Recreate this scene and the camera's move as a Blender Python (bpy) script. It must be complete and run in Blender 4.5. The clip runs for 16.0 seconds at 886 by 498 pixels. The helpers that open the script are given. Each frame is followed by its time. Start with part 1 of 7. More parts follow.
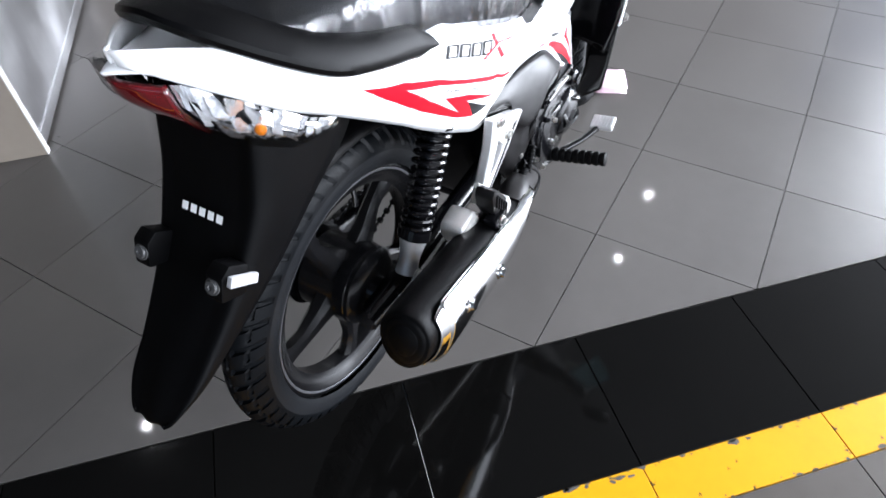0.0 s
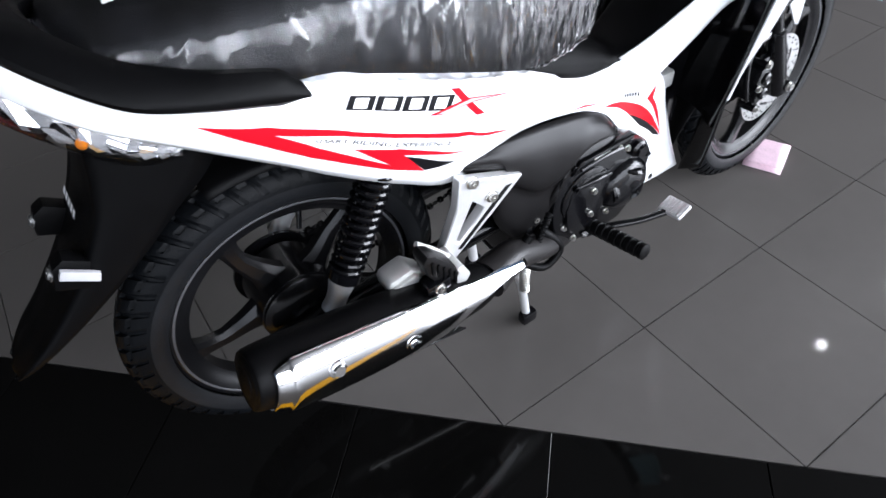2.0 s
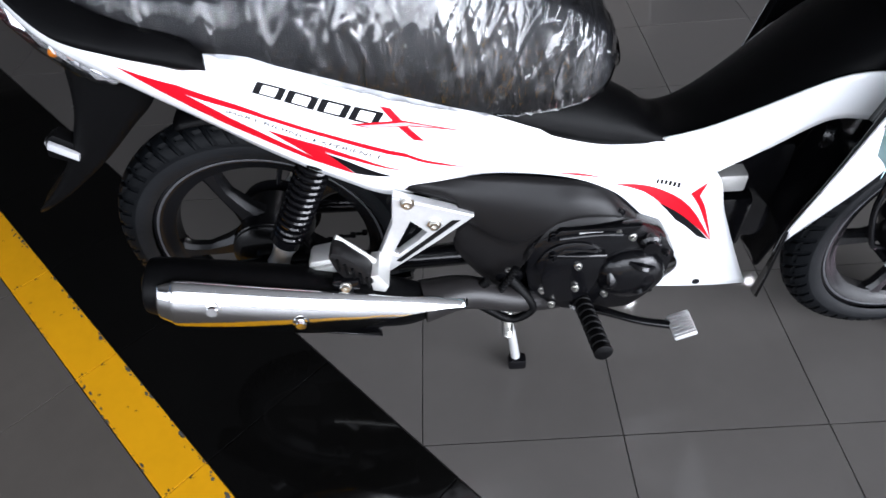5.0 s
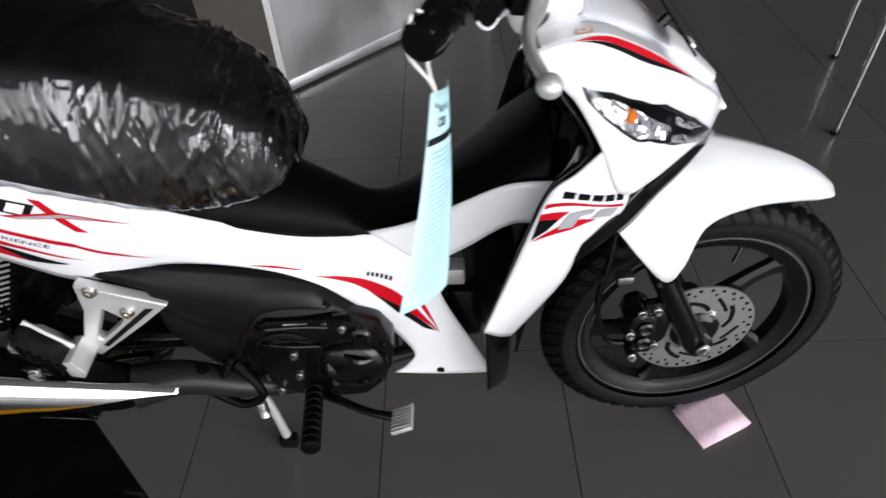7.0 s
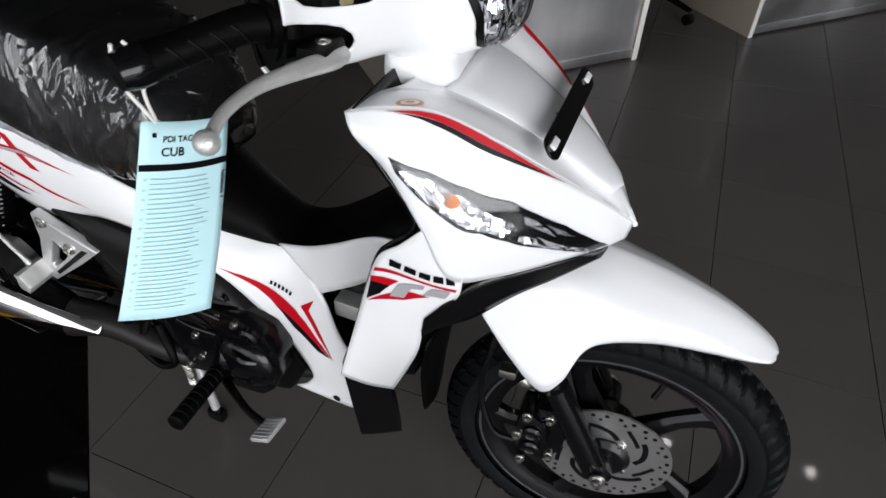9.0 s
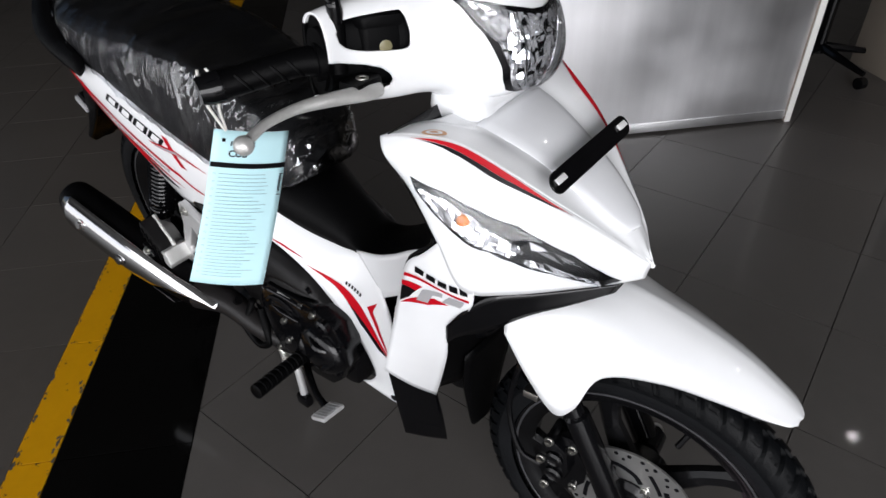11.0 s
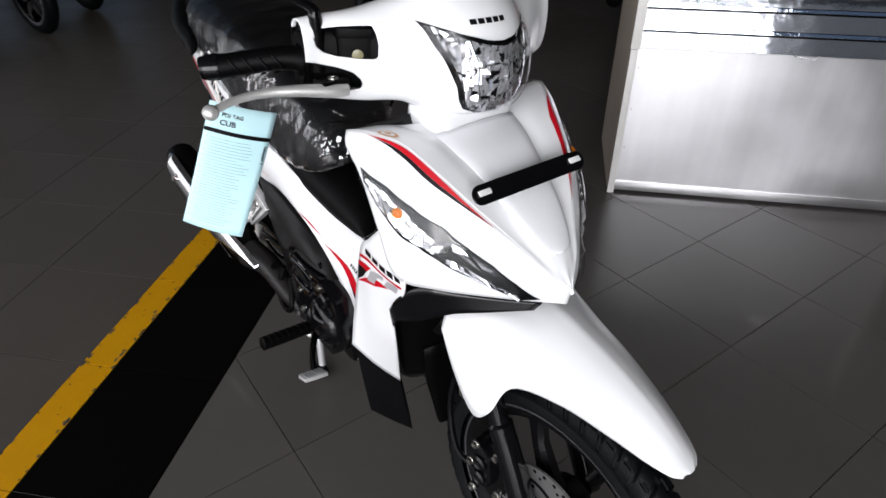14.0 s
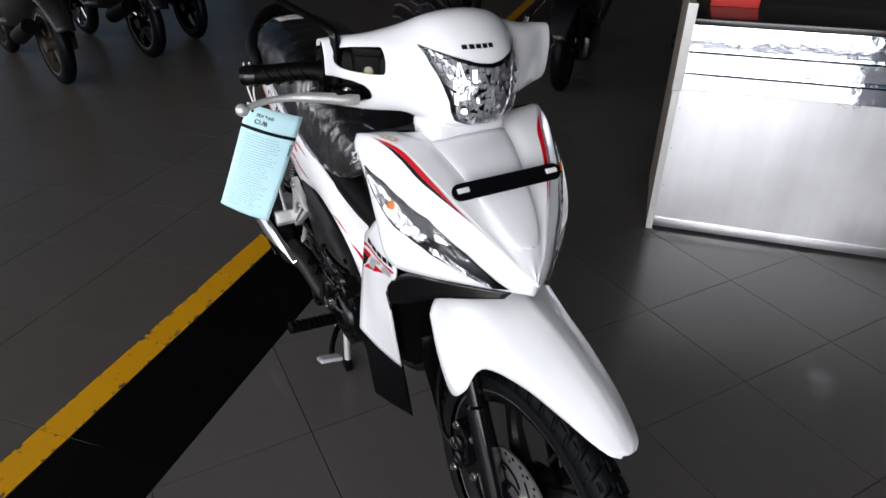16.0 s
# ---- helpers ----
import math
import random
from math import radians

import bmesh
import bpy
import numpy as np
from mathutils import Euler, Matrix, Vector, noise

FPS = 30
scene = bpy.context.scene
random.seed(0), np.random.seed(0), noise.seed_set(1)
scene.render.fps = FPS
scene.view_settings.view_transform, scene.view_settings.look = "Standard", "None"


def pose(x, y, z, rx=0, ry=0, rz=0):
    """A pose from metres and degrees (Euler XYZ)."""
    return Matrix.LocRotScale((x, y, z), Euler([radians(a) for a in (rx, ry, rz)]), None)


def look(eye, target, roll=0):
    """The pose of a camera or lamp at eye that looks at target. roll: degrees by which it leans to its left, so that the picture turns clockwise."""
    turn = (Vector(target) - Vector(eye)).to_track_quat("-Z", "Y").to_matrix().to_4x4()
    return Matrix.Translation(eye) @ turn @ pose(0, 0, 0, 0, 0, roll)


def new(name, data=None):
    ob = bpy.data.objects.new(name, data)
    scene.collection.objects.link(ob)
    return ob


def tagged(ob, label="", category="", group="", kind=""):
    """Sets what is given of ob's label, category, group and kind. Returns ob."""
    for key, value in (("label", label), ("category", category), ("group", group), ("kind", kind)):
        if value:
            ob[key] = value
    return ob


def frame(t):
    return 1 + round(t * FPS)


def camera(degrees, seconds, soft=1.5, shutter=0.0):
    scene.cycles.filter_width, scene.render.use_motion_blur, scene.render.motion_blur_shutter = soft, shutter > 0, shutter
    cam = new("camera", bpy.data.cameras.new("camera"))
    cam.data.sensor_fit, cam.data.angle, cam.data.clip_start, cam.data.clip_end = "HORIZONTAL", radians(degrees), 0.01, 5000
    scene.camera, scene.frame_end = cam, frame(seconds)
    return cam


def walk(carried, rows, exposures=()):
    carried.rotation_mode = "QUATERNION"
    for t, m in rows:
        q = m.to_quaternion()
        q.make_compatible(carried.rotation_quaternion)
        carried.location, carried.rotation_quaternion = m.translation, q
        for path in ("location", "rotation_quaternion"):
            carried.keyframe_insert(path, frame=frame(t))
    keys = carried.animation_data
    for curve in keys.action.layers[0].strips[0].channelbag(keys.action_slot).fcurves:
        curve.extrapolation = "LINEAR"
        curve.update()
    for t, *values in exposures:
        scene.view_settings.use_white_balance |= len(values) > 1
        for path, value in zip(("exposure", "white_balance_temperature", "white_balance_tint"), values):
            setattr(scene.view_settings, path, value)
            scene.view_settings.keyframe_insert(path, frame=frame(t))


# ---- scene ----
cam = camera(70.3, 16.0, shutter=0.4)
PATH = [
    (0, (-0.53, -0.571, 1.181), (0.645, 0.136, -0.274), -2.4),
    (0.5, (-0.439, -0.636, 1.186), (0.63, 0.258, -0.248), -5.1),
    (1, (-0.348, -0.799, 1.187), (0.591, 0.337, -0.165), -6.7),
    (1.5, (-0.253, -0.819, 1.178), (0.58, 0.324, -0.237), -6.6),
    (2, (-0.127, -0.795, 1.176), (0.572, 0.38, -0.283), -5.3),
    (2.5, (-0.016, -0.819, 1.174), (0.522, 0.422, -0.3), -6.9),
    (3, (0.08, -0.929, 1.174), (0.489, 0.412, -0.254), -5.0),
    (3.2, (0.116, -0.975, 1.173), (0.491, 0.416, -0.214), -5.8),
    (5.3, (0.432, -0.899, 1.189), (0.325, 0.465, -0.269), -5.8),
    (5.5, (0.478, -0.942, 1.191), (0.408, 0.447, -0.247), -3.9),
    (6, (0.613, -0.985, 1.19), (0.587, 0.469, -0.183), -4.6),
    (6.5, (0.711, -0.919, 1.205), (0.69, 0.52, -0.183), -3.1),
    (7, (0.821, -0.832, 1.212), (0.788, 0.611, -0.172), -2.9),
    (7.5, (0.967, -0.861, 1.218), (0.778, 0.624, -0.108), -0.7),
    (8, (1.095, -0.887, 1.233), (0.714, 0.592, -0.058), -2.2),
    (8.5, (1.163, -0.822, 1.223), (0.715, 0.625, -0.083), -0.9),
    (9, (1.204, -0.721, 1.226), (0.673, 0.679, -0.1), 1.4),
    (9.5, (1.262, -0.688, 1.228), (0.474, 0.632, -0.051), -0.8),
    (9.7, (1.298, -0.683, 1.245), (0.427, 0.588, -0.031), 1.5),
    (11.8, (1.447, -0.747, 1.262), (0.375, 0.47, 0.092), -4.8),
    (12, (1.475, -0.74, 1.26), (0.375, 0.457, 0.095), -3.9),
    (12.5, (1.623, -0.705, 1.272), (0.424, 0.423, 0.136), -2.3),
    (13, (1.7, -0.673, 1.271), (0.475, 0.407, 0.116), -2.1),
    (13.5, (1.656, -0.628, 1.268), (0.366, 0.388, 0.125), 0.8),
    (14, (1.67, -0.609, 1.276), (0.329, 0.355, 0.147), 0.2),
    (14.5, (1.79, -0.601, 1.293), (0.342, 0.282, 0.232), 0.9),
    (15, (1.88, -0.6, 1.287), (0.391, 0.241, 0.25), -0.2),
    (15.5, (1.904, -0.585, 1.286), (0.404, 0.219, 0.234), 0.1),
    (16, (1.872, -0.577, 1.29), (0.358, 0.227, 0.261), 0.5),
]
EXPOSURES = [(0.0, 1.48, 5980, 12), (0.7, 1.29, 6000, 12), (1.5, 1.00, 6000, 13), (3.0, 0.38, 6050, 13), (5.5, 0.68, 6000, 13), (6.0, 0.42, 6150, 13), (6.5, 0.12, 6350, 14), (7.0, -0.45, 6450, 13), (8.5, -0.85, 6450, 12), (9.5, -0.75, 6500, 12), (12.0, -0.64, 6500, 14), (13.2, -0.44, 6500, 14), (14.3, -0.60, 6500, 14), (15.2, -0.68, 6450, 14), (16.0, -0.74, 6400, 14)]
walk(cam, [(t, look(eye, target, roll)) for t, eye, target, roll in PATH], EXPOSURES)


# ---------------------------------------------------------------- world and light
world = bpy.data.worlds.new("showroom_sky")
scene.world = world
world.use_nodes = True
wn = world.node_tree.nodes
sky = wn.new("ShaderNodeTexSky")
sky.sky_type = "NISHITA"
sky.sun_disc = False
sky.sun_elevation, sky.sun_rotation = radians(48), radians(205)
wn["Background"].inputs["Strength"].default_value = 0.05
world.node_tree.links.new(sky.outputs[0], wn["Background"].inputs["Color"])


def area_lamp(name, eye, target, w, h, power, colour=(1, 1, 1)):
    """Daylight standing in an opening of the building."""
    data = bpy.data.lights.new(name, "AREA")
    data.shape, data.size, data.size_y, data.energy, data.color = "RECTANGLE", w, h, power, colour
    ob = new(name, data)
    ob.matrix_world = look(eye, target)
    return ob


area_lamp("entrance_daylight", (-4.6, -5.6, 1.75), (0.0, 0.0, 1.0), 6.0, 3.2, 130, (0.96, 0.98, 1.0))
area_lamp("shopfront_daylight", (1.4, -6.4, 2.25), (0.8, 0.0, 0.9), 8.0, 4.1, 480, (0.97, 0.985, 1.0))
area_lamp("side_window_daylight", (6.76, -4.65, 2.25), (1.0, 0.2, 0.8), 5.4, 4.1, 915, (0.97, 0.985, 1.0))


# ---------------------------------------------------------------- materials
def material(name, colour, rough=0.5, metal=0.0, vary=0.0, scale=8.0, bump=0.0, bump_scale=60.0, coat=0.0, rough_vary=0.0,
             per_object=0.0, spec=0.5, coords="Object", detail=6.0):
    m = bpy.data.materials.new(name)
    m.use_nodes = True
    nt = m.node_tree
    b = nt.nodes["Principled BSDF"]
    b.inputs["Base Color"].default_value = (*colour, 1)
    b.inputs["Roughness"].default_value = rough
    b.inputs["Metallic"].default_value = metal
    b.inputs["Coat Weight"].default_value = coat
    b.inputs["Specular IOR Level"].default_value = spec
    b.inputs["Coat Roughness"].default_value = 0.04
    tc = nt.nodes.new("ShaderNodeTexCoord")
    place = tc.outputs[coords]
    if per_object:
        # every piece takes its own stretch of the pattern
        own = nt.nodes.new("ShaderNodeObjectInfo")
        far = nt.nodes.new("ShaderNodeMath")
        far.operation = "MULTIPLY"
        far.inputs[1].default_value = 53.0
        nt.links.new(own.outputs["Random"], far.inputs[0])
        moved = nt.nodes.new("ShaderNodeVectorMath")
        moved.operation = "ADD"
        nt.links.new(tc.outputs[coords], moved.inputs[0])
        nt.links.new(far.outputs[0], moved.inputs[1])
        place = moved.outputs[0]
    if vary or rough_vary:
        n1 = nt.nodes.new("ShaderNodeTexNoise")
        n1.inputs["Scale"].default_value = scale
        n1.inputs["Detail"].default_value = detail
        nt.links.new(place, n1.inputs["Vector"])
        n2 = nt.nodes.new("ShaderNodeTexNoise")
        n2.inputs["Scale"].default_value = scale * 9
        n2.inputs["Detail"].default_value = 3
        nt.links.new(place, n2.inputs["Vector"])
        add = nt.nodes.new("ShaderNodeMath")
        add.operation = "MULTIPLY_ADD"
        nt.links.new(n1.outputs[0], add.inputs[0])
        add.inputs[1].default_value = 0.65
        half = nt.nodes.new("ShaderNodeMath")
        half.operation = "MULTIPLY"
        nt.links.new(n2.outputs[0], half.inputs[0])
        half.inputs[1].default_value = 0.35
        nt.links.new(half.outputs[0], add.inputs[2])
        source = add.outputs[0]
        if per_object:
            info = nt.nodes.new("ShaderNodeObjectInfo")
            mix = nt.nodes.new("ShaderNodeMath")
            mix.operation = "MULTIPLY_ADD"
            nt.links.new(info.outputs["Random"], mix.inputs[0])
            mix.inputs[1].default_value = per_object
            nt.links.new(source, mix.inputs[2])
            source = mix.outputs[0]
        if vary:
            ramp = nt.nodes.new("ShaderNodeMapRange")
            ramp.inputs["From Min"].default_value, ramp.inputs["From Max"].default_value = 0.3, 0.7 + per_object
            ramp.inputs["To Min"].default_value, ramp.inputs["To Max"].default_value = 1 - vary, 1 + vary
            nt.links.new(source, ramp.inputs["Value"])
            mul = nt.nodes.new("ShaderNodeVectorMath")
            mul.operation = "SCALE"
            mul.inputs[0].default_value = colour
            nt.links.new(ramp.outputs[0], mul.inputs["Scale"])
            nt.links.new(mul.outputs[0], b.inputs["Base Color"])
        if rough_vary:
            rr = nt.nodes.new("ShaderNodeMapRange")
            rr.inputs["From Min"].default_value, rr.inputs["From Max"].default_value = 0.3, 0.7
            rr.inputs["To Min"].default_value, rr.inputs["To Max"].default_value = max(0, rough - rough_vary), rough + rough_vary
            nt.links.new(add.outputs[0], rr.inputs["Value"])
            nt.links.new(rr.outputs[0], b.inputs["Roughness"])
    if bump:
        nb = nt.nodes.new("ShaderNodeTexNoise")
        nb.inputs["Scale"].default_value = bump_scale
        nb.inputs["Detail"].default_value = 5
        nt.links.new(place, nb.inputs["Vector"])
        bp = nt.nodes.new("ShaderNodeBump")
        bp.inputs["Strength"].default_value = bump
        bp.inputs["Distance"].default_value = 0.002
        nt.links.new(nb.outputs[0], bp.inputs["Height"])
        nt.links.new(bp.outputs[0], b.inputs["Normal"])
    return m


def clear_plastic(name, tint=(1, 1, 1), gloss=0.10, rough=0.06, bump=0.0, bump_scale=30.0):
    """Thin clear film or lens: mostly see-through, with a glossy skin that grows towards grazing angles."""
    m = bpy.data.materials.new(name)
    m.use_nodes = True
    nt = m.node_tree
    nt.nodes.remove(nt.nodes["Principled BSDF"])
    out = nt.nodes["Material Output"]
    tr = nt.nodes.new("ShaderNodeBsdfTransparent")
    tr.inputs[0].default_value = (*tint, 1)
    gl = nt.nodes.new("ShaderNodeBsdfGlossy")
    gl.inputs["Roughness"].default_value = rough
    fr = nt.nodes.new("ShaderNodeFresnel")
    fr.inputs["IOR"].default_value = 1.5
    fac = nt.nodes.new("ShaderNodeMath")
    fac.operation = "MULTIPLY_ADD"
    fac.inputs[1].default_value = 0.9
    fac.inputs[2].default_value = gloss
    nt.links.new(fr.outputs[0], fac.inputs[0])
    mx = nt.nodes.new("ShaderNodeMixShader")
    nt.links.new(fac.outputs[0], mx.inputs[0])
    nt.links.new(tr.outputs[0], mx.inputs[1])
    nt.links.new(gl.outputs[0], mx.inputs[2])
    nt.links.new(mx.outputs[0], out.inputs["Surface"])
    if bump:
        tc = nt.nodes.new("ShaderNodeTexCoord")
        nb = nt.nodes.new("ShaderNodeTexNoise")
        nb.inputs["Scale"].default_value = bump_scale
        nb.inputs["Detail"].default_value = 4
        mp = nt.nodes.new("ShaderNodeMapping")
        mp.inputs["Scale"].default_value = (2.1, 0.7, 0.5)
        nt.links.new(tc.outputs["Object"], mp.inputs["Vector"])
        nt.links.new(mp.outputs[0], nb.inputs["Vector"])
        bp = nt.nodes.new("ShaderNodeBump")
        bp.inputs["Strength"].default_value = bump
        sep = nt.nodes.new("ShaderNodeSeparateXYZ")
        nt.links.new(tc.outputs["Object"], sep.inputs[0])
        loose = nt.nodes.new("ShaderNodeMapRange")
        loose.inputs["From Min"].default_value, loose.inputs["From Max"].default_value = 0.915, 0.850
        loose.inputs["To Min"].default_value, loose.inputs["To Max"].default_value = bump * 0.12, bump
        nt.links.new(sep.outputs["Z"], loose.inputs["Value"])
        # stretched smooth over the long back, gathered towards the nose
        gather = nt.nodes.new("ShaderNodeMapRange")
        gather.interpolation_type = "SMOOTHSTEP"
        gather.inputs["From Min"].default_value, gather.inputs["From Max"].default_value = 0.16, 0.50
        gather.inputs["To Min"].default_value, gather.inputs["To Max"].default_value = 1.0, 1.15
        nt.links.new(sep.outputs["X"], gather.inputs["Value"])
        both = nt.nodes.new("ShaderNodeMath")
        both.operation = "MULTIPLY"
        nt.links.new(loose.outputs[0], both.inputs[0])
        nt.links.new(gather.outputs[0], both.inputs[1])
        nt.links.new(both.outputs[0], bp.inputs["Strength"])
        # gloss differs in random patches; extra sheen painted towards the nose imitates window light
        patch = nt.nodes.new("ShaderNodeTexNoise")
        patch.inputs["Scale"].default_value = 11
        patch.inputs["Detail"].default_value = 3
        nt.links.new(mp.outputs[0], patch.inputs["Vector"])
        gloss_patch = nt.nodes.new("ShaderNodeMapRange")
        gloss_patch.inputs["From Min"].default_value, gloss_patch.inputs["From Max"].default_value = 0.40, 0.60
        gloss_patch.inputs["To Min"].default_value, gloss_patch.inputs["To Max"].default_value = 0.40, 1.45
        nt.links.new(patch.outputs[0], gloss_patch.inputs["Value"])
        nose_sheen = nt.nodes.new("ShaderNodeMapRange")
        nose_sheen.inputs["From Min"].default_value, nose_sheen.inputs["From Max"].default_value = 0.12, 0.46
        nose_sheen.inputs["To Min"].default_value, nose_sheen.inputs["To Max"].default_value = 0.60, 1.5
        nt.links.new(sep.outputs["X"], nose_sheen.inputs["Value"])
        shine = nt.nodes.new("ShaderNodeMath")
        shine.operation = "MULTIPLY"
        nt.links.new(gloss_patch.outputs[0], shine.inputs[0])
        nt.links.new(nose_sheen.outputs[0], shine.inputs[1])
        total = nt.nodes.new("ShaderNodeMath")
        total.operation = "MULTIPLY"
        total.use_clamp = True
        nt.links.new(fac.outputs[0], total.inputs[0])
        nt.links.new(shine.outputs[0], total.inputs[1])
        nt.links.new(total.outputs[0], mx.inputs[0])
        bp.inputs["Distance"].default_value = 0.014
        # sharp folds: a ridge wherever the warped noise crosses its middle
        nb.inputs["Distortion"].default_value = 0.9
        nb.inputs["Detail"].default_value = 2.2
        off = nt.nodes.new("ShaderNodeMath")
        off.operation = "SUBTRACT"
        off.inputs[1].default_value = 0.5
        nt.links.new(nb.outputs[0], off.inputs[0])
        fold = nt.nodes.new("ShaderNodeMath")
        fold.operation = "ABSOLUTE"
        nt.links.new(off.outputs[0], fold.inputs[0])
        # flat facets between the folds, as in crumpled film
        warp = nt.nodes.new("ShaderNodeVectorMath")
        warp.operation = "MULTIPLY_ADD"
        warp.inputs[1].default_value = (0.35, 0.35, 0.35)
        nt.links.new(nb.outputs["Color"], warp.inputs[0])
        grow = nt.nodes.new("ShaderNodeVectorMath")
        grow.operation = "SCALE"
        grow.inputs["Scale"].default_value = bump_scale * 1.5
        nt.links.new(mp.outputs[0], grow.inputs[0])
        nt.links.new(grow.outputs[0], warp.inputs[2])
        facet = nt.nodes.new("ShaderNodeTexVoronoi")
        facet.feature = "F1"
        facet.distance = "MANHATTAN"
        facet.inputs["Scale"].default_value = 1.0
        nt.links.new(warp.outputs[0], facet.inputs["Vector"])
        sum_ = nt.nodes.new("ShaderNodeMath")
        sum_.operation = "MULTIPLY_ADD"
        sum_.inputs[1].default_value = 0.22
        nt.links.new(facet.outputs["Distance"], sum_.inputs[0])
        nt.links.new(fold.outputs[0], sum_.inputs[2])
        nt.links.new(sum_.outputs[0], bp.inputs["Height"])
        nt.links.new(bp.outputs[0], gl.inputs["Normal"])
        nt.links.new(bp.outputs[0], fr.inputs["Normal"])
    return m


WHITE = material("white_paint", (0.80, 0.81, 0.82), 0.22, vary=0.02, scale=3, coat=0.6)
PEARL = material("pearl_white_paint", (0.78, 0.79, 0.81), 0.25, vary=0.03, scale=5, coat=0.5)
BLACK = material("matte_black_plastic", (0.0016, 0.0016, 0.0018), 0.40, vary=0.25, scale=20, bump=0.25, bump_scale=900, spec=0.07)
GLOSSBLACK = material("gloss_black_plastic", (0.0025, 0.0025, 0.003), 0.11, vary=0.2, scale=12, spec=0.3)
GREY = material("dark_grey_satin_plastic", (0.005, 0.0047, 0.0049), 0.36, vary=0.12, scale=16, bump=0.12, bump_scale=700, spec=0.16)
ENGINE = material("black_painted_casting", (0.0025, 0.0025, 0.003), 0.15, vary=0.3, scale=30, bump=0.2, bump_scale=200, spec=0.30)
RIM = material("black_wheel_enamel", (0.0045, 0.0045, 0.005), 0.22, vary=0.2, scale=20, spec=0.24)
# lighter grey that paints a highlight along the rim edge
RIMEDGE = material("worn_rim_edge", (0.06, 0.06, 0.065), 0.4, metal=0.3, vary=0.2, scale=30)
RUBBER = material("tyre_rubber", (0.0026, 0.0030, 0.0036), 0.38, vary=0.3, scale=14, bump=0.3, bump_scale=300, spec=0.07)
SIDEWALL = material("dusty_tyre_sidewall", (0.006, 0.0065, 0.0074), 0.40, vary=0.3, scale=10, bump=0.3, bump_scale=300, spec=0.17)
PIPE = material("dark_grey_pipe_paint", (0.012, 0.011, 0.011), 0.36, vary=0.15, scale=14, bump=0.1, bump_scale=300, spec=0.24)
ALLOY = material("cast_aluminium", (0.60, 0.60, 0.58), 0.34, metal=0.55, vary=0.08, scale=25, bump=0.35, bump_scale=500)
SILVER = material("silver_painted_steel", (0.60, 0.60, 0.60), 0.42, metal=0.6, vary=0.08, scale=25, bump=0.2, bump_scale=500)
CHROME = material("chrome_plate", (0.62, 0.62, 0.62), 0.10, metal=1.0, vary=0.03, scale=6)
STEEL_BOLT = material("zinc_bolt", (0.62, 0.61, 0.58), 0.28, metal=1.0)
GREYBOLT = material("dull_grey_bolt", (0.12, 0.12, 0.12), 0.4, metal=0.6)
DISC = material("ground_steel_disc", (0.52, 0.52, 0.51), 0.34, metal=0.9, vary=0.06, scale=60)
RED = material("red_decal", (0.44, 0.004, 0.012), 0.36, vary=0.03, scale=9, spec=0.12)
INK = material("black_decal", (0.004, 0.004, 0.005), 0.35, vary=0.1, scale=9, spec=0.12)
GREYDECAL = material("silver_grey_decal", (0.33, 0.33, 0.34), 0.35, vary=0.1, scale=9)
WHITEDECAL = material("white_decal", (0.78, 0.78, 0.78), 0.35)
REDLENS = material("dark_red_lens", (0.09, 0.004, 0.006), 0.12, vary=0.25, scale=40, coat=1.0)
AMBER = material("amber_bulb", (0.62, 0.17, 0.008), 0.3, vary=0.3, scale=90, spec=0.15)
REFLECTOR = material("plated_lamp_reflector", (0.95, 0.95, 0.96), 0.12, metal=0.75, vary=0.04, scale=30)

LENS = clear_plastic("clear_lens", (0.97, 0.98, 1.0), 0.0, 0.03)
FILM = clear_plastic("clear_plastic_film", (0.93, 0.94, 0.96), 0.065, 0.04, bump=0.5, bump_scale=22)
LILACFILM = clear_plastic("lilac_plastic_film", (0.80, 0.70, 0.80), 0.10, 0.12, bump=0.8, bump_scale=20)
REDCARD = material("red_card", (0.50, 0.02, 0.01), 0.5, vary=0.08, scale=8)
SEATSKIN = material("black_seat_vinyl", (0.008, 0.008, 0.009), 0.5, vary=0.2, scale=14, bump=0.4, bump_scale=500, spec=0.3)
PAPER = material("pale_blue_paper", (0.55, 0.83, 0.88), 0.75, vary=0.02, scale=6)
BRASS = material("dull_brass_glass", (0.20, 0.18, 0.10), 0.25, vary=0.1, scale=60)
PEACH = material("peach_print", (0.62, 0.36, 0.20), 0.4, vary=0.1, scale=30)
PALEPRINT = material("pale_print", (0.26, 0.42, 0.46), 0.7)
PINK = material("pink_printed_paper", (0.72, 0.52, 0.60), 0.6, vary=0.22, scale=22)
STRING = material("white_string", (0.75, 0.74, 0.7), 0.8)
TILE = material("grey_porcelain_tile", (0.082, 0.076, 0.071), 0.33, vary=0.10, scale=2.2, per_object=0.12, rough_vary=0.06, coat=0.18, spec=0.32)
GROUT = material("dark_grout", (0.060, 0.055, 0.051), 0.8, vary=0.25, scale=12)
DARKTILE = material("black_granite_tile", (0.0022, 0.0021, 0.0020), 0.07, vary=0.35, scale=5, per_object=0.15, rough_vary=0.025, spec=0.22)
OUTTILE = material("dull_grey_floor_tile", (0.074, 0.066, 0.058), 0.36, spec=0.25, vary=0.12, scale=3, per_object=0.1, rough_vary=0.06, bump=0.1, bump_scale=60)
CREAM = material("cream_laminate", (0.31, 0.265, 0.22), 0.42, vary=0.05, scale=4)
EDGEWHITE = material("white_edging", (0.72, 0.71, 0.68), 0.4, vary=0.04, scale=9)
COUNTERTOP = material("black_counter_top", (0.012, 0.011, 0.011), 0.18, vary=0.2, scale=10)
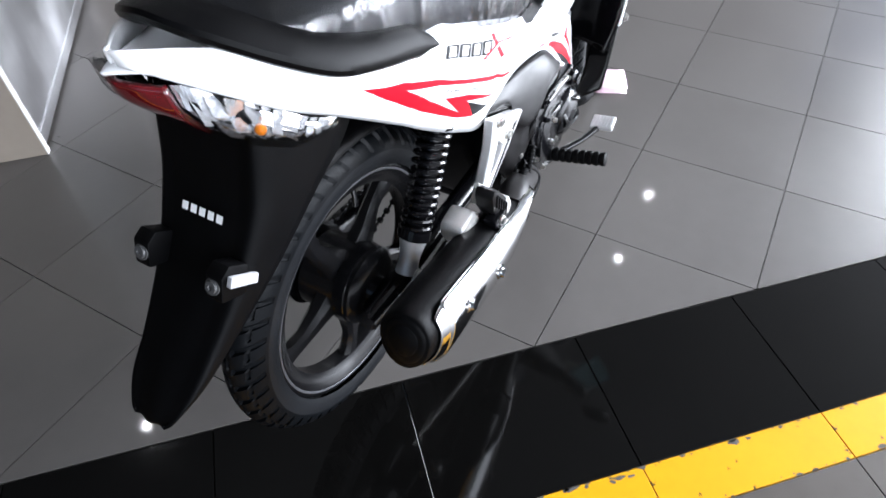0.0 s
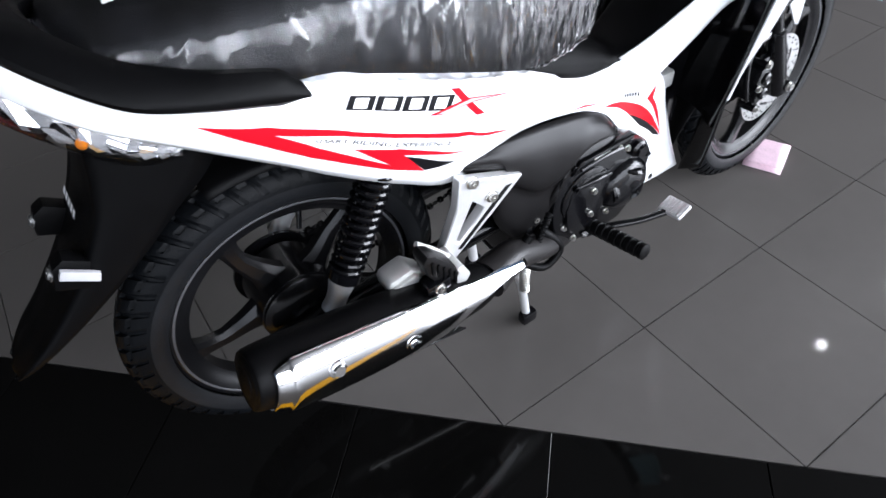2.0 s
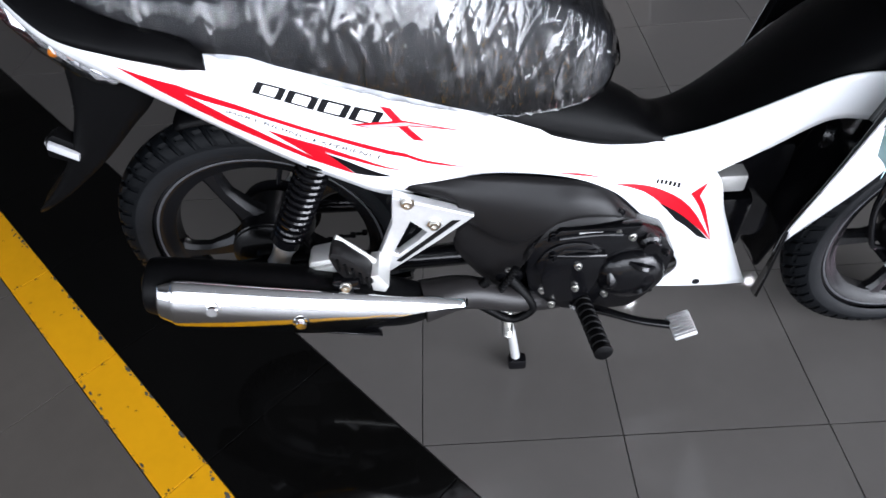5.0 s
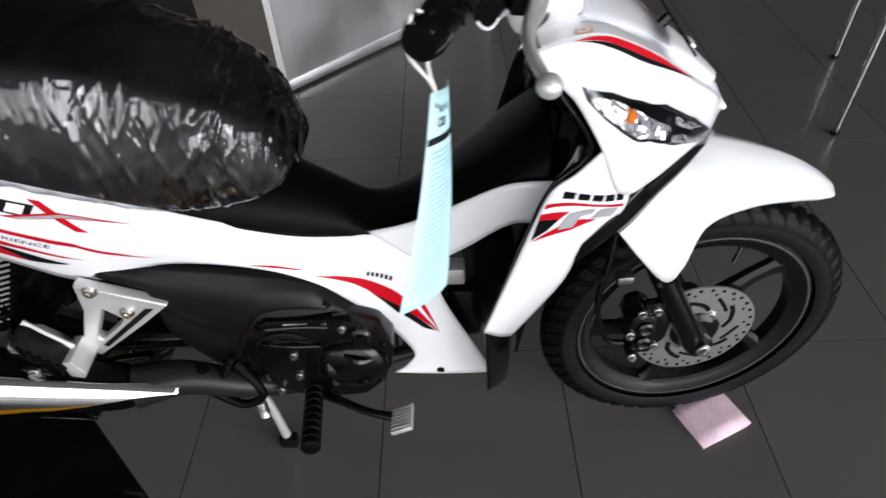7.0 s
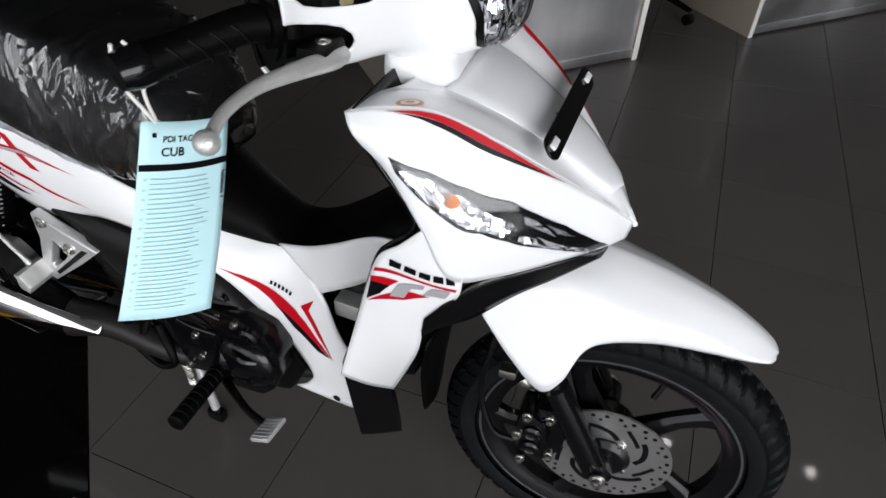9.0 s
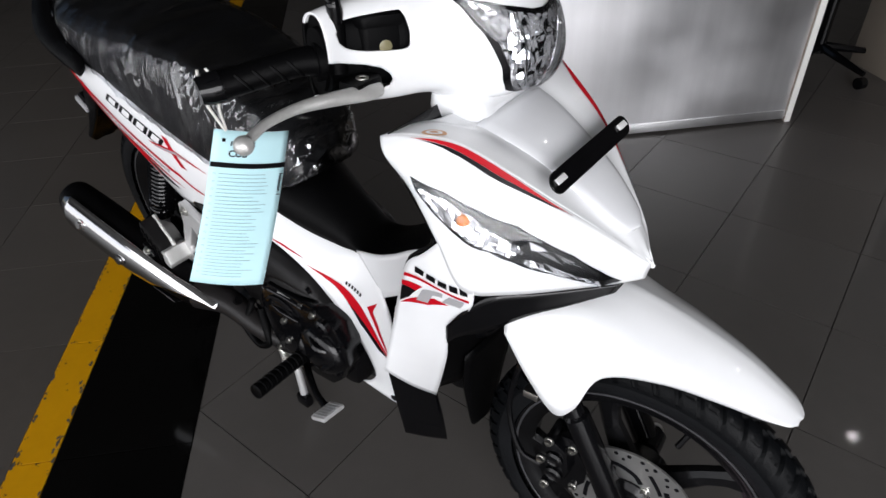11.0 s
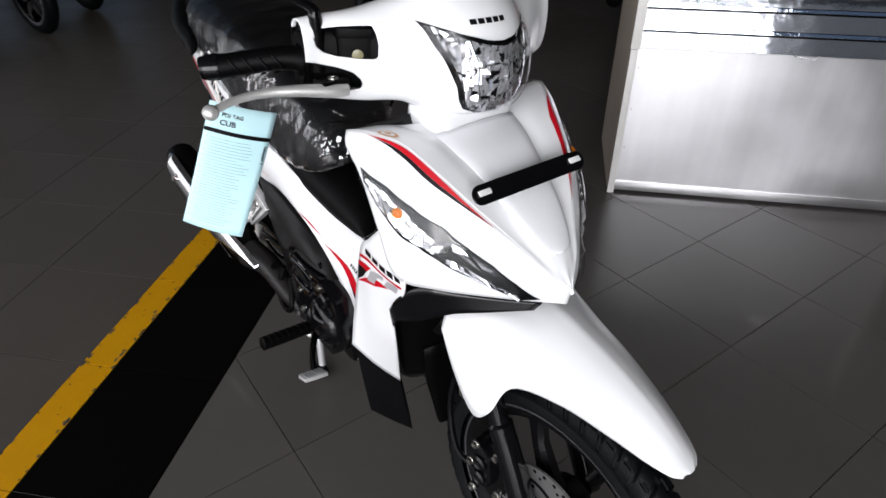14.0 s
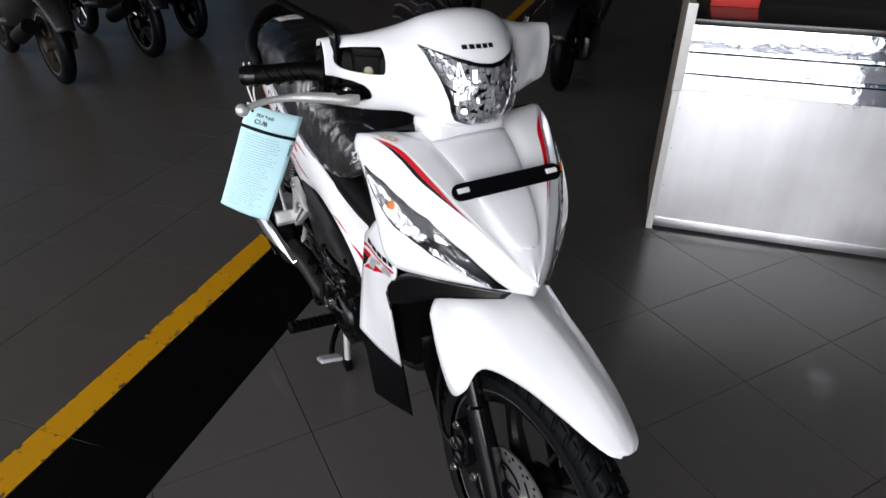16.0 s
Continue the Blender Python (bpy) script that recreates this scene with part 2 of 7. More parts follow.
DARKWALL = material("dark_display_wall", (0.06, 0.055, 0.05), 0.7, vary=0.25, scale=1.2, bump=0.1, bump_scale=30)
CEILING = material("grey_ceiling_paint", (0.09, 0.09, 0.09), 0.85, vary=0.06, scale=1.0)
LAMPGLOW = bpy.data.materials.new("lit_downlight")
LAMPGLOW.use_nodes = True
LAMPGLOW.node_tree.nodes["Principled BSDF"].inputs["Emission Color"].default_value = (1, 0.98, 0.95, 1)
LAMPGLOW.node_tree.nodes["Principled BSDF"].inputs["Emission Strength"].default_value = 180


def brushed_steel(name):
    """Stainless sheet: long vertical grain, cloudy wipe marks in the roughness, blotchy reflections put into the
    colour.
    """
    m = material(name, (0.74, 0.74, 0.755), 0.3, metal=1.0)
    nt = m.node_tree
    b = nt.nodes["Principled BSDF"]
    tc = nt.nodes.new("ShaderNodeTexCoord")
    mp = nt.nodes.new("ShaderNodeMapping")
    mp.inputs["Scale"].default_value = (11, 11, 0.45)
    nt.links.new(tc.outputs["Object"], mp.inputs["Vector"])
    grain = nt.nodes.new("ShaderNodeTexNoise")
    grain.inputs["Scale"].default_value = 2.0
    grain.inputs["Detail"].default_value = 7
    nt.links.new(mp.outputs[0], grain.inputs["Vector"])
    cloud = nt.nodes.new("ShaderNodeTexNoise")
    cloud.inputs["Scale"].default_value = 2.6
    cloud.inputs["Detail"].default_value = 4
    nt.links.new(tc.outputs["Object"], cloud.inputs["Vector"])
    r = nt.nodes.new("ShaderNodeMapRange")
    r.inputs["From Min"].default_value, r.inputs["From Max"].default_value = 0.1, 0.9
    r.inputs["To Min"].default_value, r.inputs["To Max"].default_value = 0.16, 0.56
    nt.links.new(cloud.outputs[0], r.inputs["Value"])
    nt.links.new(r.outputs[0], b.inputs["Roughness"])
    tone = nt.nodes.new("ShaderNodeMapRange")
    tone.inputs["From Min"].default_value, tone.inputs["From Max"].default_value = 0.3, 0.7
    tone.inputs["To Min"].default_value, tone.inputs["To Max"].default_value = 0.96, 1.03
    nt.links.new(grain.outputs[0], tone.inputs["Value"])
    # broad blotches of reflection painted into the base colour
    cloud_tone = nt.nodes.new("ShaderNodeMapRange")
    cloud_tone.inputs["From Min"].default_value, cloud_tone.inputs["From Max"].default_value = 0.3, 0.7
    cloud_tone.inputs["To Min"].default_value, cloud_tone.inputs["To Max"].default_value = 0.88, 1.08
    nt.links.new(cloud.outputs[0], cloud_tone.inputs["Value"])
    mixed = nt.nodes.new("ShaderNodeMath")
    mixed.operation = "MULTIPLY"
    nt.links.new(tone.outputs[0], mixed.inputs[0])
    nt.links.new(cloud_tone.outputs[0], mixed.inputs[1])
    shade = nt.nodes.new("ShaderNodeVectorMath")
    shade.operation = "SCALE"
    shade.inputs[0].default_value = (0.83, 0.83, 0.845)
    nt.links.new(mixed.outputs[0], shade.inputs["Scale"])
    nt.links.new(shade.outputs[0], b.inputs["Base Color"])
    bp = nt.nodes.new("ShaderNodeBump")
    bp.inputs["Strength"].default_value = 0.12
    bp.inputs["Distance"].default_value = 0.003
    nt.links.new(grain.outputs[0], bp.inputs["Height"])
    nt.links.new(bp.outputs[0], b.inputs["Normal"])
    return m


STAINLESS = brushed_steel("brushed_stainless_sheet")
POLISHED = material("polished_stainless_band", (0.66, 0.69, 0.75), 0.07, metal=1.0, bump=1.0, bump_scale=9)


def worn_yellow():
    """Yellow paint over dark tile, chipped through along the edges."""
    m = material("worn_yellow_paint", (0.60, 0.285, 0.002), 0.42, vary=0.06, scale=5, spec=0.15)
    nt = m.node_tree
    b = nt.nodes["Principled BSDF"]
    src = b.inputs["Base Color"].links[0].from_socket
    tc = nt.nodes.new("ShaderNodeTexCoord")
    n = nt.nodes.new("ShaderNodeTexNoise")
    n.inputs["Scale"].default_value = 16
    n.inputs["Detail"].default_value = 8
    n.inputs["Roughness"].default_value = 0.7
    nt.links.new(tc.outputs["Object"], n.inputs["Vector"])
    r = nt.nodes.new("ShaderNodeMapRange")
    r.inputs["From Min"].default_value, r.inputs["From Max"].default_value = 0.640, 0.655
    nt.links.new(n.outputs[0], r.inputs["Value"])
    mx = nt.nodes.new("ShaderNodeMix")
    mx.data_type = "RGBA"
    nt.links.new(r.outputs[0], mx.inputs["Factor"])
    nt.links.new(src, mx.inputs["A"])
    mx.inputs["B"].default_value = (0.03, 0.025, 0.02, 1)
    nt.links.new(mx.outputs["Result"], b.inputs["Base Color"])
    return m


YELLOW = worn_yellow()


# ---------------------------------------------------------------- mesh tools
def spline(pts, n):
    """n points evenly spaced in parameter on the Catmull-Rom curve through pts."""
    P = [Vector(p) for p in pts]
    P = [2 * P[0] - P[1]] + P + [2 * P[-1] - P[-2]]
    out = []
    for k in range(n):
        s = k / (n - 1) * (len(P) - 3)
        i = min(int(s), len(P) - 4)
        t = s - i
        a, b, c, d = P[i:i + 4]
        out.append(0.5 * (2 * b + (c - a) * t + (2 * a - 5 * b + 4 * c - d) * t * t + (3 * b - a - 3 * c + d) * t ** 3))
    return out


def sheet(sections, nu, nv):
    """A grid of nu x nv points through the sections (each a list of the same number of points)."""
    rows = [spline(s, nv) for s in sections]
    cols = [spline([r[j] for r in rows], nu) for j in range(nv)]
    return [[cols[j][i] for j in range(nv)] for i in range(nu)]


def grid_bm(grid, wrap=False):
    bm = bmesh.new()
    V = [[bm.verts.new(p) for p in row] for row in grid]
    for i in range(len(V) - 1):
        m = len(V[i])
        for j in range(m if wrap else m - 1):
            bm.faces.new((V[i][j], V[i + 1][j], V[i + 1][(j + 1) % m], V[i][(j + 1) % m]))
    return bm


def cap(bm):
    """Closes the open rims of a tube-like mesh."""
    edges = [e for e in bm.edges if e.is_boundary]
    bmesh.ops.holes_fill(bm, edges=edges, sides=0)
    return bm


def mirror_bm(bm):
    other = bm.copy()
    bmesh.ops.scale(other, vec=(1, -1, 1), verts=other.verts)
    bmesh.ops.reverse_faces(other, faces=other.faces)
    return other


CX, CZ = (0.0137, 0.9763), (0.0120, 0.0050, 0.9860, -0.0356)


def trued(p):
    """True place on the motorcycle of a point drawn with the longer wheelbase and taller front."""
    return Vector((CX[0] + CX[1] * p.x, p.y, CZ[0] + CZ[1] * p.x + CZ[2] * p.z + CZ[3] * p.x * p.z))


def true_up(name, bm, parent):
    """Brings a part of the white motorcycle to its true proportions; wheels are moved whole and stay round."""
    line = [name]
    while parent.parent:
        line.append(parent.name)
        parent = parent.parent
    if parent.name != "motorcycle":
        return
    for wheel, hub in (("rear_wheel", REAR), ("front_wheel", FRONT)):
        if wheel in line:
            bmesh.ops.translate(bm, vec=trued(hub) - hub, verts=bm.verts)
            return
    for v in bm.verts:
        v.co = trued(v.co)


def part(name, bm, mat, parent=None, label="", solid=0.0, bevel=0.0, smooth=True, angle=40, recalc=True):
    """Links a bmesh as one mesh object under a thing or under a part."""
    if parent:
        true_up(name, bm, parent)
    if recalc:
        bmesh.ops.recalc_face_normals(bm, faces=bm.faces)
    me = bpy.data.meshes.new(name)
    bm.to_mesh(me)
    bm.free()
    me.materials.append(mat)
    if smooth:
        me.polygons.foreach_set("use_smooth", [True] * len(me.polygons))
        me.set_sharp_from_angle(angle=radians(angle))
    ob = new(name, me)
    ob.parent = parent
    if solid:
        md = ob.modifiers.new("thickness", "SOLIDIFY")
        md.thickness, md.offset = abs(solid), (-1 if solid > 0 else 1)
    if bevel:
        md = ob.modifiers.new("edges", "BEVEL")
        md.width, md.segments, md.limit_method = bevel, 2, "ANGLE"
    if label:
        ob["label"] = label
    return ob


def box_bm(x0, x1, y0, y1, z0, z1, bevel=0.0, segments=2, bm=None):
    own = bmesh.new()
    bmesh.ops.create_cube(own, size=1)
    bmesh.ops.scale(own, vec=(x1 - x0, y1 - y0, z1 - z0), verts=own.verts)
    bmesh.ops.translate(own, vec=((x0 + x1) / 2, (y0 + y1) / 2, (z0 + z1) / 2), verts=own.verts)
    if bevel:
        bmesh.ops.bevel(own, geom=own.edges[:], offset=bevel, segments=segments, affect="EDGES", profile=0.6)
    return join_bm(bm, own)


def join_bm(a, b):
    if a is None:
        return b
    me = bpy.data.meshes.new("scratch")
    b.to_mesh(me)
    b.free()
    a.from_mesh(me)
    bpy.data.meshes.remove(me)
    return a


def tube_bm(path, radius, n=10, count=0, flat=1.0, up=(0, 0, 1), bm=None):
    """A tube along a path; radius is a number or one for each path point; flat squashes it along its second axis."""
    R = list(radius) if isinstance(radius, (list, tuple)) else [radius] * len(path)
    if count:
        rr = [v[0] for v in spline([(r, 0, 0) for r in R], count)]
        path = spline(path, count)
    else:
        rr, path = R, [Vector(p) for p in path]
    rows, side = [], None
    for k, p in enumerate(path):
        d = (path[min(k + 1, len(path) - 1)] - path[max(k - 1, 0)]).normalized()
        if side is None:
            side = d.cross(Vector(up))
            if side.length < 0.1:
                side = d.cross(Vector((1, 0, 0)))
        side = (side - d * side.dot(d)).normalized()
        nrm = side.cross(d)
        rows.append([p + rr[k] * (math.cos(a) * side + flat * math.sin(a) * nrm) for a in [2 * math.pi * i / n for i in range(n)]])
    return join_bm(bm, cap(grid_bm(rows, True)))


def disc_bm(centre, axis, profile, n=48, bm=None, ring=False):
    """Turns a profile of (distance along the axis, radius) about the axis through centre; a ring's profile closes on itself."""
    ax = Vector(axis).normalized()
    u = ax.orthogonal().normalized()
    w = ax.cross(u)
    rows = []
    for h, r in profile:
        rows.append([Vector(centre) + ax * h + r * (math.cos(a) * u + math.sin(a) * w) for a in [2 * math.pi * i / n for i in range(n)]])
    if ring:
        own = grid_bm(rows + [rows[0]], True)
        bmesh.ops.remove_doubles(own, verts=own.verts, dist=1e-7)
        return join_bm(bm, own)
    return join_bm(bm, cap(grid_bm(rows, True)))


def prism_bm(outline, y0, y1, bevel=0.0, bm=None):
    """A plate with an outline in x and z between two depths in y."""
    own = bmesh.new()
    a = [own.verts.new((x, y0, z)) for x, z in outline]
    b = [own.verts.new((x, y1, z)) for x, z in outline]
    own.faces.new(a)
    own.faces.new(b[::-1])
    for i in range(len(a)):
        j = (i + 1) % len(a)
        own.faces.new((a[i], b[i], b[j], a[j]))
    bmesh.ops.recalc_face_normals(own, faces=own.faces)
    if bevel:
        bmesh.ops.bevel(own, geom=own.edges[:], offset=bevel, segments=2, affect="EDGES", profile=0.6)
    return join_bm(bm, own)


def bolt_bm(at, axis, r=0.007, h=0.006, bm=None):
    bm = disc_bm(at, axis, [(0, r * 1.35), (h * 0.35, r * 1.35), (h * 0.4, r), (h, r * 0.95), (h, r * 0.45), (h * 0.6, r * 0.4)], 6 * 3, bm)
    return bm


def on_sheet(grid, u, v, lift):
    """The point at the fractions u, v of a sheet, lifted along its outward (away from y = 0) normal."""
    nu, nv = len(grid), len(grid[0])
    a, b = min(max(u, 0), 1) * (nu - 1), min(max(v, 0), 1) * (nv - 1)
    i, j = min(int(a), nu - 2), min(int(b), nv - 2)
    s, t = a - i, b - j
    p00, p10, p01, p11 = grid[i][j], grid[i + 1][j], grid[i][j + 1], grid[i + 1][j + 1]
    p = p00 * (1 - s) * (1 - t) + p10 * s * (1 - t) + p01 * (1 - s) * t + p11 * s * t
    n = (p10 + p11 - p00 - p01).cross(p01 + p11 - p00 - p10).normalized()
    if n.y * p.y < 0:
        n = -n
    return p + n * lift


def decal_bm(grid, outline, lift=0.0012, step=0.02, bm=None):
    """A thin printed shape laid on a sheet; the outline is in the sheet's fractions u, v."""
    own = bmesh.new()
    face = own.faces.new([own.verts.new((u, v, 0)) for u, v in outline])
    face.normal_update()
    bmesh.ops.triangulate(own, faces=[face])
    for _ in range(6):
        long = [e for e in own.edges if (e.verts[0].co - e.verts[1].co).length > step]
        if not long:
            break
        bmesh.ops.subdivide_edges(own, edges=long, cuts=1)
        bmesh.ops.triangulate(own, faces=[f for f in own.faces if len(f.verts) > 3])
    for v in own.verts:
        v.co = on_sheet(grid, v.co.x, v.co.y, lift)
    return join_bm(bm, own)


def text_mesh(body, size, bold=0.0):
    """The built-in font's letters as a flat mesh in x and y; left end at 0."""
    cu = bpy.data.curves.new("letters", "FONT")
    cu.body, cu.size, cu.resolution_u, cu.offset = body, size, 3, bold
    ob = new("letters", cu)
    me = bpy.data.meshes.new_from_object(ob.evaluated_get(bpy.context.evaluated_depsgraph_get()))
    bpy.data.objects.remove(ob)
    bpy.data.curves.remove(cu)
    bm = bmesh.new()
    bm.from_mesh(me)
    bpy.data.meshes.remove(me)
    return bm


# the front end is turned a little to the left about the steering head
STEER_POINT = Vector((1.352, 0, 0))
STEER_AXIS = Vector((-math.sin(radians(26.5)), 0, math.cos(radians(26.5))))
STEER = Matrix.Translation(STEER_POINT) @ Matrix.Rotation(radians(5.0), 4, STEER_AXIS) @ Matrix.Translation(-STEER_POINT)


def steered(bm):
    bmesh.ops.transform(bm, matrix=STEER, verts=bm.verts)
    return bm


def both_sides(name, build, mat, parent, label="", turn=False, **kw):
    """Makes a part on the right-hand side and its mirror image on the left."""
    made = []
    for side in (1, -1):
        bm = build()
        if side < 0:
            other = mirror_bm(bm)
            bm.free()
            bm = other
        if turn:
            steered(bm)
        made.append(part(name, bm, mat, parent, label, **kw))
    return made


# ---------------------------------------------------------------- the showroom
HALF = math.sqrt(0.5)
TILE_SIDE, TX, TY = 0.40, 0.2562, -0.325
STRIP_SUM = TX + TY                     # the black strip's inner edge is the line x + y = STRIP_SUM
STRIP_W, YELLOW_W = 0.318, 0.100
SEAM = 0.108                            # along the strip, (x - y) / root 2


def along(u, w):
    """A floor place u along the strip and w out across it from its inner edge."""
    k = STRIP_SUM / 2
    return (k + u * HALF - w * HALF, k - u * HALF - w * HALF)


# floor slab, one sheet under everything
bm = bmesh.new()
vs = [bm.verts.new(p) for p in ((-60, -60, -0.012), (60, -60, -0.012), (60, 60, -0.012), (-60, 60, -0.012))]
bm.faces.new(vs)
floor = tagged(part("floor", bm, GROUT, smooth=False), "grey tiled showroom floor with thin dark joints", "floor", kind="structure")


def building_box(name, x0, x1, y0, y1, z0, z1, mat, label, category):
    return tagged(part(name, box_bm(x0, x1, y0, y1, z0, z1), mat, smooth=False), label, category, kind="structure")


building_box("wall_north", -9.0, 9.6, 9.0, 9.2, -0.012, 4.5, DARKWALL, "dark plain wall behind the display area", "wall")
building_box("wall_west", -9.2, -9.0, 1.5, 9.2, -0.012, 4.5, DARKWALL, "dark plain side wall of the showroom", "wall")
building_box("wall_east", 9.4, 9.6, -1.0, 9.0, -0.012, 4.5, DARKWALL, "dark plain side wall of the showroom", "wall")
building_box("ceiling", -9.2, 9.6, -7.5, 9.2, 4.5, 4.7, CEILING, "plain grey showroom ceiling", "ceiling")


def downlight(x, y):
    base = new("downlight")
    base.location = (x, y, 4.5)
    tagged(base, "round lit white downlight set in the ceiling", "ceiling light", "ceiling downlights")
    part("ring", disc_bm((0, 0, 0), (0, 0, -1), [(0, 0.12), (0.012, 0.12), (0.016, 0.105), (0.004, 0.06)], 32, ring=True), EDGEWHITE, base)
    part("bulb", disc_bm((0, 0, 0), (0, 0, -1), [(0.0, 0.046), (0.006, 0.042), (0.008, 0.025)], 32), LAMPGLOW, base, "glowing white diffuser")


for x, y in ((0.58, 3.62), (2.13, 3.43), (3.50, 3.64), (4.92, 0.24), (6.20, 0.25), (2.18, 4.98)):
    downlight(x, y)


# counters along the line behind the motorcycle
C_AT, C_DIR = Vector((0.205, 1.282, 0)), math.degrees(math.atan2(0.830, 0.831))


def counter(start, length, depth=0.55):
    """Display counter: local x along its front, y back from the front, z up."""
    base = new("display_counter")
    base.matrix_world = Matrix.Translation(C_AT) @ pose(0, 0, 0, 0, 0, C_DIR) @ pose(start, 0, 0)
    tagged(base, "display counter with a brushed stainless front and cream side boards", "counter", "display counters")
    T = 0.024
    for x in (0.0, length - T):
        side = part("side_board", box_bm(x, x + T, 0.0, depth, 0, 0.90, 0.002), CREAM, base, "cream laminate board")
        part("edge_strip", box_bm(x - 0.001, x + T + 0.001, -0.004, -0.0005, 0, 0.588, 0.001), EDGEWHITE, side, "white edging")
        part("edge_strip", box_bm(x - 0.004, x + T + 0.006, -0.012, -0.0005, 0.592, 0.902, 0.002), EDGEWHITE, side, "white edging")
    x0, x1 = T + 0.002, length - T - 0.002
    front = part("front_panel", box_bm(x0, x1, 0.010, 0.030, 0.012, 0.592), STAINLESS, base, "brushed stainless sheet")
    part("kick_strip", box_bm(x0, x1, 0.004, 0.0095, 0.012, 0.052, 0.001), STAINLESS, front, "narrow stainless strip")
    for k, z in enumerate((0.594, 0.672, 0.750)):
        face = [(0.008, z), (0.0110, z + 0.058)]
        lip = [(0.024, z + 0.0585), (0.024, z + 0.0635), (0.002, z + 0.0640), (0.000, z + 0.0665), (0.003, z + 0.0765)] if k < 2 else [(0.0135, z + 0.077)]
        rows = [[(x, y, zz) for y, zz in face + lip + [(0.05, lip[-1][1]), (0.05, z)]] for x in (x0, x1)]
        band = part("drawer_band", cap(grid_bm(rows, True)), POLISHED, base, "polished stainless band", angle=20)
        if k < 2:
            # black strip put in as the shade under each lip
            part("gap_strip", box_bm(x0, x1, 0.001, 0.022, z + 0.0588, z + 0.0632), GLOSSBLACK, band, "black strip as the shade under the lip", smooth=False)
    top = part("countertop", box_bm(x0, x1, -0.004, depth, 0.828, 0.85, 0.003), COUNTERTOP, base, "black glossy top")
    part("back_panel", box_bm(x0, x1, depth - 0.02, depth - 0.002, 0.012, 0.827), CREAM, base)
    for x in (x0 + 0.0015,):
        for z in (0.05, 0.20, 0.36, 0.52):
            part("screw", bolt_bm((x + 0.01, 0.0098, z), (0, -1, 0), 0.003, 0.002), STEEL_BOLT, front)
    return base


counter(0.0, 1.175)
counter(1.83, 1.9)


def office_chair(x, y, turn):
    base = new("office_chair")
    base.matrix_world = pose(x, y, 0, 0, 0, turn)
    tagged(base, "black office chair on castors behind the counters", "chair")
    part("gas_column", tube_bm([(0, 0, 0.08), (0, 0, 0.42)], 0.025, 12), GLOSSBLACK, base)
    part("seat", box_bm(-0.24, 0.24, -0.23, 0.23, 0.42, 0.50, 0.03), BLACK, base)
    part("backrest", box_bm(-0.21, 0.21, 0.19, 0.25, 0.56, 1.0, 0.025), BLACK, base)
    part("back_stem", tube_bm([(0, 0.1, 0.43), (0, 0.26, 0.45), (0, 0.27, 0.70)], 0.018, 8, 10), GLOSSBLACK, base)
    for k in range(5):
        a = 2 * math.pi * k / 5 + 0.3
        c, s = math.cos(a), math.sin(a)
        leg = part("leg", tube_bm([(0.02 * c, 0.02 * s, 0.11), (0.28 * c, 0.28 * s, 0.07)], [0.022, 0.013], 8), GLOSSBLACK, base)
        part("castor", disc_bm((0.28 * c - 0.012 * s, 0.28 * s + 0.012 * c, 0.027), (-s, c, 0), [(-0.03, 0.02), (-0.028, 0.027), (0.004, 0.027), (0.006, 0.02)], 20), GLOSSBLACK, leg)


office_chair(0.98, 2.78, 20)


def metal_table(x, y, turn):
    base = new("metal_table")
    base.matrix_world = pose(x, y, 0, 0, 0, turn)
    tagged(base, "small table on thin bright metal legs", "table")
    part("tabletop", box_bm(-0.04, 0.60, -0.04, 0.60, 0.72, 0.745, 0.004), CREAM, base)
    for px, py in ((0, 0), (0.56, 0), (0, 0.56), (0.56, 0.56)):
        leg = part("leg", tube_bm([(px, py, 0.008), (px, py, 0.72)], 0.009, 12), CHROME, base, "thin bright metal leg")
        part("foot", disc_bm((px, py, 0), (0, 0, 1), [(0, 0.013), (0.012, 0.013), (0.014, 0.009)], 14), GLOSSBLACK, leg)


metal_table(2.091, 0.915, -24.5)


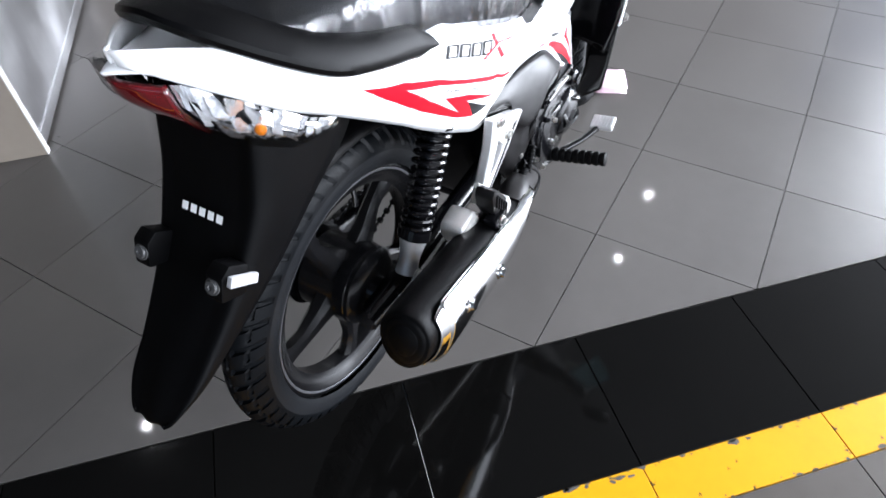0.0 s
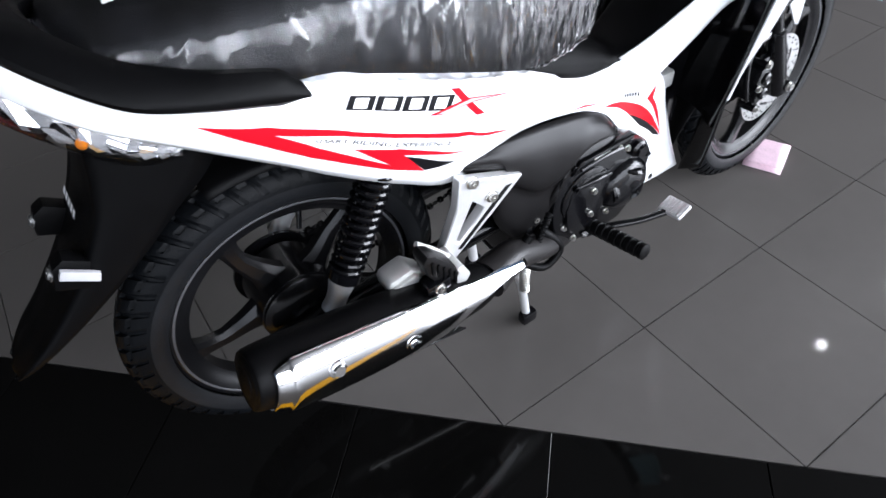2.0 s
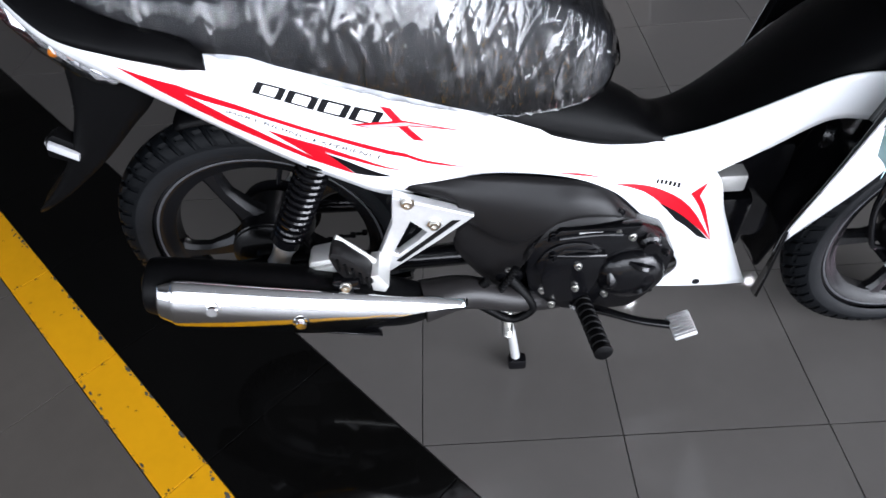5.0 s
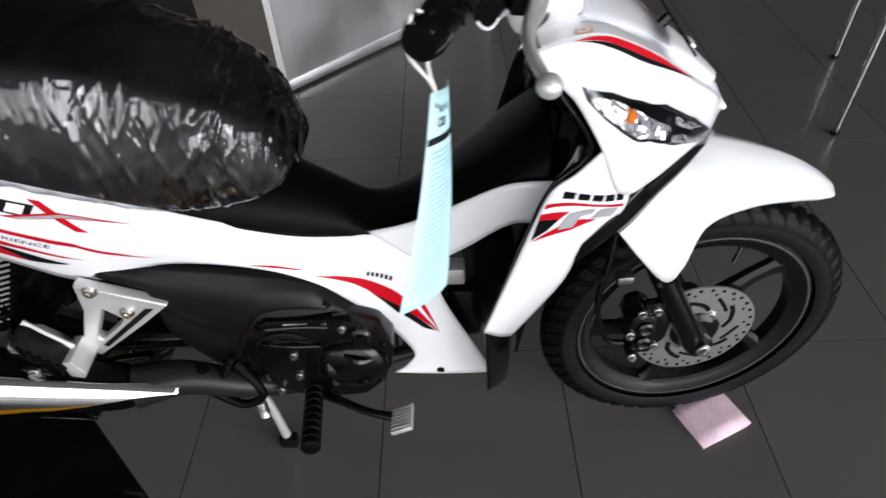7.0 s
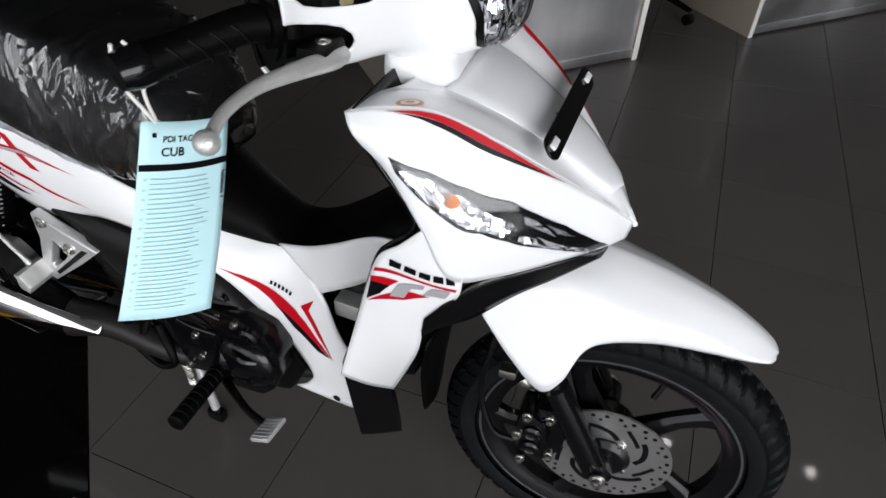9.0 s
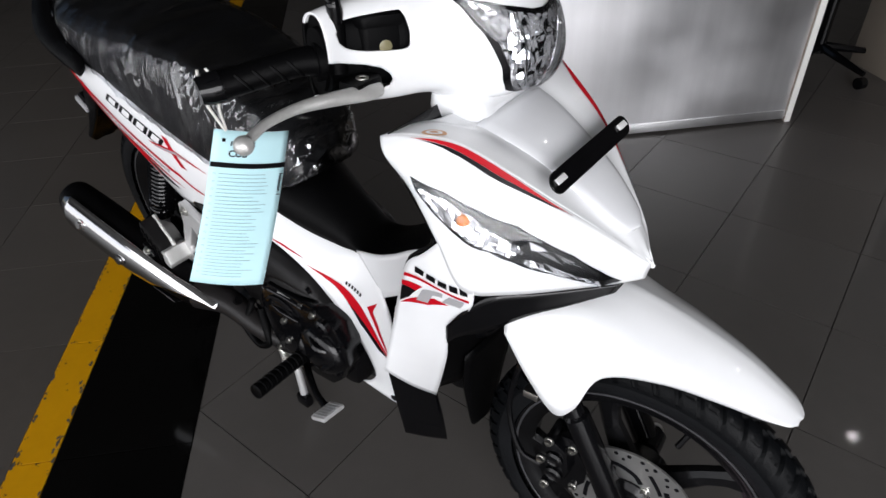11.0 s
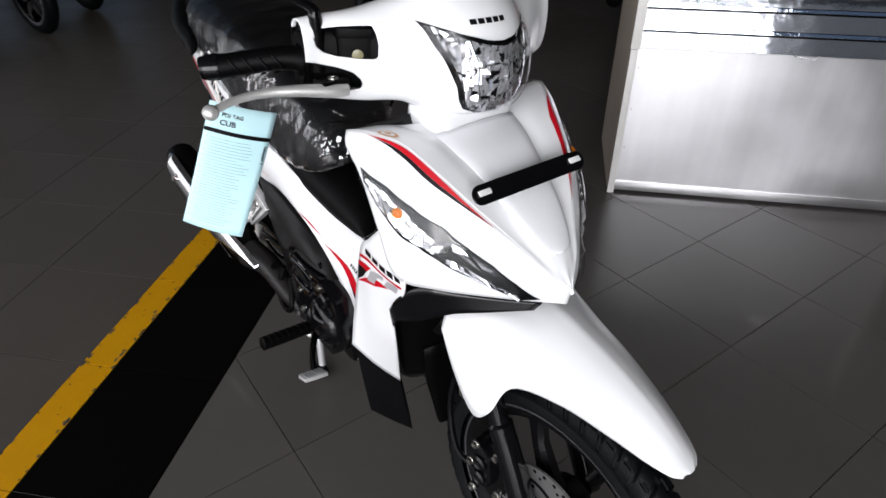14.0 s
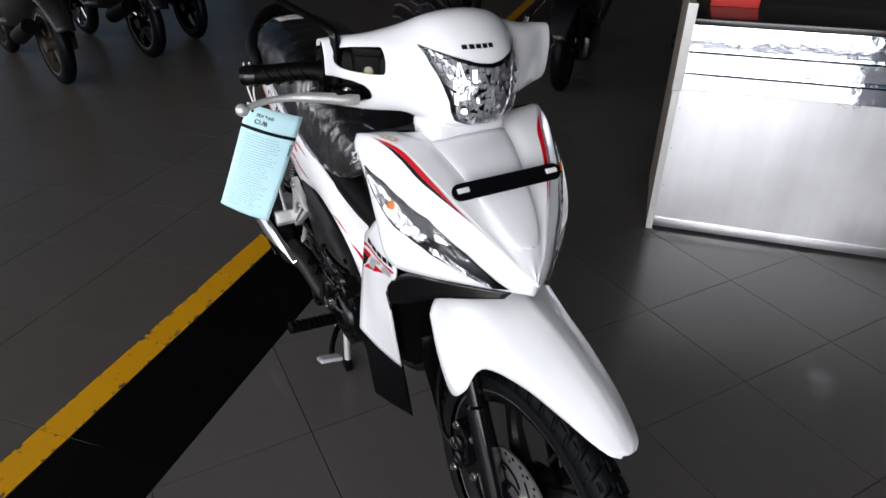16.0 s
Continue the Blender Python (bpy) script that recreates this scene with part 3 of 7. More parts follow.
def parked_scooter(x, y, turn, engine_mat, body_mat, rim_mat, label):
    """A scooter parked far back; local x points to its front, the origin lies under the rear wheel."""
    base = new("parked_motorcycle")
    base.matrix_world = pose(x, y, 0, 0, 0, turn)
    tagged(base, label, "motorcycle", "motorcycles parked at the back")
    for cx, R in ((0.0, 0.27), (1.22, 0.275)):
        wheel = part("wheel", disc_bm((cx, 0, R), (0, 1, 0), [(-0.06, 0.02), (-0.06, 0.045), (0.06, 0.045), (0.06, 0.02)], 24), engine_mat, base)
        prof = []
        for k in range(11):
            a = math.pi * k / 10
            prof.append((-0.045 * math.cos(a), R - 0.05 + 0.05 * math.sin(a)))
        part("tyre", disc_bm((cx, 0, R), (0, 1, 0), [(-0.045, R - 0.065)] + prof + [(0.045, R - 0.065)], 56, ring=True), RUBBER, wheel)
        part("rim", disc_bm((cx, 0, R), (0, 1, 0), [(-0.04, R - 0.06), (-0.04, R - 0.085), (0.04, R - 0.085), (0.04, R - 0.06)], 48, ring=True), rim_mat, wheel)
        for k in range(5):
            a = 2 * math.pi * k / 5 + 0.4
            part("spoke", tube_bm([(cx + 0.03 * math.cos(a), 0, R + 0.03 * math.sin(a)), (cx + (R - 0.08) * math.cos(a), 0, R + (R - 0.08) * math.sin(a))], [0.022, 0.014], 8, flat=0.7), rim_mat, wheel)
    part("engine", box_bm(0.02, 0.52, -0.16, -0.05, 0.20, 0.36, 0.03), engine_mat, base, "cast engine case")
    part("muffler", tube_bm([(-0.12, 0.14, 0.42), (0.25, 0.13, 0.30)], [0.05, 0.055], 16), BLACK, base)
    part("shock_absorber", tube_bm([(-0.01, -0.10, 0.30), (-0.10, -0.10, 0.58)], 0.028, 12), ENGINE, base)
    hug = sheet([[(-0.34, 0.06, 0.40), (-0.36, 0, 0.41), (-0.34, -0.06, 0.40)], [(-0.24, 0.08, 0.54), (-0.25, 0, 0.56), (-0.24, -0.08, 0.54)], [(-0.05, 0.09, 0.60), (-0.05, 0, 0.63), (-0.05, -0.09, 0.60)]], 12, 8)
    part("mudguard", grid_bm(hug), body_mat, base, solid=0.006)
    rows = []
    for px, w, zl, zh in ((-0.30, 0.06, 0.72, 0.80), (-0.1, 0.14, 0.58, 0.80), (0.2, 0.17, 0.42, 0.78), (0.42, 0.16, 0.36, 0.66), (0.55, 0.12, 0.30, 0.40), (0.80, 0.14, 0.28, 0.36), (0.92, 0.18, 0.30, 0.62), (0.98, 0.2, 0.45, 0.98), (1.06, 0.16, 0.55, 1.0), (1.14, 0.05, 0.62, 0.80)):
        rows.append([(px, w * math.cos(a) * (1 if abs(math.cos(a)) < 0.9 else 0.96), (zl + zh) / 2 + (zh - zl) / 2 * math.sin(a)) for a in [2 * math.pi * k / 14 for k in range(14)]])
    part("body", cap(grid_bm(rows, True)), body_mat, base)
    part("seat", cap(grid_bm([[(px, w * math.cos(a), z + 0.05 * math.sin(a)) for a in [2 * math.pi * k / 12 for k in range(12)]] for px, w, z in ((-0.28, 0.05, 0.83), (-0.1, 0.13, 0.83), (0.2, 0.14, 0.79), (0.40, 0.10, 0.76))], True)), SEATSKIN, base)
    part("handlebar", tube_bm([(0.92, -0.33, 1.0), (0.96, -0.12, 1.04), (0.96, 0.12, 1.04), (0.92, 0.33, 1.0)], 0.016, 10, 16), BLACK, base)
    for s in (-1, 1):
        part("fork", tube_bm([(1.22, 0.075 * s, 0.275), (1.08, 0.075 * s, 0.62)], 0.018, 10), ENGINE, base)
    return base


DULL = material("weathered_engine_casting", (0.055, 0.048, 0.038), 0.5, metal=0.4, vary=0.2, scale=20)
NAVY = material("dark_bodywork", (0.004, 0.004, 0.005), 0.3, vary=0.2, scale=6)
SILVERBODY = material("grey_bodywork", (0.012, 0.012, 0.012), 0.4, vary=0.1, scale=6)
parked_scooter(-3.21, -0.87, 198, DULL, SILVERBODY, DULL, "grey parked scooter with a weathered rear engine")
parked_scooter(-3.72, -0.25, 200, ENGINE, NAVY, CHROME, "dark parked motorcycle with a bright wheel rim")
parked_scooter(-4.26, 0.16, 198, ENGINE, NAVY, RIM, "dark parked motorcycle in the shade")
parked_scooter(-1.55, 2.15, 132, ENGINE, NAVY, RIM, "dark parked motorcycle behind the counter")
parked_scooter(-0.95, 2.75, 132, ENGINE, NAVY, RIM, "dark parked motorcycle behind the counter")
parked_scooter(-2.2, 1.55, 140, ENGINE, NAVY, RIM, "dark parked motorcycle behind the counter")


# ---------------------------------------------------------------- the white motorcycle
# local axes: x forward, y to its left, z up; the origin lies on the floor under the rear wheel
bike = new("motorcycle")
bike.matrix_world = pose(0, -0.045, 0, 0.4, 0, -0.2)
tagged(bike, "new white underbone motorcycle with red decals on its centre stand", "motorcycle")
REAR, FRONT = Vector((-0.006, 0, 0.340)), Vector((1.272, 0, 0.281))


def with_mid(u, l, out, t=0.5, n=1):
    """A section from the upper to the lower edge, bulging outwards between them."""
    u, l = Vector(u), Vector(l)
    pts = [u]
    for k in range(1, n + 1):
        f = k / (n + 1)
        p = u.lerp(l, f)
        p.y -= out * 4 * f * (1 - f)
        pts.append(p)
    return pts + [l]


# side cover, from the tail over the rear wheel and down to the leg
BODY = sheet([with_mid(u, l, o, n=2) for u, l, o in (
    ((-0.264, -0.020, 0.906), (-0.262, -0.022, 0.891), 0.001),
    ((-0.213, -0.068, 0.898), (-0.210, -0.074, 0.851), 0.004),
    ((-0.163, -0.097, 0.881), (-0.159, -0.104, 0.812), 0.006),
    ((-0.100, -0.125, 0.850), (-0.096, -0.117, 0.772), 0.010),
    ((0.000, -0.137, 0.815), (0.016, -0.124, 0.694), 0.014),
    ((0.100, -0.141, 0.803), (0.082, -0.127, 0.645), 0.016),
    ((0.200, -0.137, 0.770), (0.175, -0.127, 0.583), 0.016),
    ((0.310, -0.129, 0.731), (0.268, -0.125, 0.540), 0.014),
    ((0.431, -0.116, 0.668), (0.390, -0.123, 0.572), 0.010),
    ((0.531, -0.086, 0.608), (0.520, -0.120, 0.556), 0.006),
    ((0.635, -0.060, 0.566), (0.604, -0.114, 0.514), 0.004),
    ((0.717, -0.055, 0.559), (0.655, -0.107, 0.458), 0.004),
    ((0.784, -0.087, 0.512), (0.705, -0.102, 0.390), 0.005),
    ((0.812, -0.094, 0.430), (0.750, -0.106, 0.312), 0.006),
    ((0.855, -0.095, 0.325), (0.735, -0.102, 0.268), 0.005),
    ((0.895, -0.100, 0.234), (0.710, -0.108, 0.252), 0.003))], 90, 14)


def flip(grid):
    """The sheet's left-hand twin; the left cover sits closer in towards the tail."""
    return [[Vector((p.x, -p.y - 0.035 * max(0.0, min(1.0, (0.25 - p.x) / 0.3)), p.z)) for p in row] for row in grid]


for cover in (BODY, flip(BODY)):
    part("side_cover", grid_bm(cover), WHITE, bike, "glossy white side cover", solid=0.004)

# white arm rising to the leg shield
ARM = sheet([with_mid(u, l, o) for u, l, o in (
    ((0.692, -0.056, 0.566), (0.784, -0.085, 0.514), 0.0),
    ((0.754, -0.064, 0.589), (0.800, -0.087, 0.527), 0.002),
    ((0.816, -0.080, 0.631), (0.850, -0.093, 0.566), 0.003),
    ((0.905, -0.109, 0.700), (0.915, -0.104, 0.622), 0.003),
    ((0.990, -0.118, 0.712), (0.975, -0.112, 0.625), 0.002))], 24, 8)
part("arm_cover", grid_bm(ARM), WHITE, bike, "glossy white cover rising to the leg shield", solid=0.004)
# the left-hand one sits a little lower
LEFTARM = [[Vector((p.x, -p.y, p.z - 0.035 * (1 - j / (len(row) - 1)))) for j, p in enumerate(row)] for row in ARM]
part("arm_cover", grid_bm(LEFTARM), WHITE, bike, "glossy white cover rising to the leg shield", solid=-0.004, recalc=True)

# dark grey cover over the engine
def creased(u, l, out, step):
    """A section that bulges out under its upper edge, steps in at a crease and swells again below it."""
    u, l = Vector(u), Vector(l)
    return [u] + [u.lerp(l, f) - Vector((0, k * out, 0)) for f, k in ((0.16, 0.75), (0.34, 1.0), (0.47, 0.95), (0.53, 0.95 - step), (0.70, 1.0 - step), (0.88, 0.6 - 0.4 * step))] + [l]


GREYCOVER = sheet([creased(u, l, o, st) for u, l, o, st in (
    ((0.200, -0.116, 0.583), (0.212, -0.116, 0.574), 0.002, 0.0),
    ((0.265, -0.120, 0.575), (0.292, -0.122, 0.542), 0.008, 0.0),
    ((0.320, -0.121, 0.572), (0.388, -0.125, 0.494), 0.016, 0.1),
    ((0.372, -0.121, 0.571), (0.345, -0.122, 0.430), 0.022, 0.35),
    ((0.420, -0.121, 0.567), (0.366, -0.120, 0.362), 0.026, 0.5),
    ((0.470, -0.120, 0.560), (0.415, -0.122, 0.305), 0.028, 0.5),
    ((0.515, -0.119, 0.552), (0.455, -0.130, 0.345), 0.028, 0.5),
    ((0.552, -0.117, 0.542), (0.472, -0.138, 0.412), 0.026, 0.55),
    ((0.582, -0.114, 0.528), (0.524, -0.142, 0.446), 0.022, 0.6),
    ((0.606, -0.110, 0.512), (0.600, -0.140, 0.446), 0.018, 0.5),
    ((0.630, -0.104, 0.484), (0.642, -0.134, 0.442), 0.012, 0.3),
    ((0.655, -0.101, 0.452), (0.690, -0.122, 0.420), 0.005, 0.0))], 56, 22)
both_sides("engine_side_cover", lambda: grid_bm(GREYCOVER), GREY, bike, "satin dark grey plastic cover", solid=0.004)
part("screw", bolt_bm((0.618, -0.128, 0.478), (0, -1, 0), 0.008, 0.006), GLOSSBLACK, bike)

# front cowl: side from the crest down to the beak, and the top between the crests
CREST = [(0.918, -0.178, 0.938), (0.955, -0.167, 0.946), (1.004, -0.137, 0.936), (1.066, -0.112, 0.902), (1.110, -0.089, 0.869), (1.154, -0.060, 0.831), (1.196, -0.031, 0.792), (1.224, 0.0, 0.752)]
LOWER = [(0.936, -0.187, 0.912), (0.968, -0.186, 0.880), (1.007, -0.186, 0.812), (1.040, -0.180, 0.742), (1.090, -0.142, 0.732), (1.155, -0.080, 0.731), (1.196, -0.038, 0.731), (1.219, 0.0, 0.724)]
COWL = sheet([with_mid(u, l, o, n=2) for (u, l, o) in zip(CREST, LOWER, (0.004, 0.010, 0.016, 0.020, 0.018, 0.012, 0.006, 0.0))], 48, 16)
both_sides("front_cowl_side", lambda: grid_bm(COWL), WHITE, bike, "glossy white front cowl", solid=0.004)
TOPMID = [(0.948, 0, 0.938), (0.968, 0, 0.934), (1.000, 0, 0.928), (1.058, 0, 0.906), (1.108, 0, 0.876), (1.157, 0, 0.840), (1.198, 0, 0.800), (1.2245, 0, 0.757)]
TOP = sheet([[c, (c[0] + 0.004, c[1] * 0.72, c[2] - 0.004), (m[0], c[1] * 0.46, m[2] - 0.004), (m[0], 0, m[2]), (m[0], -c[1] * 0.46, m[2] - 0.004), (c[0] + 0.004, -c[1] * 0.72, c[2] - 0.004), (c[0], -c[1], c[2])] for c, m in zip(CREST, TOPMID)], 40, 36)
part("front_cowl_top", grid_bm(TOP), WHITE, bike, "glossy white cowl top", solid=0.004)
PANEL = sheet([[(x, -w, z), (x + 0.005, -w * 0.93, z + 0.008), (x + 0.008, 0, z + 0.011), (x + 0.005, w * 0.93, z + 0.008), (x, w, z)] for x, z, w in (
    (0.985, 0.923, 0.072), (1.03, 0.909, 0.064), (1.08, 0.884, 0.053), (1.13, 0.852, 0.043), (1.165, 0.823, 0.033), (1.186, 0.804, 0.022), (1.192, 0.798, 0.006))], 26, 14)
part("cowl_centre_panel", grid_bm(PANEL), PEARL, bike, "pearl grey raised centre panel", solid=0.006)

# leg shield wings
WING = sheet([with_mid(u, l, o) for u, l, o in (
    ((1.007, -0.185, 0.812), (1.054, -0.172, 0.748), 0.002),
    ((0.978, -0.188, 0.780), (1.050, -0.173, 0.712), 0.004),
    ((0.950, -0.188, 0.752), (1.032, -0.173, 0.682), 0.005),
    ((0.930, -0.188, 0.690), (1.005, -0.171, 0.640), 0.006),
    ((0.910, -0.188, 0.615), (0.988, -0.158, 0.556), 0.006),
    ((0.890, -0.188, 0.540), (0.958, -0.139, 0.466), 0.005),
    ((0.872, -0.187, 0.471), (0.922, -0.117, 0.367), 0.004))], 40, 12)
both_sides("leg_shield_wing", lambda: grid_bm(WING), WHITE, bike, "glossy white leg shield", solid=0.004)
SPAT = sheet([with_mid(u, l, o) for u, l, o in (
    ((0.874, -0.182, 0.474), (0.921, -0.113, 0.370), 0.002),
    ((0.877, -0.178, 0.410), (0.923, -0.106, 0.312), 0.004),
    ((0.880, -0.173, 0.342), (0.923, -0.099, 0.252), 0.004),
    ((0.882, -0.167, 0.278), (0.921, -0.093, 0.200), 0.002))], 24, 10)
both_sides("lower_flap", lambda: grid_bm(SPAT), GLOSSBLACK, bike, "glossy black lower flap", solid=0.004)

# black beak trim under the cowl
BEAK = sheet([[u, l] for u, l in (
    ((1.004, -0.175, 0.648), (0.992, -0.164, 0.592)),
    ((1.036, -0.177, 0.694), (1.022, -0.170, 0.632)),
    ((1.072, -0.156, 0.730), (1.066, -0.154, 0.658)),
    ((1.112, -0.119, 0.729), (1.108, -0.124, 0.687)),
    ((1.157, -0.076, 0.729), (1.151, -0.088, 0.703)),
    ((1.202, -0.033, 0.730), (1.196, -0.043, 0.717)))], 26, 6)
both_sides("beak_trim", lambda: grid_bm(BEAK), GLOSSBLACK, bike, "glossy black trim", solid=0.006)

# inner black panels
INNER = sheet([[(xc, 0, z), (xc * 0.85 + xe * 0.15, -w * 0.6, z), (xe, -w, z)] for z, xc, xe, w in (
    (0.940, 0.925, 0.926, 0.172), (0.900, 0.945, 0.944, 0.179), (0.812, 0.990, 0.998, 0.180), (0.755, 0.995, 0.952, 0.184), (0.675, 0.990, 0.927, 0.184),
    (0.560, 0.970, 0.897, 0.184), (0.475, 0.950, 0.874, 0.182), (0.380, 0.925, 0.885, 0.160))], 30, 14)
both_sides("inner_leg_panel", lambda: grid_bm(INNER), GLOSSBLACK, bike, "black inner leg shield", solid=0.005)
ARCH = sheet([[(x, 0, z), (x, -w * 0.6, z), (xe, -w, z)] for z, x, xe, w in (
    (0.735, 1.10, 1.05, 0.160), (0.66, 1.045, 1.00, 0.160), (0.58, 1.00, 0.972, 0.148), (0.48, 0.968, 0.945, 0.128), (0.38, 0.945, 0.922, 0.106))], 16, 10)
FLAP = sheet([[(x, -w, z), (x + 0.006, 0, z), (x, w, z)] for z, x, w in ((0.48, 0.972, 0.090), (0.38, 0.958, 0.078), (0.29, 0.950, 0.058), (0.22, 0.947, 0.044), (0.205, 0.947, 0.036))], 14, 8)
part("front_inner_flap", grid_bm(FLAP), BLACK, bike, "black flap behind the front wheel", solid=0.004)
both_sides("wheel_arch_liner", lambda: grid_bm(ARCH), BLACK, bike, solid=0.004)

# black tunnel between seat and leg shield
TUNNEL = sheet([[(x, -w, z - d), (x, -w * 0.90, z - d * 0.50), (x, -w * 0.52, z - d * 0.12), (x, 0, z), (x, w * 0.52, z - d * 0.12), (x, w * 0.90, z - d * 0.50), (x, w, z - d)] for x, z, w, d in (
    (0.42, 0.712, 0.112, 0.045), (0.50, 0.684, 0.094, 0.065), (0.58, 0.646, 0.074, 0.066), (0.645, 0.608, 0.058, 0.046), (0.69, 0.574, 0.052, 0.016), (0.74, 0.580, 0.056, 0.012), (0.80, 0.620, 0.070, 0.024), (0.86, 0.672, 0.086, 0.040), (0.92, 0.728, 0.100, 0.060), (0.97, 0.772, 0.106, 0.09))], 46, 20)
part("tunnel_cover", grid_bm(TUNNEL), BLACK, bike, "matte black tunnel cover", solid=0.004)
# dark filler box added for the black void under the arm covers
part("frame_cover", box_bm(0.72, 0.93, -0.045, 0.045, 0.30, 0.53, 0.02), ENGINE, bike)
part("main_frame_tube", tube_bm([(0.30, 0, 0.50), (0.60, 0, 0.47), (0.90, 0, 0.64)], 0.034, 14, 20), ENGINE, bike)

# ---- lamps in the cowl
def inside(poly, u, v):
    hit = False
    for (a, b), (c, d) in zip(poly, poly[1:] + poly[:1]):
        if (b > v) != (d > v) and u < a + (v - b) / (d - b) * (c - a):
            hit = not hit
    return hit


def nearest(poly, u, v):
    best = None
    for (a, b), (c, d) in zip(poly, poly[1:] + poly[:1]):
        L = (c - a) ** 2 + (d - b) ** 2
        t = min(1, max(0, ((u - a) * (c - a) + (v - b) * (d - b)) / L))
        q = (a + t * (c - a), b + t * (d - b))
        e = (q[0] - u) ** 2 + (q[1] - v) ** 2
        if best is None or e < best[0]:
            best = (e, q)
    return best


def facet_bm(at, poly, du, dv, tilt, seed):
    """A plated surface cut into small flat facets, each tilted its own way; poly bounds it in u, v."""
    rng = random.Random(seed)
    own = bmesh.new()
    u0, u1 = min(p[0] for p in poly), max(p[0] for p in poly)
    v0, v1 = min(p[1] for p in poly), max(p[1] for p in poly)
    u = u0
    while u < u1:
        wide = du * rng.uniform(0.55, 1.45)
        v = v0
        while v < v1:
            high = dv * rng.choice((0.5, 0.7, 1.0, 1.6, 2.4))
            corners = [(u, v), (u + wide, v), (u + wide, v + high), (u, v + high)]
            v += high
            if not any(inside(poly, *c) for c in corners):
                continue
            pts = [Vector(at(*(c if inside(poly, *c) else nearest(poly, *c)[1]))) for c in corners]
            e1, e2 = pts[1] - pts[0], pts[3] - pts[0]
            n = e1.cross(e2)
            if n.length < 1e-9:
                continue
            n.normalize()
            a, b = rng.uniform(-tilt, tilt) * e1.length, rng.uniform(-tilt, tilt) * e2.length
            pts = [p + n * (a * (x - 0.5) + b * (y - 0.5)) for p, x, y in zip(pts, (0, 1, 1, 0), (0, 0, 1, 1))]
            own.faces.new([own.verts.new(p) for p in pts])
        u += wide
    return own


LAMPSHAPE = [(0.170, 0.556), (0.298, 0.389), (0.404, 0.296), (0.525, 0.268), (0.615, 0.326), (0.699, 0.424), (0.787, 0.618), (0.872, 0.890), (0.794, 0.985), (0.720, 0.830), (0.652, 0.689), (0.560, 0.580), (0.475, 0.525), (0.372, 0.578), (0.277, 0.667), (0.195, 0.689)]


def side_lamp(side):
    g = COWL if side > 0 else [[Vector((p.x, -p.y, p.z)) for p in row] for row in COWL]
    lamp = part("turn_signal", decal_bm(g, LAMPSHAPE, 0.0012, 0.03), GLOSSBLACK, bike, "clear lens turn signal over a bright reflector")
    for k, (shape, du, dv) in enumerate((
            ([(0.205, 0.576), (0.309, 0.428), (0.401, 0.362), (0.468, 0.378), (0.550, 0.415), (0.575, 0.470), (0.540, 0.530), (0.475, 0.500), (0.372, 0.548), (0.285, 0.632), (0.215, 0.650)], 0.022, 0.030),
            ([(0.540, 0.330), (0.610, 0.375), (0.695, 0.480), (0.780, 0.680), (0.765, 0.720), (0.690, 0.560), (0.600, 0.455)], 0.050, 0.060),
            ([(0.582, 0.520), (0.620, 0.545), (0.700, 0.680), (0.785, 0.850), (0.790, 0.955), (0.655, 0.668), (0.585, 0.585)], 0.014, 0.080))):
        part("reflector", facet_bm(lambda u, v: on_sheet(g, u, v, 0.0024), shape, du, dv, 0.30, 11 + k), REFLECTOR, lamp, "bright faceted reflector", smooth=False, recalc=False)
    part("lens", decal_bm(g, LAMPSHAPE, 0.0085, 0.025), LENS, lamp, "clear lens")
    p, q = on_sheet(g, 0.372, 0.437, 0.0), on_sheet(g, 0.372, 0.437, 1.0)
    part("bulb", disc_bm(p, q - p, [(0.002, 0.0086), (0.004, 0.0080), (0.006, 0.0056), (0.0072, 0.003)], 20), AMBER, lamp, "amber bulb")


side_lamp(1)
side_lamp(-1)

# number plate bracket standing off the cowl
def plate_bracket():
    bm = bmesh.new()
    n = 12
    def ring(L, w, y=0.0):
        pts = []
        for s, a0 in ((1, -90), (-1, 90)):
            for k in range(n):
                a = radians(a0 + 180 * k / (n - 1))
                pts.append((s * L + w * math.cos(a), w * math.sin(a)))
        return pts
    outer = ring(0.088, 0.0145)
    V = [bm.verts.new((x, 0, z)) for x, z in outer]
    bm.faces.new(V)
    ext = bmesh.ops.extrude_face_region(bm, geom=bm.faces[:])
    bmesh.ops.translate(bm, vec=(0, 0.003, 0), verts=[g for g in ext["geom"] if isinstance(g, bmesh.types.BMVert)])
    return bm


bm = plate_bracket()
bmesh.ops.transform(bm, matrix=Matrix.Translation((1.120, 0.002, 0.895)) @ Matrix.Rotation(radians(90), 4, "Z") @ Matrix.Rotation(radians(-38), 4, "X"), verts=bm.verts)
bracket = part("plate_bracket", bm, GLOSSBLACK, bike, "black slotted number plate bracket", bevel=0.0008)
for y in (-0.081, 0.085):
    bm = box_bm(-0.0005, 0.0035, -0.010, 0.010, -0.0042, 0.0042, 0.0012)
    bmesh.ops.transform(bm, matrix=Matrix.Translation((1.1195, y, 0.8965)) @ Matrix.Rotation(radians(-52), 4, "Y"), verts=bm.verts)
    part("slot", bm, WHITEDECAL, bracket, "light slot")
part("bracket_stay", tube_bm([(1.10, 0.0, 0.872), (1.118, 0.0, 0.893)], 0.008, 8), GLOSSBLACK, bike)

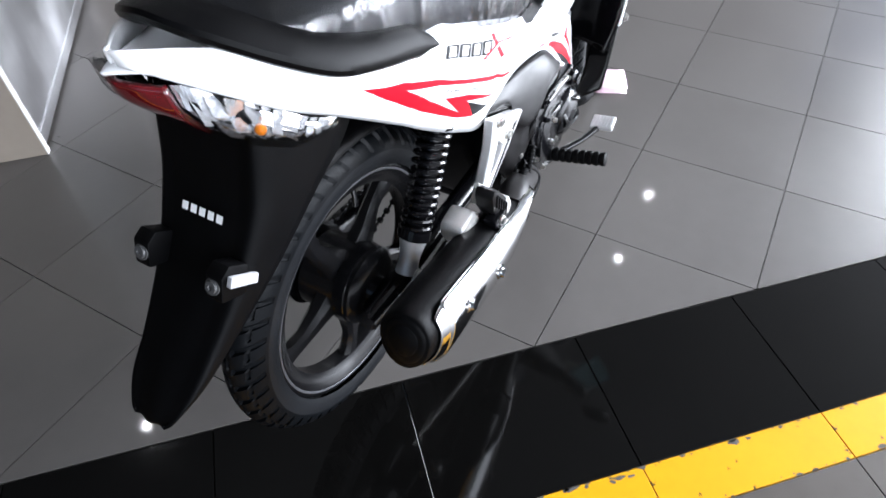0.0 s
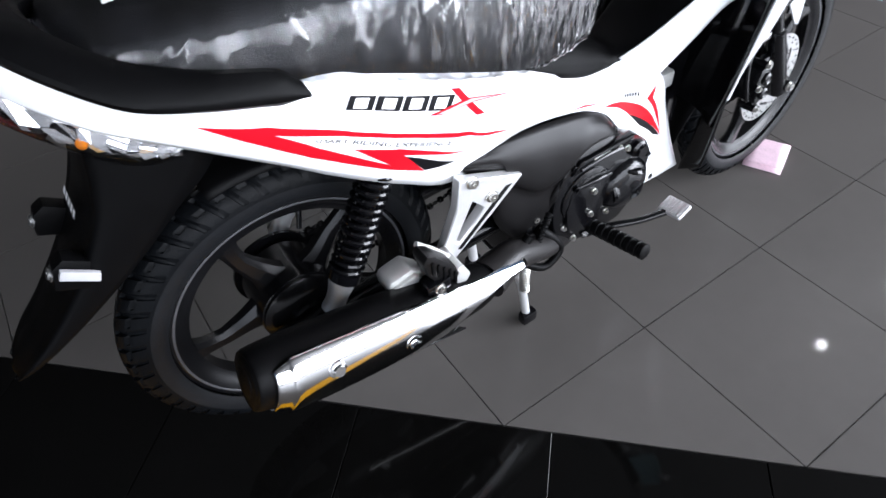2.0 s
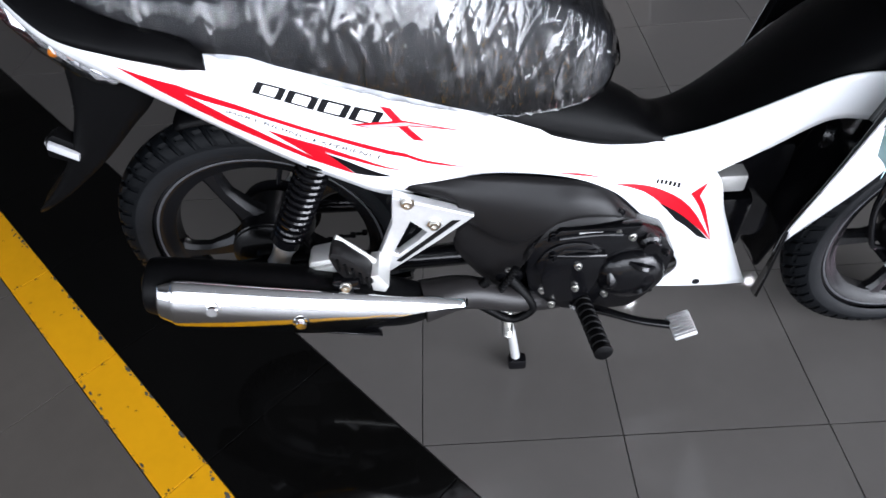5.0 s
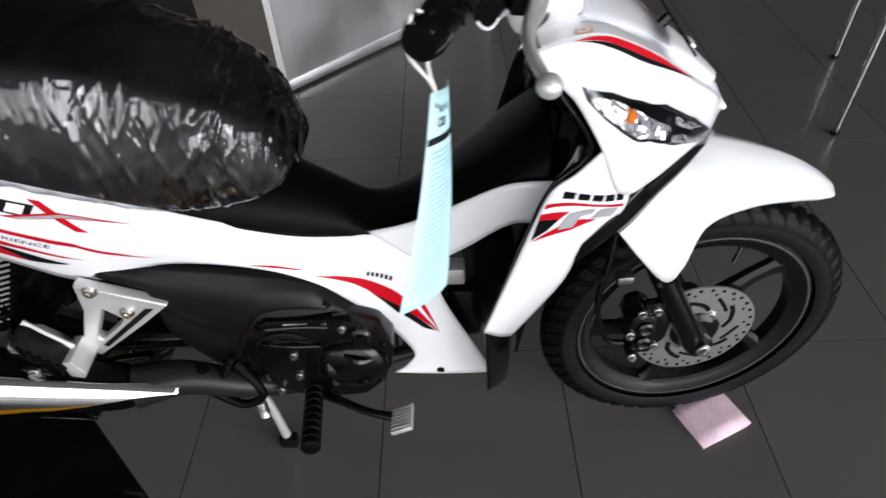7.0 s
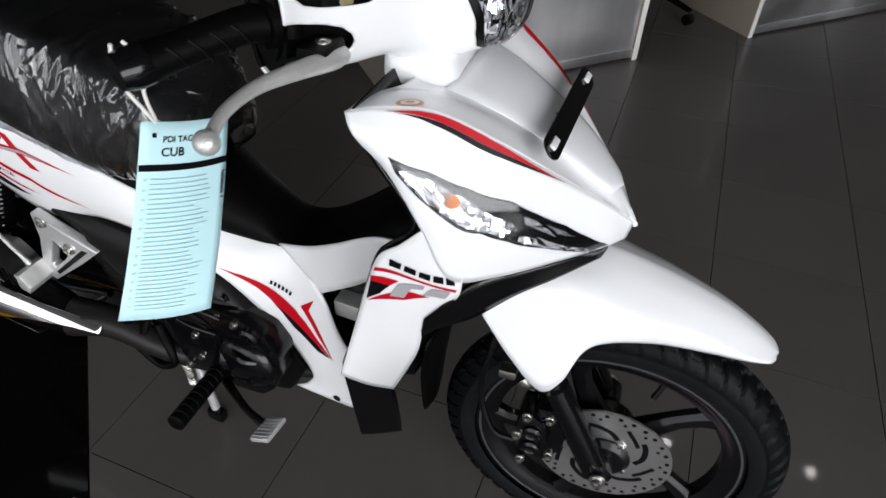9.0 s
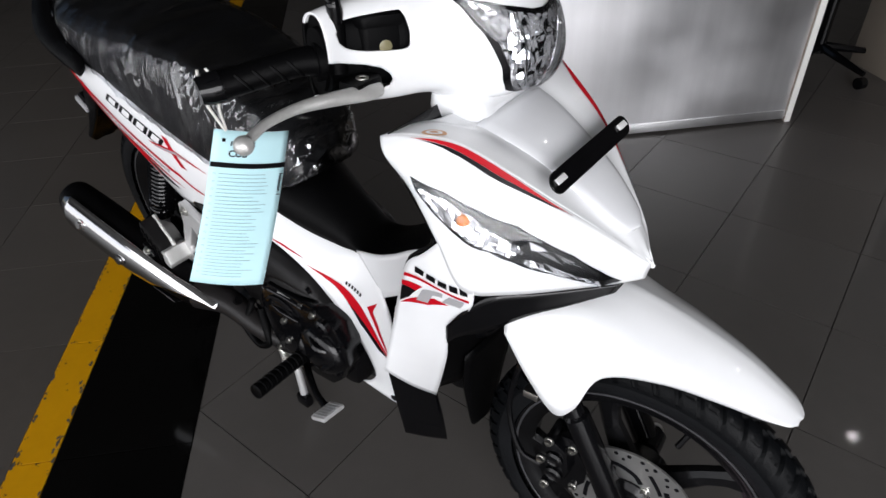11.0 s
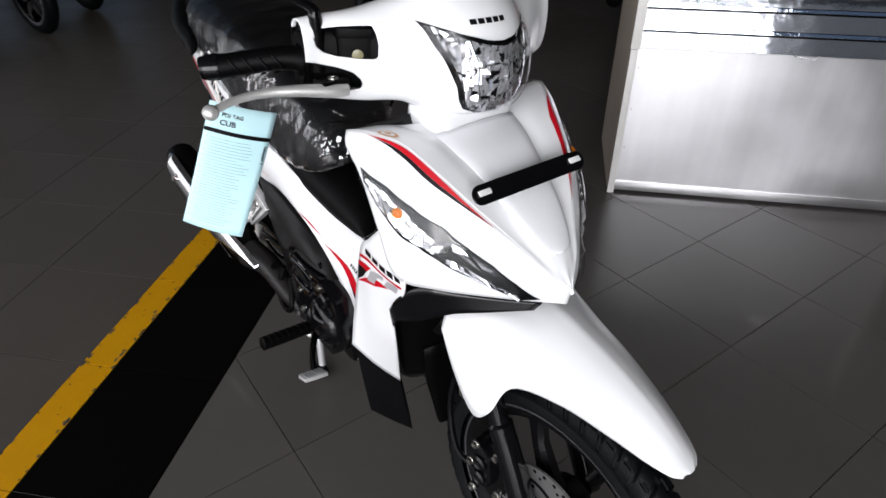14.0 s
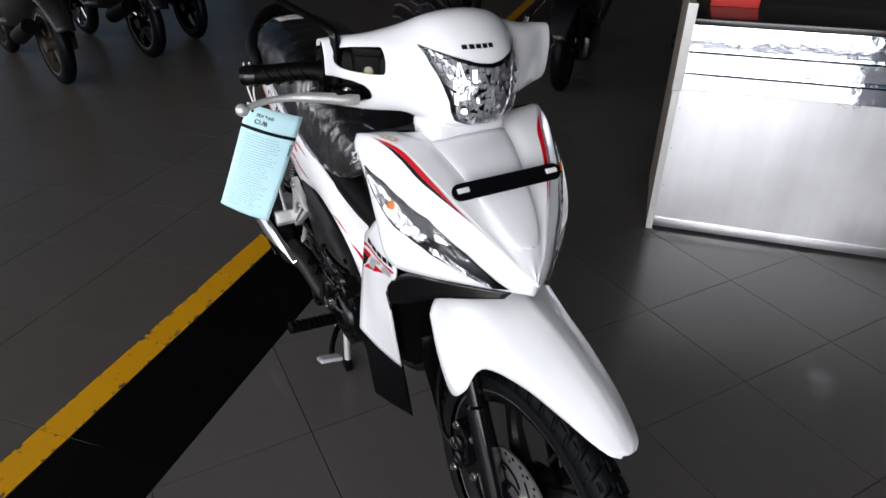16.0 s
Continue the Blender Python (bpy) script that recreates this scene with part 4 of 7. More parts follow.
# ---- seat with its plastic wrapping
def seat_rows(grow, wrinkle):
    rows = []
    for x, zt, zb, wt, wb in ((-0.158, 0.890, 0.868, 0.030, 0.040), (-0.138, 0.906, 0.856, 0.070, 0.080), (-0.06, 0.912, 0.832, 0.104, 0.118), (0.07, 0.912, 0.798, 0.114, 0.134), (0.20, 0.910, 0.756, 0.116, 0.136), (0.32, 0.898, 0.712, 0.112, 0.130), (0.42, 0.874, 0.684, 0.106, 0.122), (0.51, 0.836, 0.678, 0.096, 0.108), (0.575, 0.785, 0.688, 0.075, 0.085), (0.605, 0.735, 0.705, 0.030, 0.040)):
        zm = (zt + zb) / 2
        sec = [(x, -wb * 0.6, zb - 0.002), (x, -wb, zb), (x, -wb * 1.03, zm), (x, -wt, zt - 0.018), (x, -wt * 0.6, zt - 0.003), (x, 0, zt)]
        rows.append(sec + [(a, -b, c) for a, b, c in sec[-2::-1]])
    g = sheet(rows, 380 if wrinkle else 40, 150 if wrinkle else 34)
    if grow:
        for row in g:
            for p in row:
                out = Vector((0.15 * (p.x - 0.2), p.y, (p.z - 0.80))).normalized()
                low = max(0.0, min(1.0, (0.925 - p.z) / 0.05))
                nose = max(0.0, min(1.0, (p.x - 0.10) / 0.35))
                patch = max(0.3, min(1.0, 0.4 + 1.6 * noise.noise(Vector((p.x * 7, p.y * 3, p.z * 8 + 2)))))
                fold = noise.noise(Vector((p.x * 22 + p.z * 5, p.y * 4, p.z * 4)))
                crease = max(0.0, 1 - abs(fold) * 7)
                cross = noise.noise(Vector((p.x * 46 - p.z * 22, p.y * 14, p.z * 18 + 7)))
                small = max(0.0, 1 - abs(cross) * 6)
                p += out * (grow + low * patch * (wrinkle * crease + wrinkle * 0.7 * small * (0.5 + nose)))
    return g


def seat_shell(grow, wrinkle):
    return cap(grid_bm(seat_rows(grow, wrinkle)))


seat = part("seat", seat_shell(0, 0), SEATSKIN, bike, "black seat wrapped in clear crinkled plastic")
part("plastic_wrap", seat_shell(0.004, 0.0062), FILM, seat, "clear crinkled plastic film", angle=180)
def slip(y, x):
    return 0.9200 - 1.6 * y * y - 0.03 * max(0, -0.03 - x)


bm = grid_bm([[Vector((x + 0.2 * y * 0.3, y, slip(y, x) + 0.0012 * math.sin(60 * y + 40 * x))) for y in [-0.060 + 0.013 * i for i in range(10)]] for x in (-0.090, -0.075, -0.060, -0.045, -0.032)])
paper = part("paper_label", bm, WHITEDECAL, seat, "white slip with dark handwriting")
for k, (x0, x1, y0, y1) in enumerate(((-0.080, -0.0775, -0.048, -0.020), (-0.072, -0.070, -0.044, -0.026), (-0.062, -0.0595, -0.050, -0.010), (-0.050, -0.048, -0.040, -0.024), (-0.078, -0.0755, -0.008, 0.020), (-0.066, -0.0635, 0.0, 0.030))):
    bm = grid_bm([[Vector((x + 0.06 * y, y, slip(y, x) + 0.0016 + 0.0012 * math.sin(60 * y + 40 * x))) for y in [y0 + (y1 - y0) * i / 4 for i in range(5)]] for x in (x0, x1)])
    part("print_bar", bm, INK, paper)

# ---- grab rail
OUTSIDE = [(0.059, -0.166, 0.802), (0.0, -0.165, 0.818), (-0.06, -0.162, 0.833), (-0.118, -0.152, 0.850), (-0.166, -0.125, 0.878), (-0.206, -0.088, 0.907), (-0.222, -0.055, 0.920), (-0.226, -0.026, 0.925)]
INSIDE = [(0.054, -0.147, 0.814), (0.032, -0.137, 0.827), (-0.03, -0.128, 0.844), (-0.085, -0.116, 0.864), (-0.118, -0.100, 0.880), (-0.146, -0.078, 0.900), (-0.160, -0.052, 0.911), (-0.164, -0.026, 0.915)]
edges = [spline(e + [(x, -0.052 - y, z) for x, y, z in e[-2::-1]], 81) for e in (OUTSIDE, INSIDE)]
rows = []
for k, (o, n) in enumerate(zip(*edges)):
    f = min(1, min(k, 80 - k) / 6 + 0.35)
    d = n - o
    up = Vector((0, 0, 1))
    rows.append([o + d * 0.22 - up * 0.016 * f, o + d * 0.03 - up * 0.007 * f, o, o + d * 0.05 + up * 0.005 * f, o + d * 0.36 + up * 0.011 * f, o + d * 0.62 + up * 0.013 * f, o + d * 0.90 + up * 0.008 * f, n, n - d * 0.06 - up * 0.014 * f])
part("grab_rail", cap(grid_bm(rows, True)), BLACK, bike, "matte black grab rail", angle=32)

# ---- tail
TAIL = sheet([[(x, -w, z), (x - 0.006, -w * 0.55, z + b), (x - 0.010, 0, z + b * 1.3), (x + 0.002, w * 0.30, z + b - 0.004), (x + 0.014, w * 0.60, z - 0.012)] for x, w, z, b in (
    (-0.258, 0.020, 0.880, 0.001), (-0.244, 0.044, 0.882, 0.003), (-0.206, 0.072, 0.882, 0.005), (-0.163, 0.098, 0.880, 0.006), (-0.11, 0.122, 0.852, 0.004), (-0.05, 0.135, 0.830, 0.0))], 24, 20)
part("tail_cover", grid_bm(TAIL), WHITE, bike, "glossy white tail cover", solid=0.004)
LAMPTOP = [(-0.262, 0, 0.868), (-0.257, -0.022, 0.868), (-0.247, -0.042, 0.866), (-0.234, -0.064, 0.864), (-0.181, -0.092, 0.824), (-0.130, -0.106, 0.783), (-0.085, -0.112, 0.757)]
LAMPLOW = [(-0.216, 0, 0.802), (-0.215, -0.020, 0.802), (-0.209, -0.036, 0.792), (-0.195, -0.054, 0.776), (-0.166, -0.074, 0.757), (-0.127, -0.090, 0.742), (-0.084, -0.100, 0.742)]
TAILLAMP = sheet([[a, tuple((Vector(a) + Vector(b)) / 2 + Vector((-0.012, -0.006, 0.004))), b] for a, b in zip(LAMPTOP, LAMPLOW)], 40, 10)
cut = 15
redrows = [[Vector((p.x, -p.y * 0.7, p.z)) for p in row] for row in TAILLAMP[cut:0:-1]] + TAILLAMP[:cut + 1]
tail_lamp = part("tail_lamp", grid_bm(redrows), REDLENS, bike, "dark red tail lamp lens", solid=0.006)


def rear_signal(side):
    rows = [[Vector((p.x, side * p.y, p.z)) for p in row] for row in TAILLAMP[cut:]]
    back = [[p + Vector((0.012, side * 0.008, 0)) for p in row] for row in rows]
    lamp = part("rear_turn_signal", grid_bm(back), GLOSSBLACK, bike, "clear rear turn signal")
    near = [[p + Vector((0.009, side * 0.006, 0)) for p in row] for row in rows]
    full = [(0.02, 0.04), (0.98, 0.04), (0.98, 0.96), (0.02, 0.96)]
    part("reflector", facet_bm(lambda u, v: on_sheet(near, u, v, 0), full, 0.07, 0.16, 0.30, 21), REFLECTOR, lamp, "bright faceted reflector", smooth=False, recalc=False)
    part("lens", grid_bm(rows), LENS, lamp, "clear lens")
    bm = bmesh.new()
    bmesh.ops.create_uvsphere(bm, u_segments=14, v_segments=10, radius=0.0065)
    bmesh.ops.translate(bm, vec=rows[11][5] + Vector((0.009, side * 0.006, 0)), verts=bm.verts)
    part("bulb", bm, AMBER, lamp, "amber bulb")


rear_signal(1)
rear_signal(-1)

# ---- rear mudguard
GUARD = sheet([[(xf, 0.006 - wf, z), (xe, 0.006 - we, z), (xc + 0.004, 0.006 - we * 0.6, z), (xc, 0.006, z), (xc + 0.004, 0.006 + we * 0.6, z), (xe, 0.006 + we, z), (xf, 0.006 + wf, z)] for z, xc, xe, we, xf, wf in (
    (0.790, -0.178, -0.162, 0.082, -0.020, 0.112), (0.720, -0.198, -0.182, 0.082, -0.062, 0.104), (0.674, -0.218, -0.204, 0.080, -0.112, 0.094), (0.600, -0.268, -0.256, 0.070, -0.196, 0.080), (0.530, -0.332, -0.324, 0.058, -0.290, 0.064), (0.490, -0.378, -0.372, 0.050, -0.352, 0.053), (0.464, -0.404, -0.400, 0.036, -0.392, 0.037), (0.456, -0.410, -0.408, 0.026, -0.405, 0.026))], 32, 30)
guard = part("rear_mudguard", grid_bm(GUARD), BLACK, bike, "long matte black rear mudguard", solid=0.005)
rows = []
for k in range(26):
    a = radians(104 - 60 * k / 25)
    r = 0.312
    rows.append([REAR + Vector((rr * math.cos(a), y, rr * math.sin(a))) for y, rr in ((-0.052, r - 0.010), (-0.040, r), (0, r + 0.004), (0.040, r), (0.052, r - 0.010))])
part("inner_mudguard", grid_bm(rows), BLACK, bike, solid=0.004)
for s in (-1, 1):
    y0 = 0.006 + s * 0.046
    tab = part("plate_tab", prism_bm([(-0.290, 0.608), (-0.278, 0.640), (-0.262, 0.648), (-0.225, 0.622), (-0.215, 0.596), (-0.232, 0.580)], min(y0, y0 + s * 0.026), max(y0, y0 + s * 0.026), 0.004), BLACK, bike, "black plate tab")
    part("tab_bolt", bolt_bm((-0.283, 0.006 + s * 0.058, 0.626), (-0.86, 0, 0.5), 0.008, 0.005), GREYBOLT, tab)
bm = prism_bm([(-0.270, 0.640), (-0.233, 0.614), (-0.239, 0.602), (-0.277, 0.628)], -0.0745, -0.0675, 0.001)
part("reflector_strip", bm, GREYDECAL, guard, "pale grey strip on the tab")


# ---- wheels
def tyre_bm(centre, R, w, blocks, slant, tread, tread_side=1):
    """A tyre with its tread cut as slanted grooves."""
    n, m = blocks * 12, (46 if tread else 8)
    rows = []
    depth = w * 1.15
    for i in range(n):
        row = []
        for j in range(m):
            f = j / (m - 1) * 2 - 1
            f = f * 0.70 if tread else (0.70 + 0.30 * (j / (m - 1))) * tread_side
            b = f * radians(116)
            a = 2 * math.pi * (i - 26.4 * slant * abs(f)) / n
            y = w / 2 * math.sin(b)
            r = R - depth / 2 + depth / 2 * math.cos(b)
            g = ((i / 12 + (0.5 if f > 0 else 0)) % 1.0)
            if tread and 0.05 < abs(f) < 0.62 and g < 0.17:
                r -= 0.006
            if tread and 0.30 < abs(f) < 0.36 and 0.17 < g < 0.75:
                r -= 0.005
            if tread and abs(f) < 0.03 and (i // 6) % 2:
                r -= 0.004
            row.append(centre + Vector((r * math.cos(a), y, r * math.sin(a))))
        rows.append(row)
    rows.append(rows[0])
    bm = grid_bm(rows)
    bmesh.ops.remove_doubles(bm, verts=bm.verts, dist=1e-6)
    return bm


def road_wheel(name, c, R, w, hub_r, hub_w, turn, spokes, phase, label):
    fix = steered if turn else (lambda b: b)
    wheel = part(name, fix(disc_bm(c, (0, 1, 0), [(-hub_w / 2, 0.018), (-hub_w / 2, hub_r * 0.8), (-hub_w * 0.42, hub_r), (hub_w * 0.42, hub_r), (hub_w / 2, hub_r * 0.8), (hub_w / 2, 0.018)], 40)), RIM, bike, label)
    part("tyre", fix(tyre_bm(c, R, w, 50, 0.55, True)), RUBBER, wheel, "black tyre with slanted tread grooves", angle=35)
    for s in (1, -1):
        part("sidewall", fix(tyre_bm(c, R, w, 24, 0, False, s)), SIDEWALL, wheel, "dusty dark grey sidewall")
    rim_r = R - w * 0.86
    prof = [(-w * 0.34, rim_r + 0.004), (-w * 0.37, rim_r - 0.002), (-w * 0.36, rim_r - 0.012), (-w * 0.24, rim_r - 0.022), (-w * 0.18, rim_r - 0.034), (w * 0.18, rim_r - 0.034), (w * 0.24, rim_r - 0.022), (w * 0.36, rim_r - 0.012), (w * 0.37, rim_r - 0.002), (w * 0.34, rim_r + 0.004)]
    part("rim", fix(disc_bm(c, (0, 1, 0), prof, 96, ring=True)), RIM, wheel, "gloss black cast rim")
    # lighter ring in place of the specular line on the rim
    part("rim_line", fix(disc_bm(c, (0, -1, 0), [(w * 0.372, rim_r - 0.004), (w * 0.376, rim_r - 0.005), (w * 0.374, rim_r - 0.0075), (w * 0.365, rim_r - 0.008)], 96, ring=True)), RIMEDGE, wheel, "thin light ring painted as the rim's highlight")
    for k in range(spokes):
        a = 2 * math.pi * k / spokes + phase
        d = Vector((math.cos(a), 0, math.sin(a)))
        t = Vector((-math.sin(a), 0, math.cos(a)))
        rows = []
        for r, hw, hy, sk in ((hub_r * 0.85, 0.030, 0.020, 0.0), (hub_r + 0.02, 0.020, 0.017, 0.004), (rim_r * 0.62, 0.0145, 0.013, 0.010), (rim_r - 0.050, 0.016, 0.013, 0.006), (rim_r - 0.030, 0.022, 0.015, 0.0)):
            q = c + d * r + t * sk
            rows.append([q + t * hw + Vector((0, hy * 0.5, 0)), q + t * hw * 0.5 + Vector((0, hy, 0)), q - t * hw * 0.5 + Vector((0, hy, 0)), q - t * hw + Vector((0, hy * 0.5, 0)), q - t * hw - Vector((0, hy * 0.5, 0)), q - t * hw * 0.5 - Vector((0, hy, 0)), q + t * hw * 0.5 - Vector((0, hy, 0)), q + t * hw - Vector((0, hy * 0.5, 0))])
        part("spoke", fix(cap(grid_bm(rows, True))), RIM, wheel, angle=30)
    a = phase + 0.55
    v0 = c + Vector((math.cos(a), 0, math.sin(a))) * (rim_r - 0.034)
    part("valve", fix(tube_bm([v0, v0 - Vector((math.cos(a) * 0.018, 0.006, math.sin(a) * 0.018)), v0 - Vector((math.cos(a) * 0.036, 0.010, math.sin(a) * 0.036))], [0.006, 0.0045, 0.005], 10)), GLOSSBLACK, wheel)
    return wheel


rear_wheel = road_wheel("rear_wheel", REAR, 0.282, 0.080, 0.070, 0.12, False, 5, 0.72, "black five-spoke rear wheel")
front_wheel = road_wheel("front_wheel", FRONT + Vector((0, -0.018, 0)), 0.279, 0.072, 0.045, 0.10, True, 5, 0.68, "black five-spoke front wheel with a disc brake")

# brake disc with slots and holes, on the right of the front wheel
dc = FRONT + Vector((0, -0.052, 0))
bm = disc_bm(dc, (0, -1, 0), [(0, 0.030), (0, 0.110), (0.004, 0.110), (0.004, 0.030)], 72, ring=True)
disc = part("brake_disc", steered(bm), DISC, front_wheel, "drilled steel brake disc", recalc=True)
bm = bmesh.new()
for k in range(30):
    a = 2 * math.pi * k / 30
    for r, rad in ((0.102, 0.0038), (0.092, 0.0030)):
        if r < 0.1 and k % 2:
            continue
        p = dc + Vector((r * math.cos(a + 0.1 * (r < 0.1)), -0.0041, r * math.sin(a + 0.1 * (r < 0.1))))
        bm = disc_bm(p, (0, -1, 0), [(0, rad), (0.0004, rad)], 10, bm)
for k in range(10):
    a = 2 * math.pi * k / 10
    long = k % 2 == 0
    pts = [dc + Vector((r * math.cos(a + s), -0.0044, r * math.sin(a + s))) for r, s in (((0.052, 0.0), (0.064, 0.26), (0.074, 0.58), (0.080, 0.80)) if long else ((0.066, 0.10), (0.072, 0.34), (0.084, 0.62)))]
    bm = tube_bm(pts, 0.0046 if long else 0.0036, 8, 10, flat=0.12, up=(0, 1, 0), bm=bm)
part("disc_venting", steered(bm), INK, front_wheel, "dark slots of the disc")
bm = disc_bm(FRONT + Vector((0, -0.050, 0)), (0, -1, 0), [(0, 0.034), (0.008, 0.033), (0.009, 0.026), (0.020, 0.022), (0.022, 0.012)], 36)
part("disc_carrier", steered(bm), ENGINE, front_wheel, "black hub cap")
for k in range(4):
    a = math.pi / 4 + math.pi / 2 * k + 0.2
    part("disc_bolt", steered(bolt_bm(FRONT + Vector((0.043 * math.cos(a), -0.056, 0.043 * math.sin(a))), (0, -1, 0), 0.0065, 0.007)), STEEL_BOLT, front_wheel)

# fork, caliper, hose
up = STEER_AXIS
for s in (-1, 1):
    foot = FRONT + Vector((-0.012, 0.078 * s, 0))
    leg = part("fork_leg", steered(tube_bm([foot - up * 0.028, foot, foot + up * 0.20, foot + up * 0.205, foot + up * 0.40], [0.020, 0.024, 0.0215, 0.0165, 0.0165], 18)), GLOSSBLACK, bike, "black fork leg")
    part("axle_boss", steered(disc_bm(foot + Vector((0.010, 0, 0)), (0, s, 0), [(-0.026, 0.022), (0.016, 0.022), (0.018, 0.014), (0.026, 0.013)], 20)), ENGINE, leg)
    part("axle_nut", steered(bolt_bm(foot + Vector((0.010, 0.026 * s, 0)), (0, s, 0), 0.010, 0.010)), STEEL_BOLT, leg)
cal = part("brake_caliper", steered(prism_bm([(1.122, 0.350), (1.128, 0.380), (1.150, 0.388), (1.172, 0.372), (1.178, 0.330), (1.170, 0.292), (1.150, 0.280), (1.132, 0.290), (1.136, 0.318)], -0.096, -0.036, 0.006)), ENGINE, bike, "black brake caliper")
part("caliper_bracket", steered(prism_bm([(1.150, 0.395), (1.186, 0.398), (1.208, 0.366), (1.204, 0.300), (1.178, 0.258), (1.150, 0.262), (1.168, 0.300), (1.178, 0.340), (1.164, 0.372)], -0.082, -0.066, 0.004)), ENGINE, cal)
for x, z in ((1.152, 0.352), (1.154, 0.312)):
    part("piston_cap", steered(disc_bm((x, -0.094, z), (0, -1, 0), [(0, 0.016), (0.008, 0.0155), (0.011, 0.011), (0.008, 0.007)], 20)), ENGINE, cal)
for z in (0.392, 0.272):
    part("slide_pin", steered(tube_bm([(1.140, -0.098, z), (1.140, -0.060, z)], 0.0085, 12)), GLOSSBLACK, cal)
for x, y, z in ((1.176, -0.082, 0.376), (1.140, -0.098, 0.392), (1.186, -0.082, 0.278), (1.128, -0.096, 0.334), (1.140, -0.098, 0.272)):
    part("caliper_bolt", steered(bolt_bm((x, y, z), (0, -1, 0), 0.0062, 0.008)), STEEL_BOLT, cal)
part("brake_hose", steered(tube_bm([(1.122, -0.085, 0.300), (1.085, -0.095, 0.330), (1.060, -0.092, 0.420), (1.070, -0.085, 0.520), (1.085, -0.06, 0.62)], 0.0055, 8, 26)), GLOSSBLACK, bike)
part("hose_clip", steered(box_bm(1.085, 1.112, -0.098, -0.078, 0.470, 0.486, 0.003)), STEEL_BOLT, bike)
part("fork_bridge", steered(box_bm(1.05, 1.14, -0.070, 0.070, 0.60, 0.645, 0.015)), ENGINE, bike)
part("steering_column", steered(tube_bm([(1.095, 0, 0.61), (0.91, 0, 0.985)], 0.035, 16)), ENGINE, bike)
part("horn", disc_bm((0.985, -0.045, 0.545), (0.9, -0.35, -0.1), [(-0.03, 0.030), (0, 0.036), (0.012, 0.034), (0.014, 0.020), (0.018, 0.016)], 26), ENGINE, bike, "round black horn")

# front mudguard
FENDER = sheet([[e, ((e[0] * 0.5 + s[0] * 0.5), (e[1] + s[1]) / 2 - 0.006, (e[2] + s[2]) / 2), s, (c[0], s[1] * 0.45, (c[2] * 0.7 + s[2] * 0.3)), c] for c, s, e in (
    ((1.062, 0, 0.690), (1.050, -0.080, 0.672), (1.056, -0.109, 0.628)),
    ((1.105, 0, 0.706), (1.098, -0.086, 0.682), (1.102, -0.117, 0.566)),
    ((1.150, 0, 0.714), (1.142, -0.086, 0.686), (1.150, -0.117, 0.512)),
    ((1.190, 0, 0.712), (1.182, -0.080, 0.678), (1.178, -0.108, 0.532)),
    ((1.235, 0, 0.703), (1.228, -0.071, 0.668), (1.206, -0.093, 0.602)),
    ((1.300, 0, 0.684), (1.292, -0.061, 0.654), (1.282, -0.072, 0.616)),
    ((1.370, 0, 0.656), (1.362, -0.048, 0.632), (1.360, -0.055, 0.607)),
    ((1.420, 0, 0.626), (1.413, -0.036, 0.611), (1.413, -0.040, 0.593)),
    ((1.450, 0, 0.602), (1.445, -0.024, 0.597), (1.444, -0.026, 0.585)),
    ((1.460, 0, 0.590), (1.457, -0.011, 0.589), (1.456, -0.012, 0.583)))], 60, 18)
bm = grid_bm([row + [Vector((p.x, -p.y, p.z)) for p in row[-2::-1]] for row in FENDER])
bmesh.ops.translate(bm, vec=(0, -0.008, -0.013), verts=bm.verts)
part("front_mudguard", steered(bm), WHITE, bike, "glossy white front mudguard", solid=0.004, angle=60)

# ---- handlebar cowl (symmetrical, then steered)
HC = []
for y, pts in (
    (0.0, ((0.865, 1.035), (0.872, 1.090), (0.905, 1.128), (0.955, 1.135), (1.000, 1.108), (1.028, 1.060), (1.036, 1.010), (1.022, 0.965), (0.985, 0.945), (0.935, 0.930), (0.885, 0.945), (0.868, 0.985))),
    (0.055, ((0.862, 1.035), (0.868, 1.088), (0.900, 1.122), (0.945, 1.128), (0.985, 1.104), (1.012, 1.060), (1.016, 1.010), (1.003, 0.968), (0.970, 0.948), (0.928, 0.938), (0.880, 0.950), (0.864, 0.988))),
    (0.100, ((0.852, 1.035), (0.856, 1.080), (0.880, 1.104), (0.915, 1.108), (0.940, 1.090), (0.955, 1.056), (0.958, 1.020), (0.950, 0.985), (0.930, 0.965), (0.902, 0.960), (0.868, 0.968), (0.854, 0.995))),
    (0.150, ((0.842, 1.032), (0.845, 1.070), (0.862, 1.090), (0.888, 1.094), (0.908, 1.082), (0.918, 1.054), (0.920, 1.025), (0.915, 0.990), (0.900, 0.968), (0.878, 0.962), (0.852, 0.972), (0.843, 0.998))),
    (0.200, ((0.836, 1.030), (0.838, 1.066), (0.848, 1.084), (0.864, 1.088), (0.876, 1.078), (0.882, 1.052), (0.882, 1.025), (0.878, 0.992), (0.868, 0.972), (0.854, 0.968), (0.840, 0.978), (0.836, 1.002))),
    (0.231, ((0.834, 1.030), (0.835, 1.062), (0.842, 1.080), (0.854, 1.084), (0.864, 1.076), (0.870, 1.052), (0.870, 1.026), (0.866, 0.996), (0.858, 0.978), (0.848, 0.974), (0.838, 0.984), (0.834, 1.004)))):
    HC.append((y * 0.94, pts))
